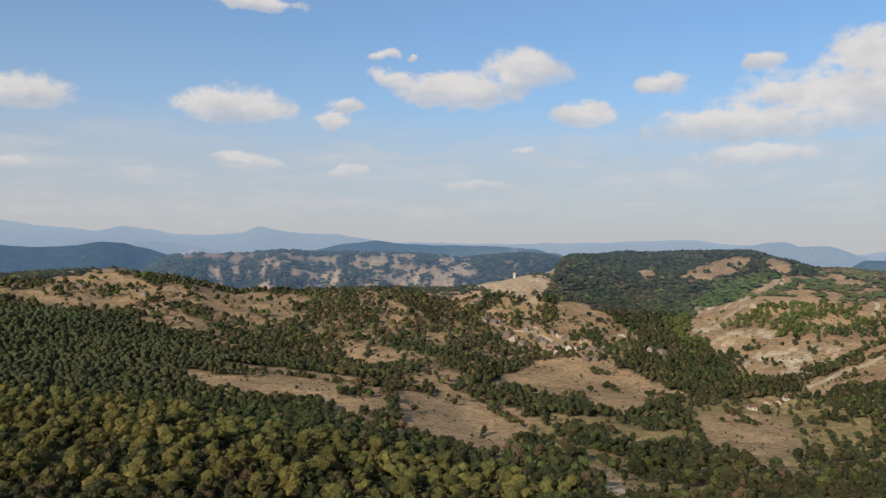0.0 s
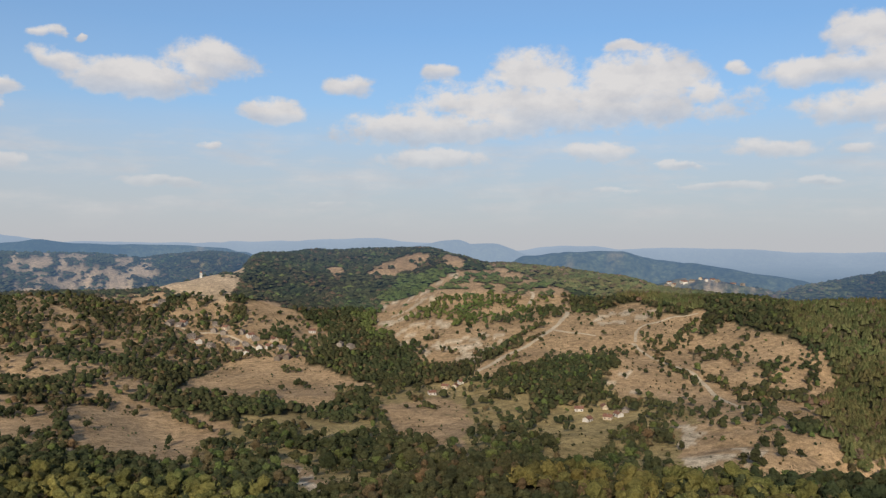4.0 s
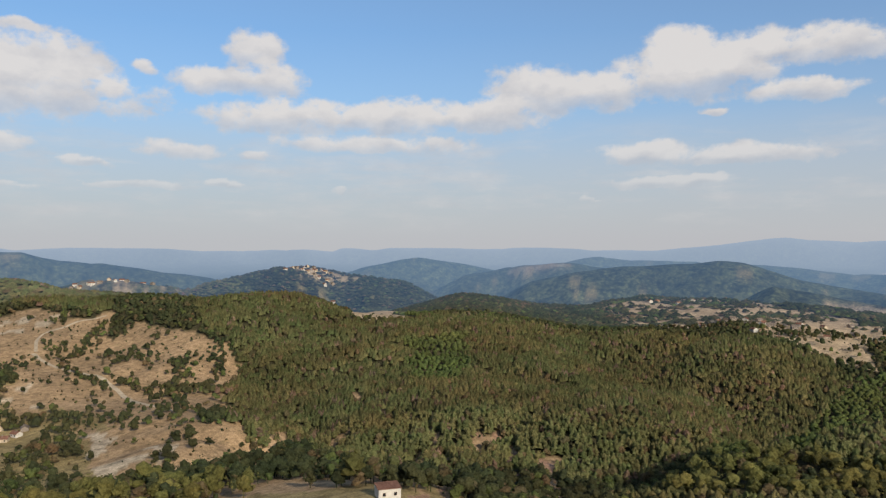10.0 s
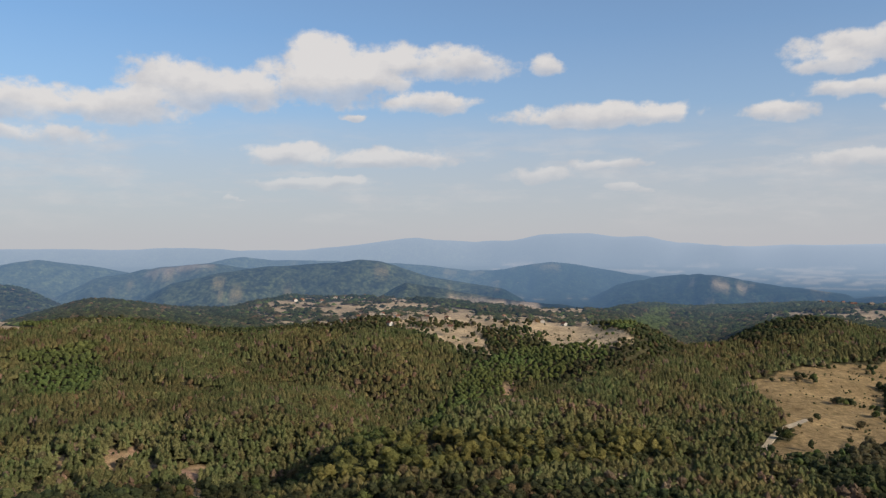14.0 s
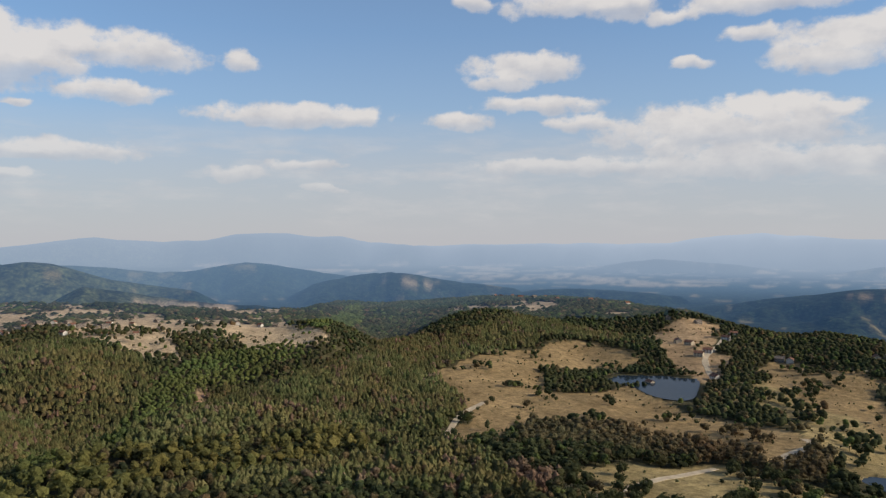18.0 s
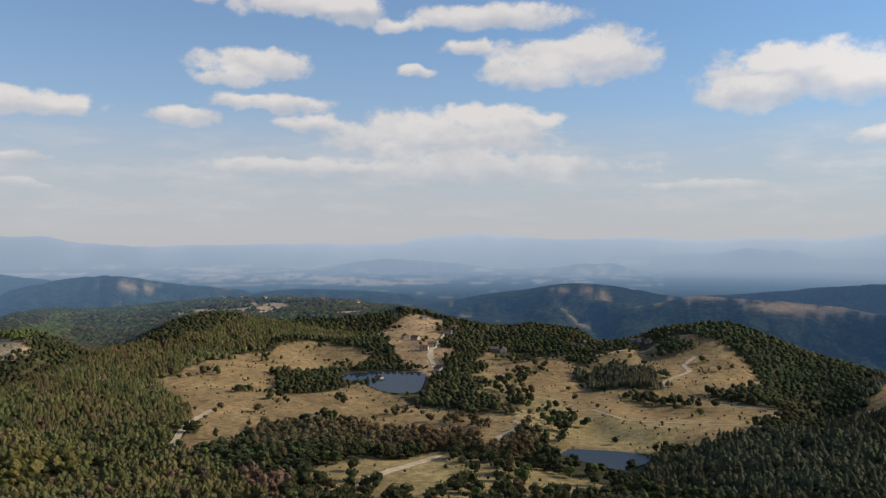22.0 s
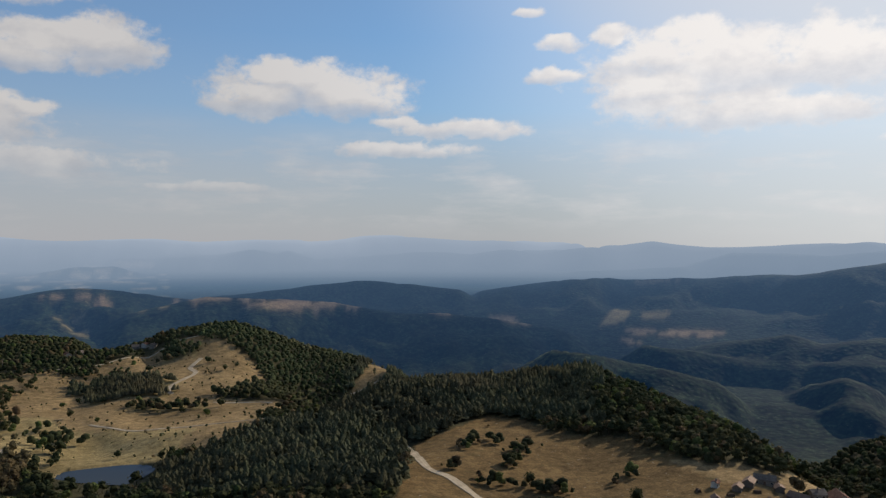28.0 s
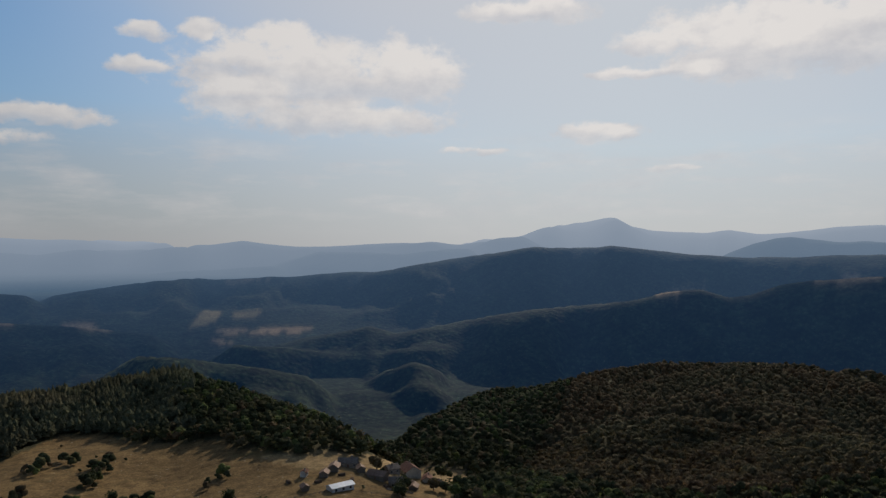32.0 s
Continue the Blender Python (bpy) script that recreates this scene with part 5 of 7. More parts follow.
_q = np.radians(_ce)
_R = 4880.0
_verts = np.stack([_R * np.cos(_q) * np.sin(_p), _R * np.cos(_q) * np.cos(_p), EYE[2] + _R * np.sin(_q)], -1).reshape(-1, 3)
_i, _j = np.meshgrid(np.arange(1080), np.arange(107), indexing="ij")
_k = _i * 108 + _j
_faces = np.stack([_k, _k + 108, _k + 109, _k + 1], -1).reshape(-1, 4)
_keep = (_dens.ravel()[_faces] > -1.2).any(1) | (_ce.ravel()[_faces] < 9.5).all(1)
_used = np.unique(_faces[_keep])
_new = np.full(len(_verts), -1)
_new[_used] = np.arange(len(_used))

M_CLOUD = bpy.data.materials.new("cloud")
M_CLOUD.use_nodes = True
_nt = M_CLOUD.node_tree
_nt.nodes.clear()
_co = _nt.nodes.new("ShaderNodeTexCoord")


def _cloud_noise(scale, detail, stretch):
    mp = _nt.nodes.new("ShaderNodeMapping")
    mp.inputs["Scale"].default_value = (1, 1, stretch)
    _nt.links.new(_co.outputs["Object"], mp.inputs["Vector"])
    n = node(_nt, "ShaderNodeTexNoise", Scale=scale, Detail=detail, Roughness=0.6)
    _nt.links.new(mp.outputs[0], n.inputs["Vector"])
    return n.outputs["Fac"]


def _add(a, b, op="ADD"):
    n = _nt.nodes.new("ShaderNodeMath")
    n.operation = op
    for k, value in enumerate((a, b)):
        if isinstance(value, float):
            n.inputs[k].default_value = value
        else:
            _nt.links.new(value, n.inputs[k])
    return n.outputs[0]


_puff = _add(spread(_nt, _cloud_noise(0.0048, 7, 1.5), -0.62, 0.62, 0.25, 0.75), spread(_nt, _cloud_noise(0.019, 5, 1.3), -0.22, 0.22, 0.25, 0.75))
_body = _add(attribute(_nt, "heap", "Fac"), _puff)
_alpha = node(_nt, "ShaderNodeMapRange")
_alpha.interpolation_type = "SMOOTHSTEP"
_alpha.inputs["From Min"].default_value, _alpha.inputs["From Max"].default_value = -0.30, 0.62
_alpha.inputs["To Max"].default_value = 0.93
_nt.links.new(_body, _alpha.inputs["Value"])
_soft = spread(_nt, attribute(_nt, "lift", "Fac"), 0.62, 1.0, -0.5, 0.3)
_thin = _add(_add(_alpha.outputs["Result"], _soft, "MULTIPLY"), attribute(_nt, "thin", "Fac"), "MULTIPLY")
# thin veils of cloud low over the horizon
_veil = spread(_nt, _cloud_noise(0.0016, 6, 5.0), 0.0, 0.6, 0.46, 0.72)
_veil = _add(_veil, attribute(_nt, "veil", "Fac"), "MULTIPLY")
_thin = _add(_thin, _veil, "MAXIMUM")
# sunlit tops, grey bases and the brighter sunward side are painted as glow
_sunny = spread(_nt, _add(attribute(_nt, "lift", "Fac"), spread(_nt, _cloud_noise(0.005, 4, 1.6), -0.45, 0.45)), 0.0, 1.0, -0.6, 0.7)
_tone = blend(_nt, _sunny, (0.51, 0.51, 0.535), (0.74, 0.71, 0.68))
_emit = node(_nt, "ShaderNodeEmission", Strength=1.0)
_nt.links.new(attribute(_nt, "sunward", "Fac"), _emit.inputs["Strength"])
_nt.links.new(_tone, _emit.inputs["Color"])
_clear = _nt.nodes.new("ShaderNodeBsdfTransparent")
_mixs = _nt.nodes.new("ShaderNodeMixShader")
_nt.links.new(_thin, _mixs.inputs[0])
_nt.links.new(_clear.outputs[0], _mixs.inputs[1])
_nt.links.new(_emit.outputs[0], _mixs.inputs[2])
_out = _nt.nodes.new("ShaderNodeOutputMaterial")
_nt.links.new(_mixs.outputs[0], _out.inputs[0])

_me = tri_mesh("backdrop_clouds", _verts[_used], _new[_faces[_keep]], M_CLOUD)
for _name, _value in (("heap", _dens), ("lift", np.clip(_lift, -1, 1.2)), ("sunward", 1 + 0.6 * np.clip((np.cos(_q) * math.cos(radians(SUN_HEIGHT)) * np.cos(_p - radians(SUN_HEADING)) + np.sin(_q) * math.sin(radians(SUN_HEIGHT)) - 0.5) / 0.5, 0, 1)), ("veil", np.interp(_ce, [0.3, 2.0, 6.0, 9.0], [0.0, 0.7, 1.0, 0.0])), ("thin", np.interp(_ce, [0, 2.5, 6.5, 9], [0.1, 0.35, 0.85, 1.0]))):
    _me.attributes.new(_name, "FLOAT", "POINT").data.foreach_set("value", np.ascontiguousarray(_value.ravel()[_used], np.float32))
tagged(new("backdrop_clouds", _me), "soft white fair-weather clouds over hazy blue sky", "clouds", kind="structure")


# ---- trees ----
# room kept clear round the houses
HOUSE_SPOTS = []
HOUSE_SPOTS += [(63, 1326, 7.5), (70, 1207, 7.5), (81, 1189, 7.5), (101, 1119, 7.5), (93, 1137, 7.5), (127, 1165, 7.5), (139, 1155, 7.5), (139, 1121, 7.5), (149, 1108, 7.5), (149, 1078, 7.5), (158, 1056, 7.5), (163, 1098, 7.5), (178, 1074, 7.5), (180, 1118, 7.5), (116, 1101, 7.5), (274, 1166, 7.5), (288, 1053, 7.5), (299, 1038, 7.5), (342, 799, 6.5), (351, 793, 6.5), (363, 801, 6.5), (306, 752, 6.5), (191, 1003, 7.5), (203, 1004, 7.5), (-433, 1107, 7.5), (-534, 1122, 7.5), (65, 1195, 7.5), (88, 1200, 7.5), (133, 1193, 7.5), (146, 1177, 7.5)]
HOUSE_SPOTS += [(165, 1151, 7.5), (175, 1133, 7.5), (191, 1069, 7.5), (205, 1048, 7.5), (54, 1303, 7.5), (203, 1097, 7.5), (-249, 2057, 8.5), (-223, 2039, 8.5), (-202, 2057, 8.5), (-177, 2029, 8.5), (-152, 2021, 8.5), (1444, 1792, 8.5), (1481, 1799, 8.5), (1527, 1790, 8.5), (1570, 1791, 8.5), (1641, 1791, 8.5), (1679, 1779, 8.5), (1717, 1751, 8.5), (404, 620, 6.5), (430, 615, 6.5), (423, 583, 6.5), (390, 584, 6.5), (410, 581, 6.5), (438, 593, 6.5), (1841, 1315, 8.5), (1872, 1309, 8.5), (1860, 1269, 8.5), (1838, 1223, 8.5), (1825, 1185, 8.5), (1820, 1153, 8.5)]
HOUSE_SPOTS += [(1751, 296, 7.5), (1758, 282, 7.5), (1339, 48, 7.5), (1323, 36, 7.5), (1409, 78, 7.5), (1250, 57, 7.5), (1191, 22, 7.5), (1357, -249, 7.5), (1367, -212, 7.5), (1421, 100, 7.5), (1317, 1, 7.5), (1803, 210, 7.5), (1722, 232, 7.5), (1428, -148, 7.5), (1514, -51, 7.5), (1339, -272, 7.5), (810, -723, 8), (752, -687, 8), (758, -707, 8), (834, -725, 8), (823, -801, 8), (870, -861, 8), (955, -870, 8), (1005, -852, 8), (657, -624, 8), (679, -763, 8), (692, -760, 8), (932, -1811, 8), (1763, -928, 8.5), (1790, -961, 8.5)]
HOUSE_SPOTS += [(1781, -988, 8.5), (1652, -941, 8.5), (1644, -975, 8.5), (1522, -964, 8.5), (1682, -1031, 8.5), (1396, -969, 8.5), (1301, -995, 8.5), (1017, -1455, 7), (1006, -1479, 7), (545, -864, 7), (537, -872, 7), (523, -866, 7), (611, -825, 7), (613, -849, 7), (673, -546, 7), (-126, -407, 8), (-79, -372, 8.75), (-103, -390, 7.6), (-82, -401, 6.3), (-75, -392, 5.5), (-111, -382, 6.5), (-133, -398, 6.5), (-65, -395, 4.5), (-119, -378, 5.5), (-96, -400, 5.05), (-115, -406, 6), (-62, -375, 4.6), (-91, -408, 7.5), (-139, -393, 4.6), (248, 137, 6.75)]
HOUSE_SPOTS += [(62, 1311, 8), (62, 1297, 9), (69, 1192, 8), (68, 1178, 9), (80, 1174, 8), (79, 1160, 9), (100, 1104, 8), (98, 1090, 9), (92, 1122, 8), (91, 1108, 9), (125, 1150, 8), (124, 1136, 9), (137, 1140, 8), (136, 1126, 9), (137, 1106, 8), (135, 1092, 9), (147, 1093, 8), (145, 1079, 9), (147, 1063, 8), (145, 1049, 9), (156, 1041, 8), (154, 1027, 9), (161, 1083, 8), (159, 1069, 9), (176, 1059, 8), (173, 1045, 9), (178, 1103, 8), (175, 1089, 9), (114, 1086, 8), (113, 1072, 9)]
HOUSE_SPOTS += [(271, 1151, 8), (267, 1138, 9), (284, 1039, 8), (280, 1025, 9), (295, 1024, 8), (291, 1010, 9), (336, 785, 8), (331, 772, 9), (345, 779, 8), (339, 766, 9), (357, 787, 8), (351, 775, 9), (300, 738, 8), (295, 725, 9), (188, 988, 8), (186, 975, 9), (200, 989, 8), (197, 976, 9), (-428, 1093, 8), (-422, 1080, 9), (-528, 1108, 8), (-522, 1096, 9), (64, 1180, 8), (63, 1166, 9), (87, 1185, 8), (86, 1171, 9), (131, 1178, 8), (130, 1164, 9), (144, 1162, 8), (142, 1148, 9)]
HOUSE_SPOTS += [(163, 1136, 8), (161, 1122, 9), (173, 1118, 8), (171, 1104, 9), (188, 1054, 8), (186, 1040, 9), (202, 1033, 8), (199, 1020, 9), (53, 1288, 8), (53, 1274, 9), (200, 1082, 8), (198, 1068, 9), (-247, 2042, 8), (-246, 2028, 9), (-221, 2024, 8), (-220, 2010, 9), (-201, 2042, 8), (-199, 2028, 9), (-176, 2014, 8), (-174, 2000, 9), (-151, 2006, 8), (-150, 1992, 9), (1435, 1780, 8), (1426, 1769, 9), (1471, 1787, 8), (1463, 1777, 9), (1517, 1779, 8), (1508, 1768, 9), (1560, 1780, 8), (1551, 1769, 9)]
HOUSE_SPOTS += [(1631, 1780, 8), (1621, 1770, 9), (1669, 1768, 8), (1659, 1758, 9), (1706, 1740, 8), (1697, 1730, 9), (396, 607, 8), (388, 596, 9), (421, 603, 8), (413, 591, 9), (414, 571, 8), (406, 560, 9), (382, 572, 8), (374, 560, 9), (401, 569, 8), (393, 557, 9), (429, 581, 8), (421, 570, 9), (1829, 1306, 8), (1817, 1298, 9), (1860, 1300, 8), (1848, 1292, 9), (1848, 1261, 8), (1836, 1253, 9), (1826, 1215, 8), (1814, 1207, 9), (1812, 1177, 8), (1801, 1169, 9), (1807, 1145, 8), (1796, 1137, 9)]
HOUSE_SPOTS += [(1736, 293, 8), (1722, 291, 9), (1743, 280, 8), (1729, 277, 9), (1324, 47, 8), (1310, 47, 9), (1308, 36, 8), (1294, 35, 9), (1394, 77, 8), (1380, 76, 9), (1235, 56, 8), (1221, 56, 9), (1176, 22, 8), (1162, 21, 9), (1342, -246, 8), (1328, -244, 9), (1352, -210, 8), (1338, -208, 9), (1406, 99, 8), (1392, 98, 9), (1302, 1, 8), (1288, 1, 9), (1788, 208, 8), (1774, 207, 9), (1707, 230, 8), (1693, 228, 9), (1413, -146, 8), (1399, -145, 9), (1499, -50, 8), (1485, -50, 9)]
HOUSE_SPOTS += [(1324, -269, 8), (1311, -266, 9), (799, -713, 8), (788, -704, 9), (741, -677, 8), (731, -667, 9), (747, -697, 8), (737, -687, 9), (823, -715, 8), (812, -706, 9), (812, -791, 8), (802, -781, 9), (859, -850, 8), (849, -841, 9), (944, -860, 8), (934, -850, 9), (994, -842, 8), (983, -833, 9), (646, -614, 8), (636, -604, 9), (669, -752, 8), (660, -741, 9), (682, -749, 8), (672, -739, 9), (925, -1798, 8), (919, -1785, 9), (1750, -921, 8), (1737, -914, 9), (1777, -954, 8), (1764, -947, 9)]
HOUSE_SPOTS += [(1768, -981, 8), (1756, -974, 9), (1639, -934, 8), (1627, -927, 9), (1631, -967, 8), (1619, -960, 9), (1509, -956, 8), (1498, -948, 9), (1669, -1023, 8), (1657, -1016, 9), (1384, -960, 8), (1372, -952, 9), (1289, -986, 8), (1278, -977, 9), (1008, -1443, 8), (1000, -1431, 9), (998, -1467, 8), (990, -1455, 9), (537, -851, 8), (530, -839, 9), (529, -859, 8), (522, -847, 9), (515, -853, 8), (508, -841, 9), (602, -813, 8), (594, -802, 9), (604, -837, 8), (596, -825, 9), (661, -537, 8), (650, -528, 9)]
# the far villages on their hilltops and the scattered homes of the shelf
FAR_HOMES = []
_rng = random.Random(31)
for _k in range(14):
    _a, _d = radians(38.9 + _k * 0.43 + _rng.uniform(-0.15, 0.15)), 2318 + _rng.uniform(-22, 10)
    FAR_HOMES.append((("white", "stone", "red", "white")[_k % 4], _d * math.sin(_a), _d * math.cos(_a), _rng.uniform(9, 15), _rng.uniform(8, 10), _rng.uniform(4.5, 6.5), _rng.uniform(0, 180)))
for _k in range(18):
    _a, _d = radians(53.6 + (_k % 9) * 0.42 + _rng.uniform(-0.15, 0.15)), 2272 - 38 * (_k // 9) + _rng.uniform(-12, 12)
    FAR_HOMES.append((("white", "red", "stone")[_k % 3], _d * math.sin(_a), _d * math.cos(_a), _rng.uniform(9, 13), _rng.uniform(7, 9), _rng.uniform(4, 5.5), _rng.uniform(0, 180)))
for _k in range(16):
    _a, _d = radians(84 + (_k % 8) * 1.6 + _rng.uniform(-0.6, 0.6)), 1290 + 90 * (_k // 8) + _rng.uniform(-50, 50)
    FAR_HOMES.append((("white", "red", "stone", "stone")[_k % 4], _d * math.sin(_a), _d * math.cos(_a), _rng.uniform(8, 11), _rng.uniform(6, 8), _rng.uniform(3.5, 4.8), _rng.uniform(0, 180)))
HOUSE_SPOTS += [(_home[1], _home[2], 7.5) for _home in FAR_HOMES]

YARDS = np.zeros((2000, 2000), bool)  # squares of 3 m
for _hx0, _hy0, _hs0 in HOUSE_SPOTS:
    if _hs0 == 9 and _hy0 > 900 and math.hypot(_hx0, _hy0) < 1400:
        continue  # trees stand close round the stone hamlet
    _i0, _j0, _w0 = int((_hx0 + 3000) / 3), int((_hy0 + 3000) / 3), int(_hs0 / 3) + 2
    for _i in range(max(_i0 - _w0, 0), min(_i0 + _w0, 1999) + 1):
        for _j in range(max(_j0 - _w0, 0), min(_j0 + _w0, 1999) + 1):
            if math.hypot(_i * 3 - 2998.5 - _hx0, _j * 3 - 2998.5 - _hy0) < _hs0 + 0.8:
                YARDS[_i, _j] = True


def near_house(x, y):
    return YARDS[np.clip((x + 3000) / 3, 0, 1999).astype(int), np.clip((y + 3000) / 3, 0, 1999).astype(int)]


def ico(level):
    bm = bmesh.new()
    bmesh.ops.create_icosphere(bm, subdivisions=level, radius=1.0)
    bm.verts.ensure_lookup_table()
    v = np.array([q.co[:] for q in bm.verts])
    f = np.array([[q.index for q in p.verts] for p in bm.faces])
    bm.free()
    return v, f


def stem(h, r, sides=4):
    a = np.arange(sides) / sides * 2 * np.pi
    low = np.c_[r * np.cos(a), r * np.sin(a), np.full(sides, -0.6)]
    top = np.c_[0.55 * r * np.cos(a), 0.55 * r * np.sin(a), np.full(sides, h)]
    i = np.arange(sides)
    n = (i + 1) % sides
    return np.r_[low, top], np.r_[np.c_[i, n, n + sides], np.c_[i, n + sides, i + sides]]


def join_parts(parts):
    v, f, base = [], [], 0
    for a, b in parts:
        v.append(a)
        f.append(b + base)
        base += len(a)
    return np.concatenate(v), np.concatenate(f)


def sprigs(rng, count, size, centre, radii):
    """Small leaf clumps that stand out of a crown."""
    d = rng.normal(size=(count, 3))
    d[:, 2] = np.abs(d[:, 2]) - 0.25
    d /= np.linalg.norm(d, axis=1)[:, None]
    p = centre + d * radii * rng.uniform(0.92, 1.12, (count, 1))
    corner = rng.normal(size=(count, 3, 3)) * size
    return (p[:, None] + corner).reshape(-1, 3), np.arange(count * 3).reshape(-1, 3)


def lobes(rng, count, spread_xy, low, high, small, large):
    """A crown of several uneven leaf masses, without the faces that look down."""
    out = []
    for k in range(count):
        v, f = ico(1)
        v = v * (1 + rng.uniform(-0.28, 0.28, (len(v), 1)))
        f = f[v[f][:, :, 2].mean(1) > -0.45]
        t = k / max(count - 1, 1)
        a = rng.uniform(0, 2 * np.pi)
        d = spread_xy * rng.uniform(0.4, 1.0) * (1 - 0.6 * t)
        out.append((v * rng.uniform(small, large) * np.array((1, 1, 0.85)) + np.array((d * math.cos(a), d * math.sin(a), low + (high - low) * t)), f))
    return out


def broadleaf(rng, detail):
    """Crown of unit size: about 8 m high and 8 m wide before scaling."""
    if detail == 0:
        return join_parts(lobes(rng, 6, 2.5, 3.0, 6.6, 1.3, 2.3) + [sprigs(rng, 22, 0.5, np.array((0, 0, 4.7)), np.array((3.7, 3.5, 3.2))), stem(2.6, 0.28, 3)])
    if detail == 1:
        return join_parts(lobes(rng, 3, 2.2, 3.4, 6.0, 2.0, 3.0))
    if detail == 3:
        a = np.arange(6) / 6 * 2 * np.pi
        v = np.r_[np.c_[5.2 * np.cos(a), 5.2 * np.sin(a), rng.uniform(0.5, 2.0, 6)] * rng.uniform(0.85, 1.2, (6, 1)), [[rng.uniform(-1, 1), rng.uniform(-1, 1), 5.0]]]
        i = np.arange(6)
        return (v, np.c_[i, (i + 1) % 6, np.full(6, 6)])
    return join_parts(lobes(rng, 2, 2.0, 3.6, 5.6, 2.3, 3.2))


def spire(rng, tiers, sides, tall, wide):
    """One ragged pine: tiers of boughs that narrow to a rounded top."""
    parts = []
    for k in range(tiers):
        t = k / tiers
        z0 = tall * (0.26 + 0.60 * t)
        z1 = tall * min(1.0, 0.28 + 0.62 * t + 0.66 / tiers)
        rad = wide * (1 - 0.62 * t ** 1.4) * rng.uniform(0.88, 1.12)
        a = np.arange(sides) / sides * 2 * np.pi + rng.uniform(0, 2)
        rim = np.c_[rad * np.cos(a), rad * np.sin(a), np.full(sides, z0)]
        rim[:, :2] *= rng.uniform(0.6, 1.25, (sides, 1))
        rim[:, 2] += rng.uniform(-0.08, 0.07, sides) * tall
        v = np.r_[rim, [[rng.uniform(-0.25, 0.25), rng.uniform(-0.25, 0.25), z1]]]
        i = np.arange(sides)
        parts.append((v, np.c_[i, (i + 1) % sides, np.full(sides, sides)]))
    return parts


def conifer(rng, detail):
    """A knot of three slim pines, 8 to 12 m high."""
    tiers, sides = ((3, 6), (2, 5), (1, 5), (1, 4))[detail]
    parts = []
    for k in range(3):
        a = k * 2.1 + rng.uniform(-0.5, 0.5)
        d = rng.uniform(1.6, 2.9)
        for v, f in spire(rng, tiers, sides, rng.uniform(8.4, 11.2), rng.uniform(2.3, 3.1)):
            parts.append((v + np.array((d * math.cos(a), d * math.sin(a), 0)), f))
    if detail == 0:
        parts.append(stem(4.0, 0.2, 3))
    return join_parts(parts)


_rng = np.random.default_rng(5)
FORMS = {(kind, d): [make(_rng, d) for _ in range(7)] for kind, make in ((0, broadleaf), (1, conifer)) for d in (0, 1, 2, 3)}
LEAVES = {
    OAK: ((0.076, 0.077, 0.034), (0.044, 0.053, 0.026)),
    PINE: ((0.112, 0.126, 0.048), (0.164, 0.142, 0.060)),
    RUST: ((0.146, 0.104, 0.054), (0.098, 0.084, 0.044)),
    FRESH: ((0.114, 0.136, 0.043), (0.080, 0.098, 0.036)),
    GOLDEN: ((0.184, 0.160, 0.050), (0.116, 0.116, 0.040)),
    DEAD: ((0.225, 0.152, 0.100), (0.160, 0.112, 0.073)),
    SHADED_WOOD: ((0.070, 0.086, 0.040), (0.098, 0.100, 0.048)),
    SPRUCE: ((0.088, 0.091, 0.053), (0.112, 0.108, 0.059)),
}


def leaf_colours(rng, kind):
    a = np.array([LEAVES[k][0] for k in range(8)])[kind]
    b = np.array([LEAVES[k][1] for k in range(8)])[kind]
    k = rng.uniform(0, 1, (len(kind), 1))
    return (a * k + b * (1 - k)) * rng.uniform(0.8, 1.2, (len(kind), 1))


# which parts of the land lie far behind a ridge: the woods there are thinned
_slope = (NET_Z - EYE[2]) / _r
_top = np.maximum.accumulate(_slope + 3.0 / _r, axis=1)
_seen = _slope + 14.0 / _r >= _top


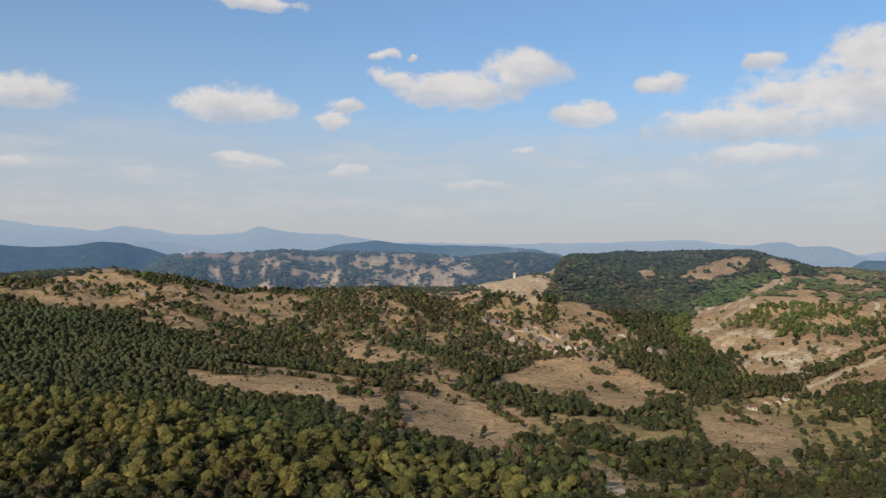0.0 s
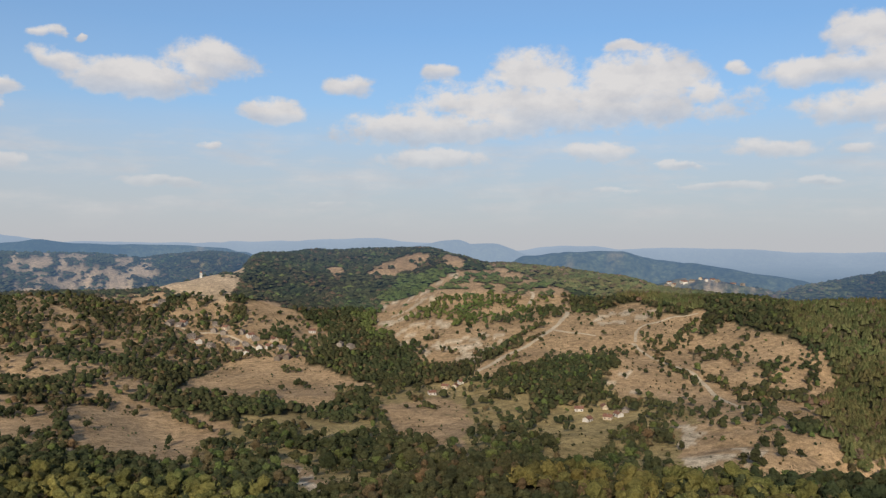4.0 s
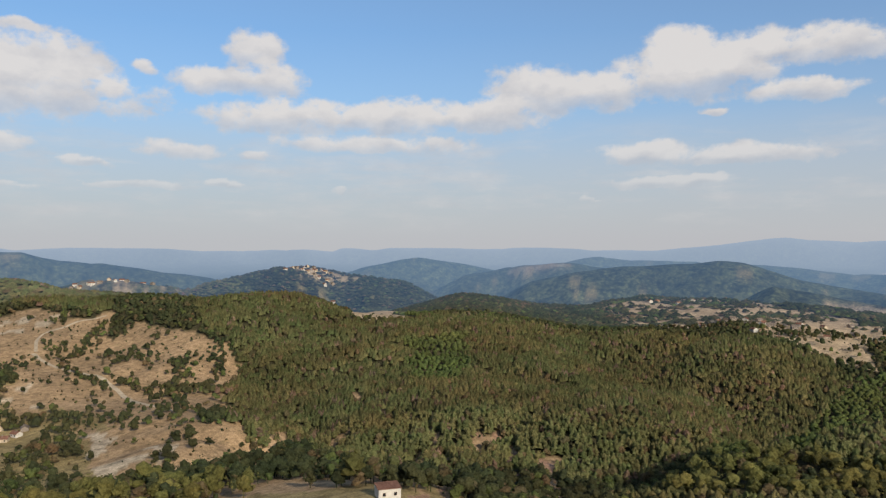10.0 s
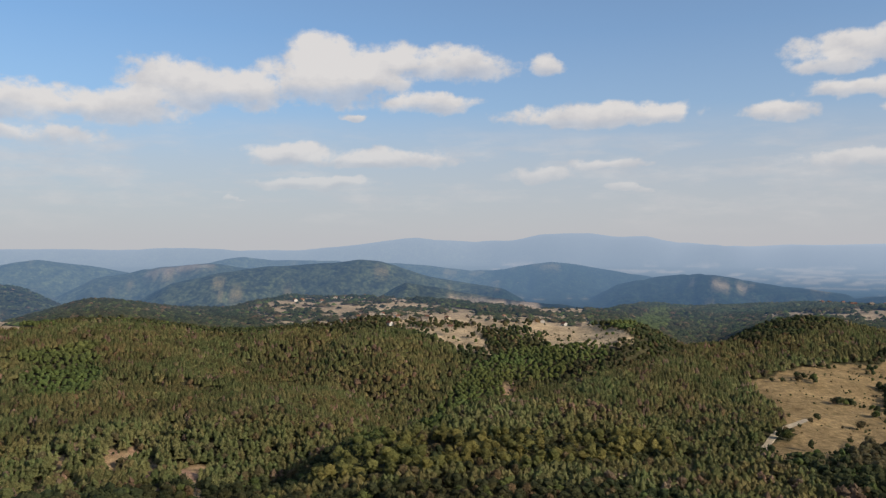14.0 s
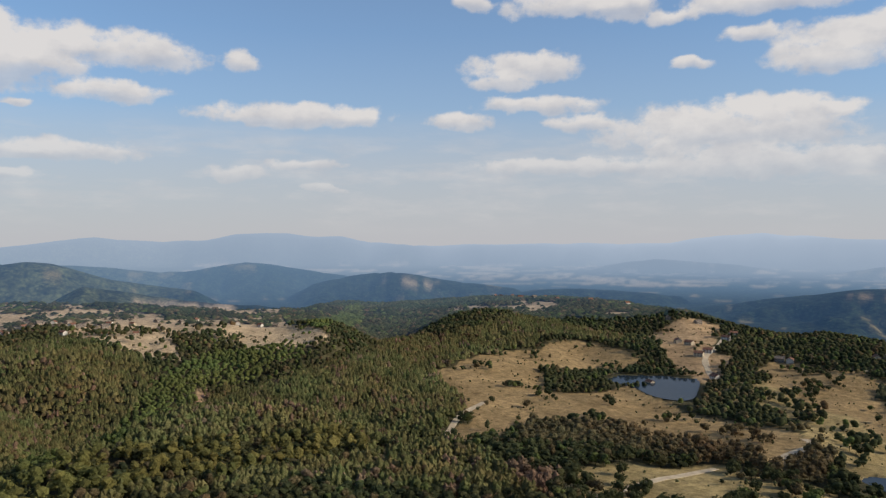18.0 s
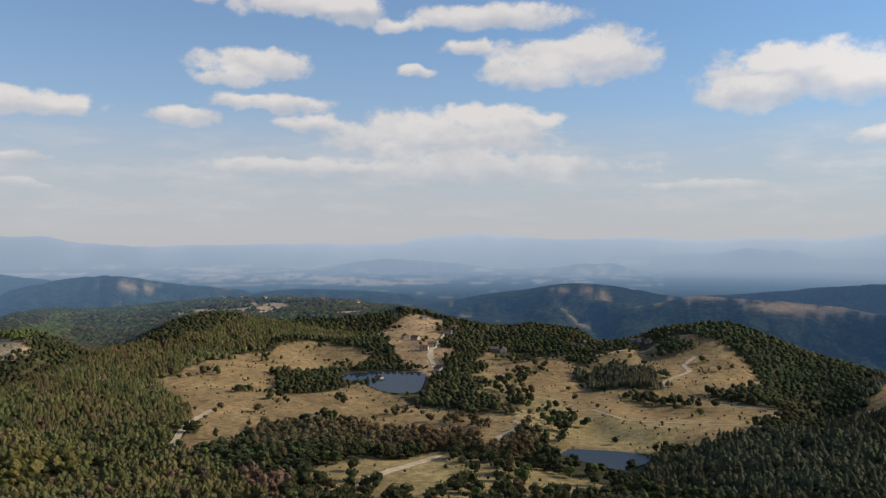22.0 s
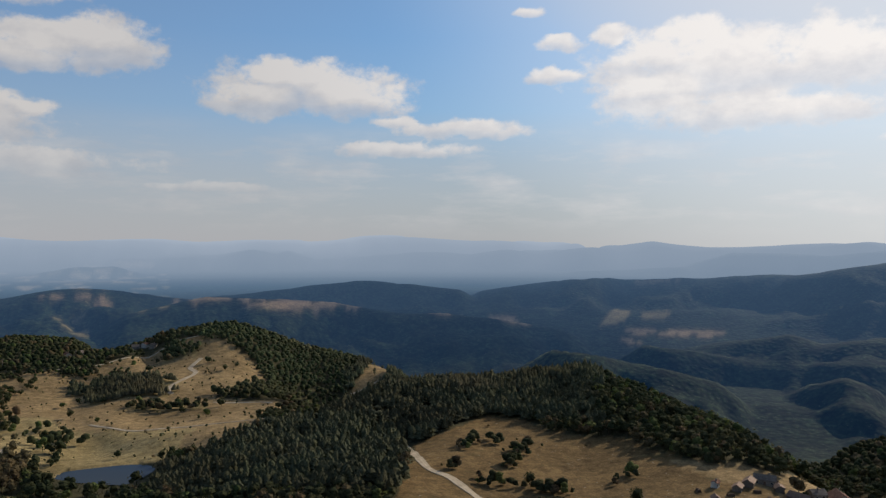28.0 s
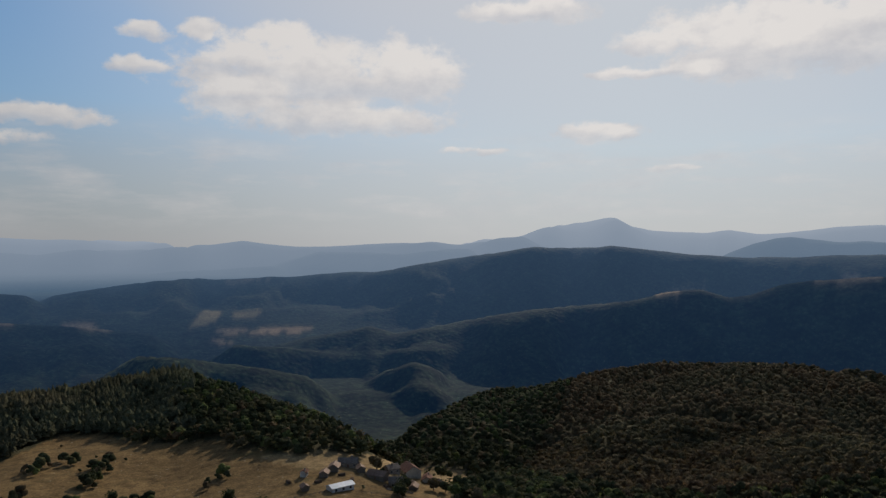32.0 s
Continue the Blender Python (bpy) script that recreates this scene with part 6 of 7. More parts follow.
def scatter(rng, r0, r1, step):
    n = int(2 * r1 / step)
    gx, gy = np.meshgrid((np.arange(n) - n / 2) * step, (np.arange(n) - n / 2) * step)
    gx = gx.ravel() + rng.uniform(-0.48, 0.48, n * n) * step
    gy = gy.ravel() + rng.uniform(-0.48, 0.48, n * n) * step
    az, r = polar(gx, gy)
    k = (r >= r0) & (r < r1) & ((az < 238) | (az > 322))
    gx, gy = gx[k], gy[k]
    cover = look_up(NET_COVER, gx, gy)
    w = 0.5 * wave(gx, gy, 62, 74) + 0.5 * wave(gx, gy, 27, 71) + 0.4 * wave(gx, gy, 12, 72)
    rank = np.clip(0.5 + 0.62 * w, 0, 1)
    k = np.where(cover >= 0.95, rng.uniform(0, 1, len(gx)) < 0.95, np.where(rank < cover * 0.9 + 0.07, rng.uniform(0, 1, len(gx)) < 0.8, rng.uniform(0, 1, len(gx)) < cover * 0.16))
    seen = look_up(_seen, gx, gy)
    k &= seen | (rng.uniform(0, 1, len(gx)) < 0.04)
    gx, gy, cover = gx[k], gy[k], cover[k]
    clear = np.ones(len(gx), bool)
    for line in ROAD_LINES:
        near = np.hypot(gx - line[len(line) // 2, 0], gy - line[len(line) // 2, 1]) < 260
        if near.any():
            clear[near] &= np.min(np.hypot(gx[near, None] - line[None, :, 0], gy[near, None] - line[None, :, 1]), 1) > 5.0
    for _, shore in WATERS.values():
        near = np.hypot(gx - shore[0][0], gy - shore[0][1]) < 300
        clear[near] &= shore_distance(gx[near], gy[near], shore) > 9.0
        reeds = rng.uniform(0, 1, near.sum()) < 0.15  # low banks towards the drone's rise
        for s in (15, 32, 50):
            k = 1 + s / np.hypot(gx[near], gy[near])
            clear[near] &= reeds | ~inside(gx[near] * k, gy[near] * k, shore)
    clear &= ~near_house(gx, gy)
    turn, far = polar(gx, gy)
    clear &= ~((far > 1350) & (turn > 140) & (turn < 300)) & ((far < 2100) | (turn < 12) | (turn > 330) | ((turn > 45) & (turn < 70)))  # elsewhere the woods are one canopy
    return gx[clear], gy[clear], cover[clear]


def grow(name, label, x, y, kind, size, detail, rng, mat, haze_mix=False):
    """One joined stand of trees."""
    if not len(x):
        return
    z = height(x, y)
    turn = rng.uniform(0, 2 * np.pi, len(x))
    tall = size * rng.uniform(0.8, 1.15, len(x))
    wide = size * rng.uniform(0.9, 1.25, len(x))
    lean = rng.uniform(-0.05, 0.05, (len(x), 2))
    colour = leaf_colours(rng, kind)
    form = rng.integers(0, 7, len(x))
    conif = (((kind == PINE) | (kind == SPRUCE)) & (rng.uniform(0, 1, len(x)) < (0.92, 0.92, 0.92, 0.0)[detail])) | ((kind == DEAD) & (rng.uniform(0, 1, len(x)) < 0.8) & (detail < 3))
    V, F, C, A, base = [], [], [], [], 0
    for c in (0, 1):
        for m in range(7):
            k = np.where((conif == bool(c)) & (form == m))[0]
            if not len(k):
                continue
            tv, tf = FORMS[c, detail][m]
            co, si = np.cos(turn[k])[:, None], np.sin(turn[k])[:, None]
            px, py, pz = (tv[None, :, q] for q in range(3))
            vx, vy, vz = (px * co - py * si) * wide[k, None], (px * si + py * co) * wide[k, None], pz * tall[k, None]
            v = np.stack([vx + x[k, None] + lean[k, :1] * vz, vy + y[k, None] + lean[k, 1:] * vz, vz + z[k, None]], -1)
            V.append(v.reshape(-1, 3))
            F.append((tf[None] + (np.arange(len(k)) * len(tv))[:, None, None] + base).reshape(-1, 3))
            C.append(np.repeat(colour[k], len(tv), 0))
            if haze_mix:
                A.append(np.repeat(look_up(NET_HAZE, x[k], y[k]), len(tv)))
            base += len(k) * len(tv)
    me = tri_mesh(name, np.concatenate(V), np.concatenate(F), mat, np.concatenate(C), haze_mix=np.concatenate(A) if haze_mix else None, smooth=detail > 0)
    return tagged(new(name, me), label, "woods", kind="stuff")


HEDGE_LINES = []


def hedge(line):
    HEDGE_LINES.append(line)


hedge([(753, -450), (745, -487), (729, -500)])
hedge([(663, -419), (655, -456), (670, -537)])
hedge([(775, -384), (748, -391)])
hedge([(677, -366), (664, -400)])
hedge([(838, -489), (833, -502)])
hedge([(830, -426), (823, -449)])
hedge([(510, -503), (446, -470)])
hedge([(605, -710), (541, -744), (466, -741)])
hedge([(657, -727), (575, -726)])
hedge([(560, -612), (535, -619)])
hedge([(72, -450), (53, -486)])
hedge([(40, -425), (36, -474)])
hedge([(54, -398), (28, -393), (-3, -389)])
hedge([(-17, -406), (-27, -420)])
hedge([(-55, -457), (-76, -423)])
hedge([(75, -413), (66, -409)])
hedge([(-224, 761), (-168, 747), (-122, 739)])
hedge([(-116, 734), (-44, 727), (-1, 765)])
hedge([(-265, 712), (-270, 755)])
hedge([(-50, 723), (-35, 570)])
hedge([(37, 730), (65, 638)])
hedge([(278, 737), (274, 673)])
hedge([(428, 834), (468, 847)])
hedge([(420, 890), (463, 888), (540, 924)])
hedge([(488, 920), (578, 974)])
hedge([(609, 767), (586, 706), (568, 635)])
hedge([(597, 667), (576, 589)])
hedge([(637, 779), (778, 883)])
hedge([(609, 596), (529, 502)])

SOLITARY = []
for _zone, (_r0, _r1, _step, _size, _detail) in enumerate(((296, 620, 6.5, 0.9, 0), (620, 1000, 6.3, 0.82, 2), (1000, 1350, 7.8, 0.95, 2), (1350, 2520, 9.0, 1.1, 3))):
    _rng = np.random.default_rng(100 + _zone)
    _tx, _ty, _cov = scatter(_rng, _r0, _r1, _step)
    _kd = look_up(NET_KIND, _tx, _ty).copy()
    _u = _rng.uniform(0, 1, len(_tx))
    _kd[(_kd == PINE) & (_u < 0.045)] = DEAD
    _kd[(_kd == PINE) & (_u > 0.90)] = OAK
    _kd[(_kd == OAK) & (_u < 0.10)] = FRESH
    _kd[(_kd == OAK) & (_u > 0.9)] = RUST
    _kd[(_kd == SHADED_WOOD) & (_u < 0.06)] = OAK
    _kd[(_kd == GOLDEN) & (_u < 0.3)] = OAK
    _kd[(_kd == GOLDEN) & (_u > 0.9)] = RUST
    _sz = _size * np.where(_cov < 0.75, np.where(_cov < 0.3, _rng.uniform(0.4, 1.15, len(_tx)), _rng.uniform(0.6, 1.45, len(_tx))), _rng.uniform(0.92, 1.28, len(_tx)))
    if _zone < 2:
        _lone = (_cov < 0.3) & (_sz > 0.55 * _size) & (np.hypot(_tx, _ty) < 900)
        _pick = np.where(_lone)[0]
        _pick = _pick[np.argsort(np.hypot(_tx[_pick], _ty[_pick]))][:150]
        for _k in _pick:
            SOLITARY.append((float(_tx[_k]), float(_ty[_k]), int(_kd[_k]), float(_sz[_k])))
        _rest = np.ones(len(_tx), bool)
        _rest[_pick] = False
        _tx, _ty, _kd, _sz = _tx[_rest], _ty[_rest], _kd[_rest], _sz[_rest]
    if _zone == 0:  # the oaks on the foreground rise are old and broad
        _old = _kd == GOLDEN
        _sz = np.where(_old, _sz * 1.4, _sz)
        _keep = ~_old | (_rng.uniform(0, 1, len(_kd)) < 0.55)
        _tx, _ty, _kd, _sz = _tx[_keep], _ty[_keep], _kd[_keep], _sz[_keep]
    _con = (_kd == PINE) | (_kd == DEAD) | (_kd == SPRUCE)
    # the farthest stands use the foliage with painted haze
    _far_zone = _zone >= 3
    for _is, _nm, _lb in ((True, "pine_forest", "dense dark green pine forest with a few browned trees"), (False, "broadleaf_wood", "olive and rust broadleaf oak wood on the hills")):
        _s = _con == _is
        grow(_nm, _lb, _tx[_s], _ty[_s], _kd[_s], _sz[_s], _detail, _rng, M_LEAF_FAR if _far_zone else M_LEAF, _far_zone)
# low scrub dotted over the open ground
_rng = np.random.default_rng(55)
_bx, _by = _rng.uniform(-1300, 1300, 60000), _rng.uniform(-1300, 1300, 60000)
_baz, _br = polar(_bx, _by)
_bs = look_up(NET_SOIL, _bx, _by)
_bok = (_br > 300) & (_br < 1300) & (_bs > 0) & ((_baz < 238) | (_baz > 322)) & (wave(_bx, _by, 26, 73) + 0.6 * _rng.uniform(-1, 1, 60000) > 0.12) & look_up(_seen, _bx, _by)
_bok &= (_bs != 6) | (_rng.uniform(0, 1, 60000) < 0.12)
for _level, _shore in WATERS.values():
    _near = np.hypot(_bx - _shore[0][0], _by - _shore[0][1]) < 300
    _bok[_near] &= shore_distance(_bx[_near], _by[_near], _shore) > 3
for _line in ROAD_LINES:
    _near = np.where(_bok & (np.hypot(_bx - _line[len(_line) // 2, 0], _by - _line[len(_line) // 2, 1]) < 260))[0]
    if len(_near):
        _bok[_near] &= np.min(np.hypot(_bx[_near, None] - _line[None, :, 0], _by[_near, None] - _line[None, :, 1]), 1) > 4
_bok &= ~near_house(_bx, _by)
_bx, _by = _bx[_bok], _by[_bok]
grow("scrub", "small dark juniper and thorn bushes in dry grass", _bx, _by, _rng.choice([OAK, OAK, SHADED_WOOD, RUST], len(_bx)), _rng.uniform(0.14, 0.36, len(_bx)), 2, _rng, M_LEAF)
# hedges and scrub along the field edges
_rng = np.random.default_rng(77)
_hx, _hy = [], []
for _line in HEDGE_LINES:
    for _p, _q in zip(_line, _line[1:]):
        _len = math.dist(_p, _q)
        for _k in range(max(3, int(_len / 2.6))):
            _t = _rng.uniform()
            _hx.append(_p[0] + (_q[0] - _p[0]) * _t + _rng.normal() * 3.0)
            _hy.append(_p[1] + (_q[1] - _p[1]) * _t + _rng.normal() * 3.0)
_hx, _hy = np.array(_hx), np.array(_hy)
grow("hedgerow", "dark scrubby hedgerows between dry fields", _hx, _hy, _rng.choice([OAK, OAK, OAK, FRESH, RUST], len(_hx)), _rng.uniform(0.4, 0.9, len(_hx)), 1, _rng, M_LEAF)


# ---- single trees in the fields: trunk and crown, on shared meshes ----
def part(name, data, parent, label=""):
    ob = new(name, data)
    ob.parent = parent
    if label:
        ob["label"] = label
    return ob


def tree_meshes(kind, seed):
    rng = np.random.default_rng(seed)
    colour = np.array(LEAVES[kind][0]) * 0.55 + np.array(LEAVES[kind][1]) * 0.45
    if kind in (PINE, SPRUCE):
        v, f = join_parts(spire(rng, 6, 9, 10.5, 2.5) + [sprigs(rng, 60, 0.5, np.array((0, 0, 5.6)), np.array((2.2, 2.2, 4.0)))])
    else:
        blobs = []
        for _ in range(6):
            a, b = ico(2)
            a = a * (1 + rng.uniform(-0.22, 0.2, (len(a), 1)))
            blobs.append((a * rng.uniform(1.5, 2.3) + np.array((rng.uniform(-2, 2), rng.uniform(-2, 2), rng.uniform(3.2, 6.6))), b))
        v, f = join_parts(blobs + [sprigs(rng, 90, 0.55, np.array((0, 0, 4.9)), np.array((3.7, 3.6, 3.3)))])
    crown = tri_mesh("crown", v, f, M_LEAF, np.tile(colour, (len(v), 1)) * rng.uniform(0.8, 1.2, (len(v), 1)))
    limbs = [stem(4.2, 0.30, 6)]
    for k in range(3):
        a, b = stem(2.6, 0.14, 4)
        tilt = Matrix.Rotation(rng.uniform(0, 6.28), 3, "Z") @ Matrix.Rotation(0.7, 3, "X")
        limbs.append((a @ np.array(tilt).T + np.array((0, 0, 2.2)), b))
    v, f = join_parts(limbs)
    return tri_mesh("trunk", v, f, M_BARK), crown


_stock = {k: [tree_meshes(k, 200 + 10 * k + s) for s in range(3)] for k in range(8)}
_words = {OAK: "rounded olive-green field oak standing in dry grass", PINE: "dark green young pine standing in dry grass", RUST: "rust-brown field oak standing in dry grass",
          FRESH: "fresh green broadleaf tree in dry grass", GOLDEN: "yellowing field oak standing in dry grass", SPRUCE: "dark green young pine standing in dry grass", SHADED_WOOD: "dark green broadleaf tree in dry grass", DEAD: "withered brown tree standing in dry grass"}
_rng = np.random.default_rng(9)
for _k, (_px, _py, _kd, _sz) in enumerate(SOLITARY):
    _tree = tagged(new("pine_tree" if _kd in (PINE, SPRUCE) else "oak_tree"), _words[_kd], "tree", "trees scattered over the fields")
    _tree.location = (_px, _py, float(height(_px, _py)))
    _tree.rotation_euler = (0, 0, float(_rng.uniform(0, 6.28)))
    _tree.scale = (_sz, _sz, _sz * float(_rng.uniform(0.85, 1.1)))
    _a, _b = _stock[_kd][_k % 3]
    part("trunk", _a, _tree)
    part("crown", _b, _tree)


# ---- houses ----
def box(bm, x0, x1, y0, y1, z0, z1):
    v = [bm.verts.new(p) for p in ((x0, y0, z0), (x1, y0, z0), (x1, y1, z0), (x0, y1, z0), (x0, y0, z1), (x1, y0, z1), (x1, y1, z1), (x0, y1, z1))]
    for f in ((3, 2, 1, 0), (4, 5, 6, 7), (0, 1, 5, 4), (1, 2, 6, 5), (2, 3, 7, 6), (3, 0, 4, 7)):
        bm.faces.new([v[i] for i in f])


def mesh_of(name, bm, mat):
    me = bpy.data.meshes.new(name)
    bm.to_mesh(me)
    bm.free()
    me.materials.append(mat)
    return me


LOOKS = {
    "white": (M_WHITE, M_TILE, "white limewashed village house with a clay-tile roof", "house"),
    "red": (M_CREAM, M_TILE, "cream village house with a red clay-tile roof", "house"),
    "stone": (M_STONE, M_SLAB, "old field-stone house with a grey-brown slab roof", "house"),
    "shed": (M_PLANK, M_RUSTY, "weathered plank shed with a rusty sheet roof", "shed"),
    "barn": (M_WHITE, M_SHEET, "long farm barn with a pale metal sheet roof", "barn"),
    "ruin": (M_WHITE, M_SLAB, "small white stone hut with low slab roof on the knoll", "hut"),
}


def place_house(look_name, x, y, length, width, eave, turn):
    wall_mat, roof_mat, words, category = LOOKS[look_name]
    rng = random.Random(int(x * 7 + y * 13))
    a, b = length / 2, width / 2
    co, si = math.cos(radians(turn)), math.sin(radians(turn))
    zs = [float(height(x + u * co - v * si, y + u * si + v * co)) for u in (-a, 0, a) for v in (-b, 0, b)]
    low, top = min(zs), max(zs)
    home = tagged(new({"house": "village_house", "shed": "shed", "barn": "barn", "hut": "hut"}[category]), words, category, "houses of the hamlets" if category == "house" else "")
    home.matrix_world = pose(x, y, low + 0.35 * (top - low), 0, 0, turn)
    drop = -0.35 * (top - low) - 0.6
    rise = width * (0.30 if look_name != "barn" else 0.18)
    bm = bmesh.new()
    if look_name == "ruin":
        t = 0.55
        for args in ((-a, a, -b, -b + t, drop, eave), (-a, a, b - t, b, drop, eave - 0.3), (-a, -a + t, -b + t, b - t, drop, eave - 0.2), (a - t, a, -b + t, b - t, drop, eave)):
            box(bm, *args)
        part("wall", mesh_of("wall", bm, wall_mat), home)
        bm = bmesh.new()
        box(bm, -a + t, a - t, -b + t, b - t, eave - 1.4, eave - 1.2)
        part("ceiling_slab", mesh_of("ceiling_slab", bm, M_CREAM), home, "pale concrete slab inside the walls")
        bm = bmesh.new()
        box(bm, -a - 0.25, a + 0.25, -b - 0.3, b + 0.3, 0, 0.22)
        for v in bm.verts:  # one slope, falling to the back
            v.co.z += eave + 0.12 - 0.09 * v.co.y * 0.9
        part("roof", mesh_of("roof", bm, M_TILE), home, "low brown slab roof of one slope")
    else:
        box(bm, -a, a, -b, b, drop, eave)
        g = [bm.verts.new(p) for p in ((-a, -b, eave), (-a, b, eave), (-a, 0, eave + rise), (a, -b, eave), (a, b, eave), (a, 0, eave + rise))]
        bm.faces.new((g[2], g[1], g[0]))
        bm.faces.new((g[3], g[4], g[5]))
        part("wall", mesh_of("wall", bm, wall_mat), home)
        bm = bmesh.new()
        o, th = 0.5, 0.2
        rb, k = b + o, rise / b
        prof = [(-rb, eave - k * o), (0, eave + rise), (rb, eave - k * o), (rb, eave - k * o + th), (0, eave + rise + th + 0.06), (-rb, eave - k * o + th)]
        ends = [[bm.verts.new((sx, py, pz + 0.01)) for py, pz in prof] for sx in (-a - o, a + o)]
        for i in range(6):
            bm.faces.new((ends[0][i], ends[0][(i + 1) % 6], ends[1][(i + 1) % 6], ends[1][i]))
        for q, e in ((1, ends[1]), (-1, ends[0])):
            for quad in ((0, 1, 4, 5), (1, 2, 3, 4)):
                bm.faces.new([e[i] for i in (quad if q > 0 else quad[::-1])])
        bmesh.ops.recalc_face_normals(bm, faces=bm.faces)
        part("roof", mesh_of("roof", bm, roof_mat), home)
        if category == "house":
            bm = bmesh.new()
            cx = rng.uniform(-0.5, 0.5) * a
            box(bm, cx - 0.35, cx + 0.35, 0.4, 1.0, eave + rise * 0.5, eave + rise + 1.1)
            part("chimney", mesh_of("chimney", bm, M_STONE), home)
    # openings on both long sides
    storeys = 2 if eave > 4.2 and category == "house" else 1
    count = max(2, int(length / 3.2)) if category != "shed" else 1
    for side in (-1, 1):
        for s in range(storeys):
            zc = eave * (0.5 if storeys == 1 else (0.27, 0.74)[s])
            for i in range(count):
                cx = -a + length * (i + 0.5) / count
                if side == -1 and s == 0 and i == count // 2:
                    bm = bmesh.new()
                    box(bm, cx - 0.55, cx + 0.55, -b - 0.05, -b + 0.1, 0.0, 2.05)
                    part("door", mesh_of("door", bm, M_WOODEN), home)
                    continue
                bm = bmesh.new()
                y0, y1 = sorted((side * b - side * 0.1, side * b + side * 0.03))
                box(bm, cx - 0.6, cx + 0.6, y0, y1, zc - 0.65, zc + 0.65)
                win = part("window", mesh_of("window", bm, M_WHITE if wall_mat is M_STONE else M_WOODEN), home)
                bm = bmesh.new()
                y0, y1 = sorted((side * b, side * b + side * 0.05))
                box(bm, cx - 0.48, cx + 0.48, y0, y1, zc - 0.53, zc + 0.53)
                part("pane", mesh_of("pane", bm, M_PANE), win)


place_house("stone", 63, 1326, 10, 8, 4.5, 15)
place_house("stone", 70, 1207, 10, 8, 4.5, 42)
place_house("stone", 81, 1189, 10, 8, 4.5, 144)
place_house("white", 101, 1119, 10, 8, 4.5, 104)
place_house("stone", 93, 1137, 10, 8, 4.5, 16)
place_house("stone", 127, 1165, 10, 8, 4.5, 77)
place_house("stone", 139, 1155, 10, 8, 4.5, 86)
place_house("stone", 139, 1121, 10, 8, 4.5, 28)
place_house("stone", 149, 1108, 10, 8, 4.5, 132)
place_house("red", 149, 1078, 10, 8, 4.5, 20)
place_house("white", 158, 1056, 10, 8, 4.5, 70)
place_house("stone", 163, 1098, 10, 8, 4.5, 93)
place_house("white", 178, 1074, 10, 8, 4.5, 77)
place_house("stone", 180, 1118, 10, 8, 4.5, 105)
place_house("stone", 116, 1101, 10, 8, 4.5, 132)
place_house("white", 274, 1166, 10, 8, 4.5, 172)
place_house("stone", 288, 1053, 10, 8, 4.5, 51)
place_house("stone", 299, 1038, 10, 8, 4.5, 116)
place_house("red", 342, 799, 8, 6, 3.2, 125)
place_house("red", 351, 793, 8, 6, 3.2, 52)
place_house("white", 363, 801, 8, 6, 3.2, 0)
place_house("white", 306, 752, 8, 6, 3.2, 175)
place_house("shed", 191, 1003, 10, 8, 4.5, 53)
place_house("shed", 203, 1004, 10, 8, 4.5, 56)
place_house("stone", -433, 1107, 10, 8, 4.5, 160)
place_house("stone", -534, 1122, 10, 8, 4.5, 105)
place_house("stone", 65, 1195, 10, 8, 4.5, 84)
place_house("white", 88, 1200, 10, 8, 4.5, 139)
place_house("stone", 133, 1193, 10, 8, 4.5, 5)
place_house("red", 146, 1177, 10, 8, 4.5, 127)
place_house("stone", 165, 1151, 10, 8, 4.5, 67)
place_house("white", 175, 1133, 10, 8, 4.5, 16)
place_house("white", 191, 1069, 10, 8, 4.5, 118)
place_house("stone", 205, 1048, 10, 8, 4.5, 167)
place_house("stone", 54, 1303, 10, 8, 4.5, 37)
place_house("red", 203, 1097, 10, 8, 4.5, 113)
place_house("white", -249, 2057, 12, 9, 5, 53)
place_house("white", -223, 2039, 12, 9, 5, 133)
place_house("red", -202, 2057, 12, 9, 5, 129)
place_house("white", -177, 2029, 12, 9, 5, 39)
place_house("white", -152, 2021, 12, 9, 5, 149)
place_house("white", 1444, 1792, 12, 9, 5, 118)
place_house("white", 1481, 1799, 12, 9, 5, 122)
place_house("stone", 1527, 1790, 12, 9, 5, 147)
place_house("white", 1570, 1791, 12, 9, 5, 77)
place_house("white", 1641, 1791, 12, 9, 5, 136)
place_house("stone", 1679, 1779, 12, 9, 5, 158)
place_house("white", 1717, 1751, 12, 9, 5, 18)
place_house("white", 404, 620, 8, 6, 3.0, 152)
place_house("red", 430, 615, 8, 6, 3.0, 70)
place_house("white", 423, 583, 8, 6, 3.0, 86)
place_house("white", 390, 584, 8, 6, 3.0, 26)
place_house("red", 410, 581, 8, 6, 3.0, 125)
place_house("stone", 438, 593, 8, 6, 3.0, 52)
place_house("white", 1841, 1315, 12, 9, 5, 156)
place_house("white", 1872, 1309, 12, 9, 5, 49)
place_house("red", 1860, 1269, 12, 9, 5, 101)
place_house("white", 1838, 1223, 12, 9, 5, 71)
place_house("white", 1825, 1185, 12, 9, 5, 110)
place_house("stone", 1820, 1153, 12, 9, 5, 35)
place_house("white", 1751, 296, 10, 8, 4.5, 32)
place_house("red", 1758, 282, 10, 8, 4.5, 134)
place_house("white", 1339, 48, 10, 8, 4.5, 135)
place_house("stone", 1323, 36, 10, 8, 4.5, 102)
place_house("white", 1409, 78, 10, 8, 4.5, 165)
place_house("white", 1250, 57, 10, 8, 4.5, 37)
place_house("white", 1191, 22, 10, 8, 4.5, 153)
place_house("white", 1357, -249, 10, 8, 4.5, 30)
place_house("white", 1367, -212, 10, 8, 4.5, 173)
place_house("stone", 1421, 100, 10, 8, 4.5, 112)
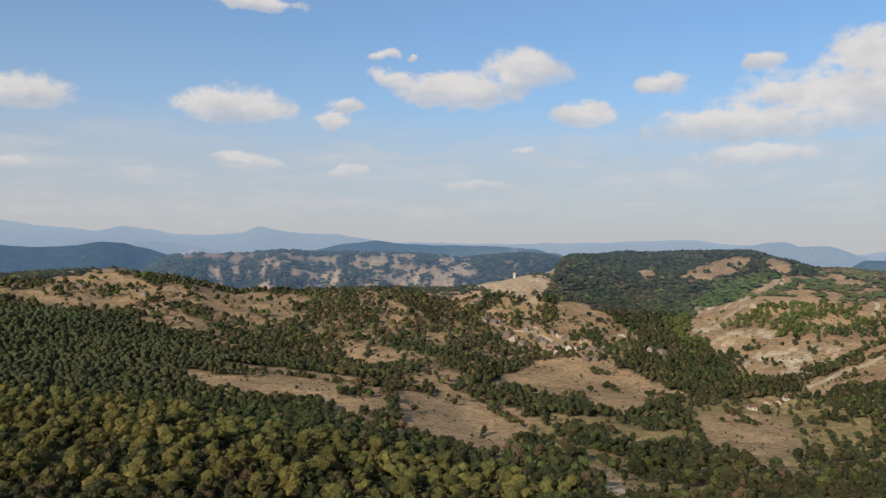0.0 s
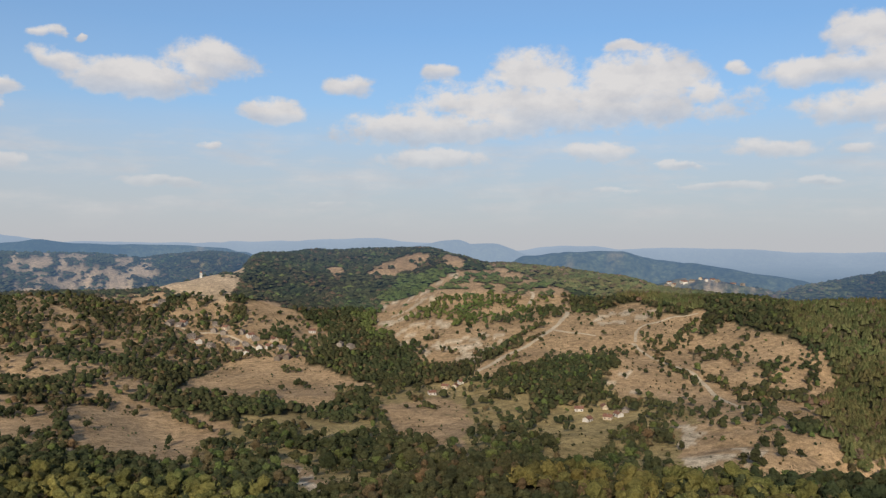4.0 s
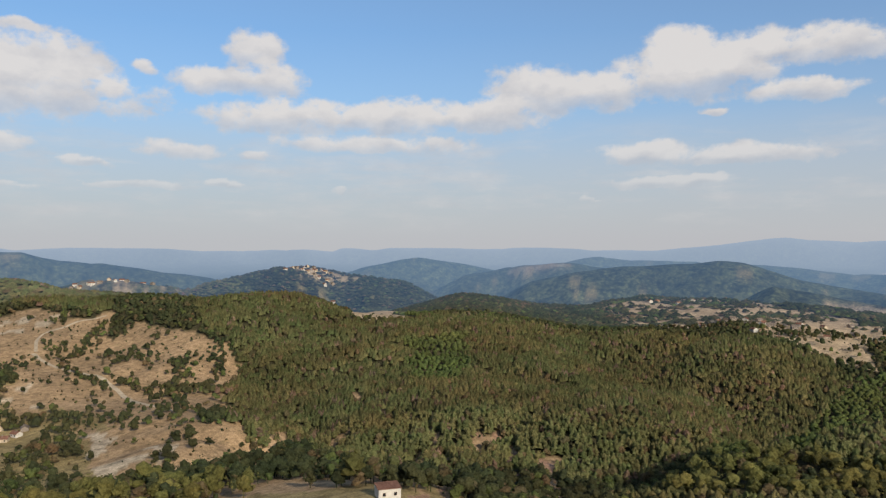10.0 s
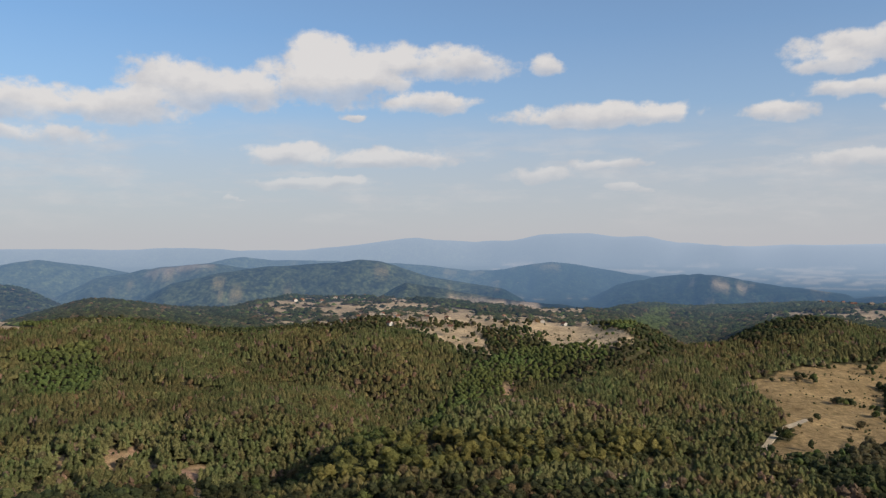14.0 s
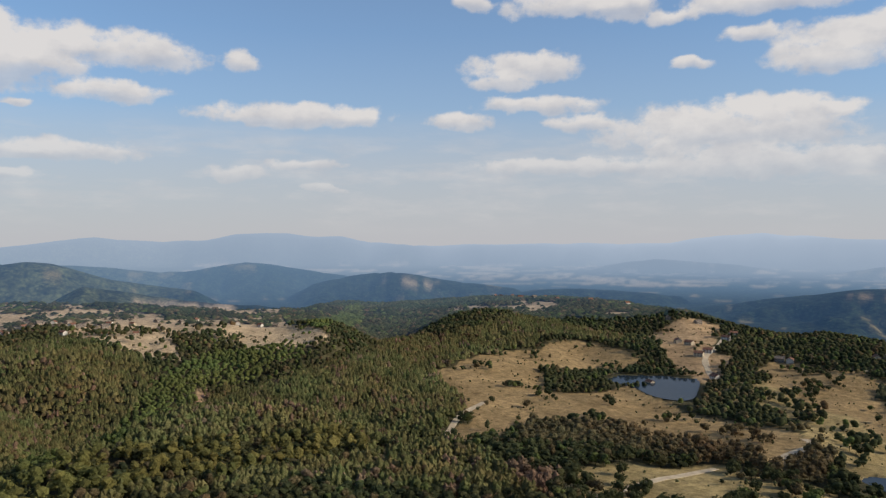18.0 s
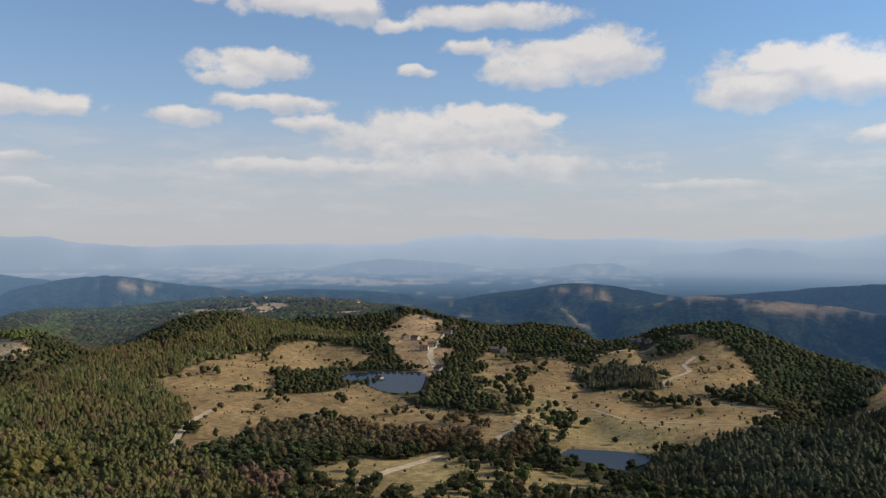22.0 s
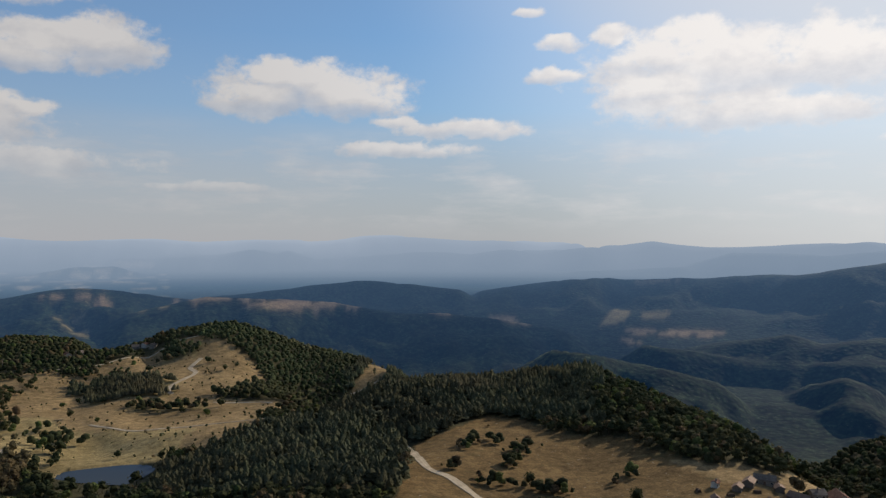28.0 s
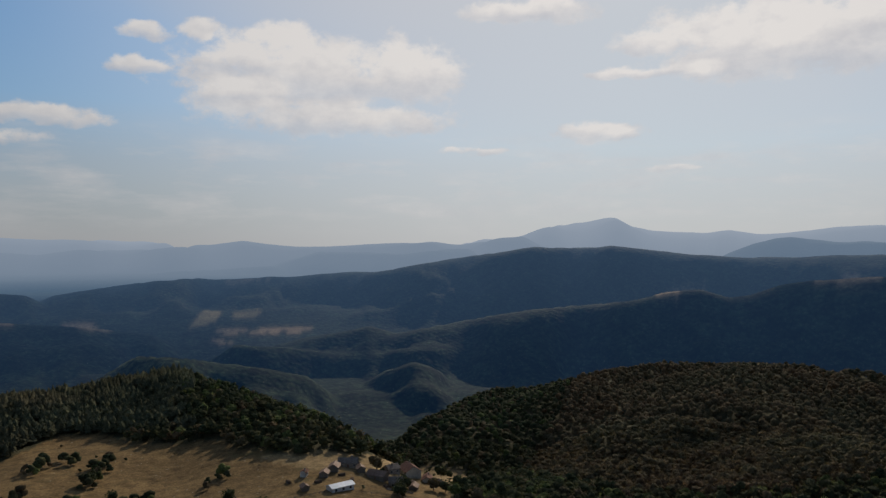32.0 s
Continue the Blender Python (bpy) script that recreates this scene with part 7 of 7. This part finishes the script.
place_house("stone", 1317, 1, 10, 8, 4.5, 109)
place_house("white", 1803, 210, 10, 8, 4.5, 174)
place_house("white", 1722, 232, 10, 8, 4.5, 141)
place_house("white", 1428, -148, 10, 8, 4.5, 142)
place_house("stone", 1514, -51, 10, 8, 4.5, 9)
place_house("stone", 1339, -272, 10, 8, 4.5, 66)
place_house("red", 810, -723, 11, 8, 4.5, 15)
place_house("red", 752, -687, 11, 8, 4.5, 34)
place_house("white", 758, -707, 11, 8, 4.5, 38)
place_house("red", 834, -725, 11, 8, 4.5, 154)
place_house("white", 823, -801, 11, 8, 4.5, 22)
place_house("white", 870, -861, 11, 8, 4.5, 53)
place_house("stone", 955, -870, 11, 8, 4.5, 88)
place_house("stone", 1005, -852, 11, 8, 4.5, 152)
place_house("white", 657, -624, 11, 8, 4.5, 173)
place_house("white", 679, -763, 11, 8, 4.5, 127)
place_house("stone", 692, -760, 11, 8, 4.5, 38)
place_house("white", 932, -1811, 11, 8, 4.5, 98)
place_house("white", 1763, -928, 12, 9, 5, 127)
place_house("red", 1790, -961, 12, 9, 5, 9)
place_house("white", 1781, -988, 12, 9, 5, 122)
place_house("white", 1652, -941, 12, 9, 5, 66)
place_house("stone", 1644, -975, 12, 9, 5, 106)
place_house("white", 1522, -964, 12, 9, 5, 120)
place_house("red", 1682, -1031, 12, 9, 5, 120)
place_house("white", 1396, -969, 12, 9, 5, 94)
place_house("white", 1301, -995, 12, 9, 5, 99)
place_house("stone", 1017, -1455, 9, 7, 4, 35)
place_house("white", 1006, -1479, 9, 7, 4, 89)
place_house("stone", 545, -864, 9, 7, 4, 22)
place_house("white", 537, -872, 9, 7, 4, 86)
place_house("stone", 523, -866, 9, 7, 4, 96)
place_house("red", 611, -825, 9, 7, 4, 139)
place_house("stone", 613, -849, 9, 7, 4, 70)
place_house("red", 673, -546, 9, 6, 3.2, 3)
place_house("red", -126, -407, 11, 9, 4.5, 94)
place_house("barn", -79, -372, 12.5, 6, 2.4, 20)
place_house("shed", -103, -390, 10.2, 6.0, 3.0, 133)
place_house("shed", -82, -401, 7.6, 5.1, 2.5, 69)
place_house("shed", -75, -392, 6.0, 4.2, 2.2, 68)
place_house("stone", -111, -382, 8, 6, 3, 163)
place_house("red", -133, -398, 8, 5, 2.6, 70)
place_house("white", -65, -395, 4, 3, 2.6, 62)
place_house("shed", -119, -378, 6.0, 4.2, 2.0, 62)
place_house("shed", -96, -400, 5.1, 4.2, 2.2, 86)
place_house("stone", -115, -406, 7, 6, 3, 16)
place_house("shed", -62, -375, 4.2, 3.4, 1.9, 98)
place_house("stone", -91, -408, 10, 6, 3, 165)
place_house("shed", -139, -393, 4.2, 3.4, 2.0, 101)
place_house("ruin", 248, 137, 8.5, 6.5, 4.2, 133)


for _home in FAR_HOMES:
    place_house(*_home)


# ---- the white tower on the ridge and a power pole by the hamlet ----
def tower(x, y):
    t = tagged(new("chapel_tower"), "slim white chapel tower on the bare ridge", "tower")
    t.location = (x, y, float(height(x, y)))
    bm = bmesh.new()
    box(bm, -2.2, 2.2, -2.2, 2.2, -1.5, 9.5)
    part("shaft", mesh_of("shaft", bm, M_WHITE), t)
    bm = bmesh.new()
    bmesh.ops.create_cone(bm, cap_ends=True, segments=4, radius1=3.6, radius2=0.1, depth=3.0, matrix=pose(0, 0, 11.0, 0, 0, 45))
    part("roof", mesh_of("roof", bm, M_TILE), t)
    for k in range(4):
        bm = bmesh.new()
        box(bm, -0.5, 0.5, 2.15, 2.25, 6.4, 8.4)
        o = part("opening", mesh_of("opening", bm, M_PANE), t)
        o.rotation_euler = (0, 0, k * math.pi / 2)


tower(138, 1475)


def power_pole(x, y):
    p = tagged(new("power_pole"), "slim grey concrete power pole above the fields", "pole")
    p.location = (x, y, float(height(x, y)))
    bm = bmesh.new()
    bmesh.ops.create_cone(bm, cap_ends=True, segments=8, radius1=0.32, radius2=0.18, depth=13, matrix=pose(0, 0, 6.0))
    part("shaft", mesh_of("shaft", bm, M_STONE), p)
    bm = bmesh.new()
    box(bm, -1.4, 1.4, -0.1, 0.1, 11.4, 11.6)
    part("crossarm", mesh_of("crossarm", bm, M_STONE), p)
    for k in (-1.2, 0.0, 1.2):
        bm = bmesh.new()
        bmesh.ops.create_cone(bm, cap_ends=True, segments=6, radius1=0.12, radius2=0.08, depth=0.4, matrix=pose(k, 0, 11.8))
        part("insulator", mesh_of("insulator", bm, M_WHITE), p)


power_pole(653, -769)


# ---- the clutter of the hill farm: log piles, dry-stone walls and rail fences ----
def log_pile(x, y, turn):
    p = tagged(new("log_pile"), "stack of weathered split logs in the farm yard", "log pile", "log piles of the farm")
    p.matrix_world = pose(x, y, float(height(x, y)), 0, 0, turn)
    for row in range(3):
        for k in range(5 - row):
            bm = bmesh.new()
            bmesh.ops.create_cone(bm, cap_ends=True, segments=7, radius1=0.24, radius2=0.22, depth=3.4, matrix=pose(0, (k - (4 - row) / 2) * 0.47, 0.2 + row * 0.41, 0, 90, 0))
            part("log", mesh_of("log", bm, M_BARK), p)


def stone_wall(x, y, length, turn):
    rng = random.Random(int(x * 3 + y))
    w = tagged(new("dry_stone_wall"), "low tumbled dry-stone wall round the farm yard", "wall", "dry-stone walls of the farm")
    w.matrix_world = pose(x, y, float(height(x, y)), 0, 0, turn)
    co, si = math.cos(radians(turn)), math.sin(radians(turn))
    step = 0.9
    for k in range(int(length / step)):
        u = (k - length / step / 2) * step
        dz = float(height(x + u * co, y + u * si)) - float(height(x, y))
        for row in range(2):
            bm = bmesh.new()
            bmesh.ops.create_icosphere(bm, subdivisions=1, radius=0.5)
            for v in bm.verts:
                v.co = Vector((v.co.x * 1.1 * rng.uniform(0.85, 1.15), v.co.y * 0.75 * rng.uniform(0.85, 1.15), v.co.z * 0.62)) + Vector((u + row * 0.4, 0, dz + 0.2 + row * 0.5))
            part("stone", mesh_of("stone", bm, M_STONE), w)


def rail_fence(x, y, length, turn):
    f = tagged(new("rail_fence"), "grey wooden post-and-rail fence along the meadow", "fence", "rail fences of the farm")
    f.matrix_world = pose(x, y, float(height(x, y)), 0, 0, turn)
    co, si = math.cos(radians(turn)), math.sin(radians(turn))
    n = int(length / 2.5)
    zs = [float(height(x + (k * 2.5 - length / 2) * co, y + (k * 2.5 - length / 2) * si)) - float(height(x, y)) for k in range(n + 1)]
    for k in range(n + 1):
        u = k * 2.5 - length / 2
        bm = bmesh.new()
        box(bm, u - 0.09, u + 0.09, -0.09, 0.09, zs[k] - 0.4, zs[k] + 1.3)
        part("post", mesh_of("post", bm, M_PLANK), f)
        if k < n:
            for up in (0.55, 1.05):
                bm = bmesh.new()
                box(bm, u, u + 2.5, 0.09, 0.16, zs[k] + up, zs[k] + up + 0.14)
                for v in bm.verts:
                    v.co.z += (zs[k + 1] - zs[k]) * (v.co.x - u) / 2.5
                part("rail", mesh_of("rail", bm, M_PLANK), f)


for _px, _py, _turn_to in ((-70, -383, 20), (-88, -385, 75), (-104, -377, 120), (-97, -412, 30), (-122, -391, 60), (-56, -388, 100), (-84, -392, 10)):
    log_pile(_px, _py, _turn_to)
for _px, _py, _len, _turn_to in ((-110, -371, 14, 160), (-128, -418, 12, 40), (-122, -400, 10, 100)):
    stone_wall(_px, _py, _len, _turn_to)
for _px, _py, _len, _turn_to in ((-58, -365, 30, 12), (-100, -362, 30, 165), (-30, -372, 25, 95)):
    rail_fence(_px, _py, _len, _turn_to)
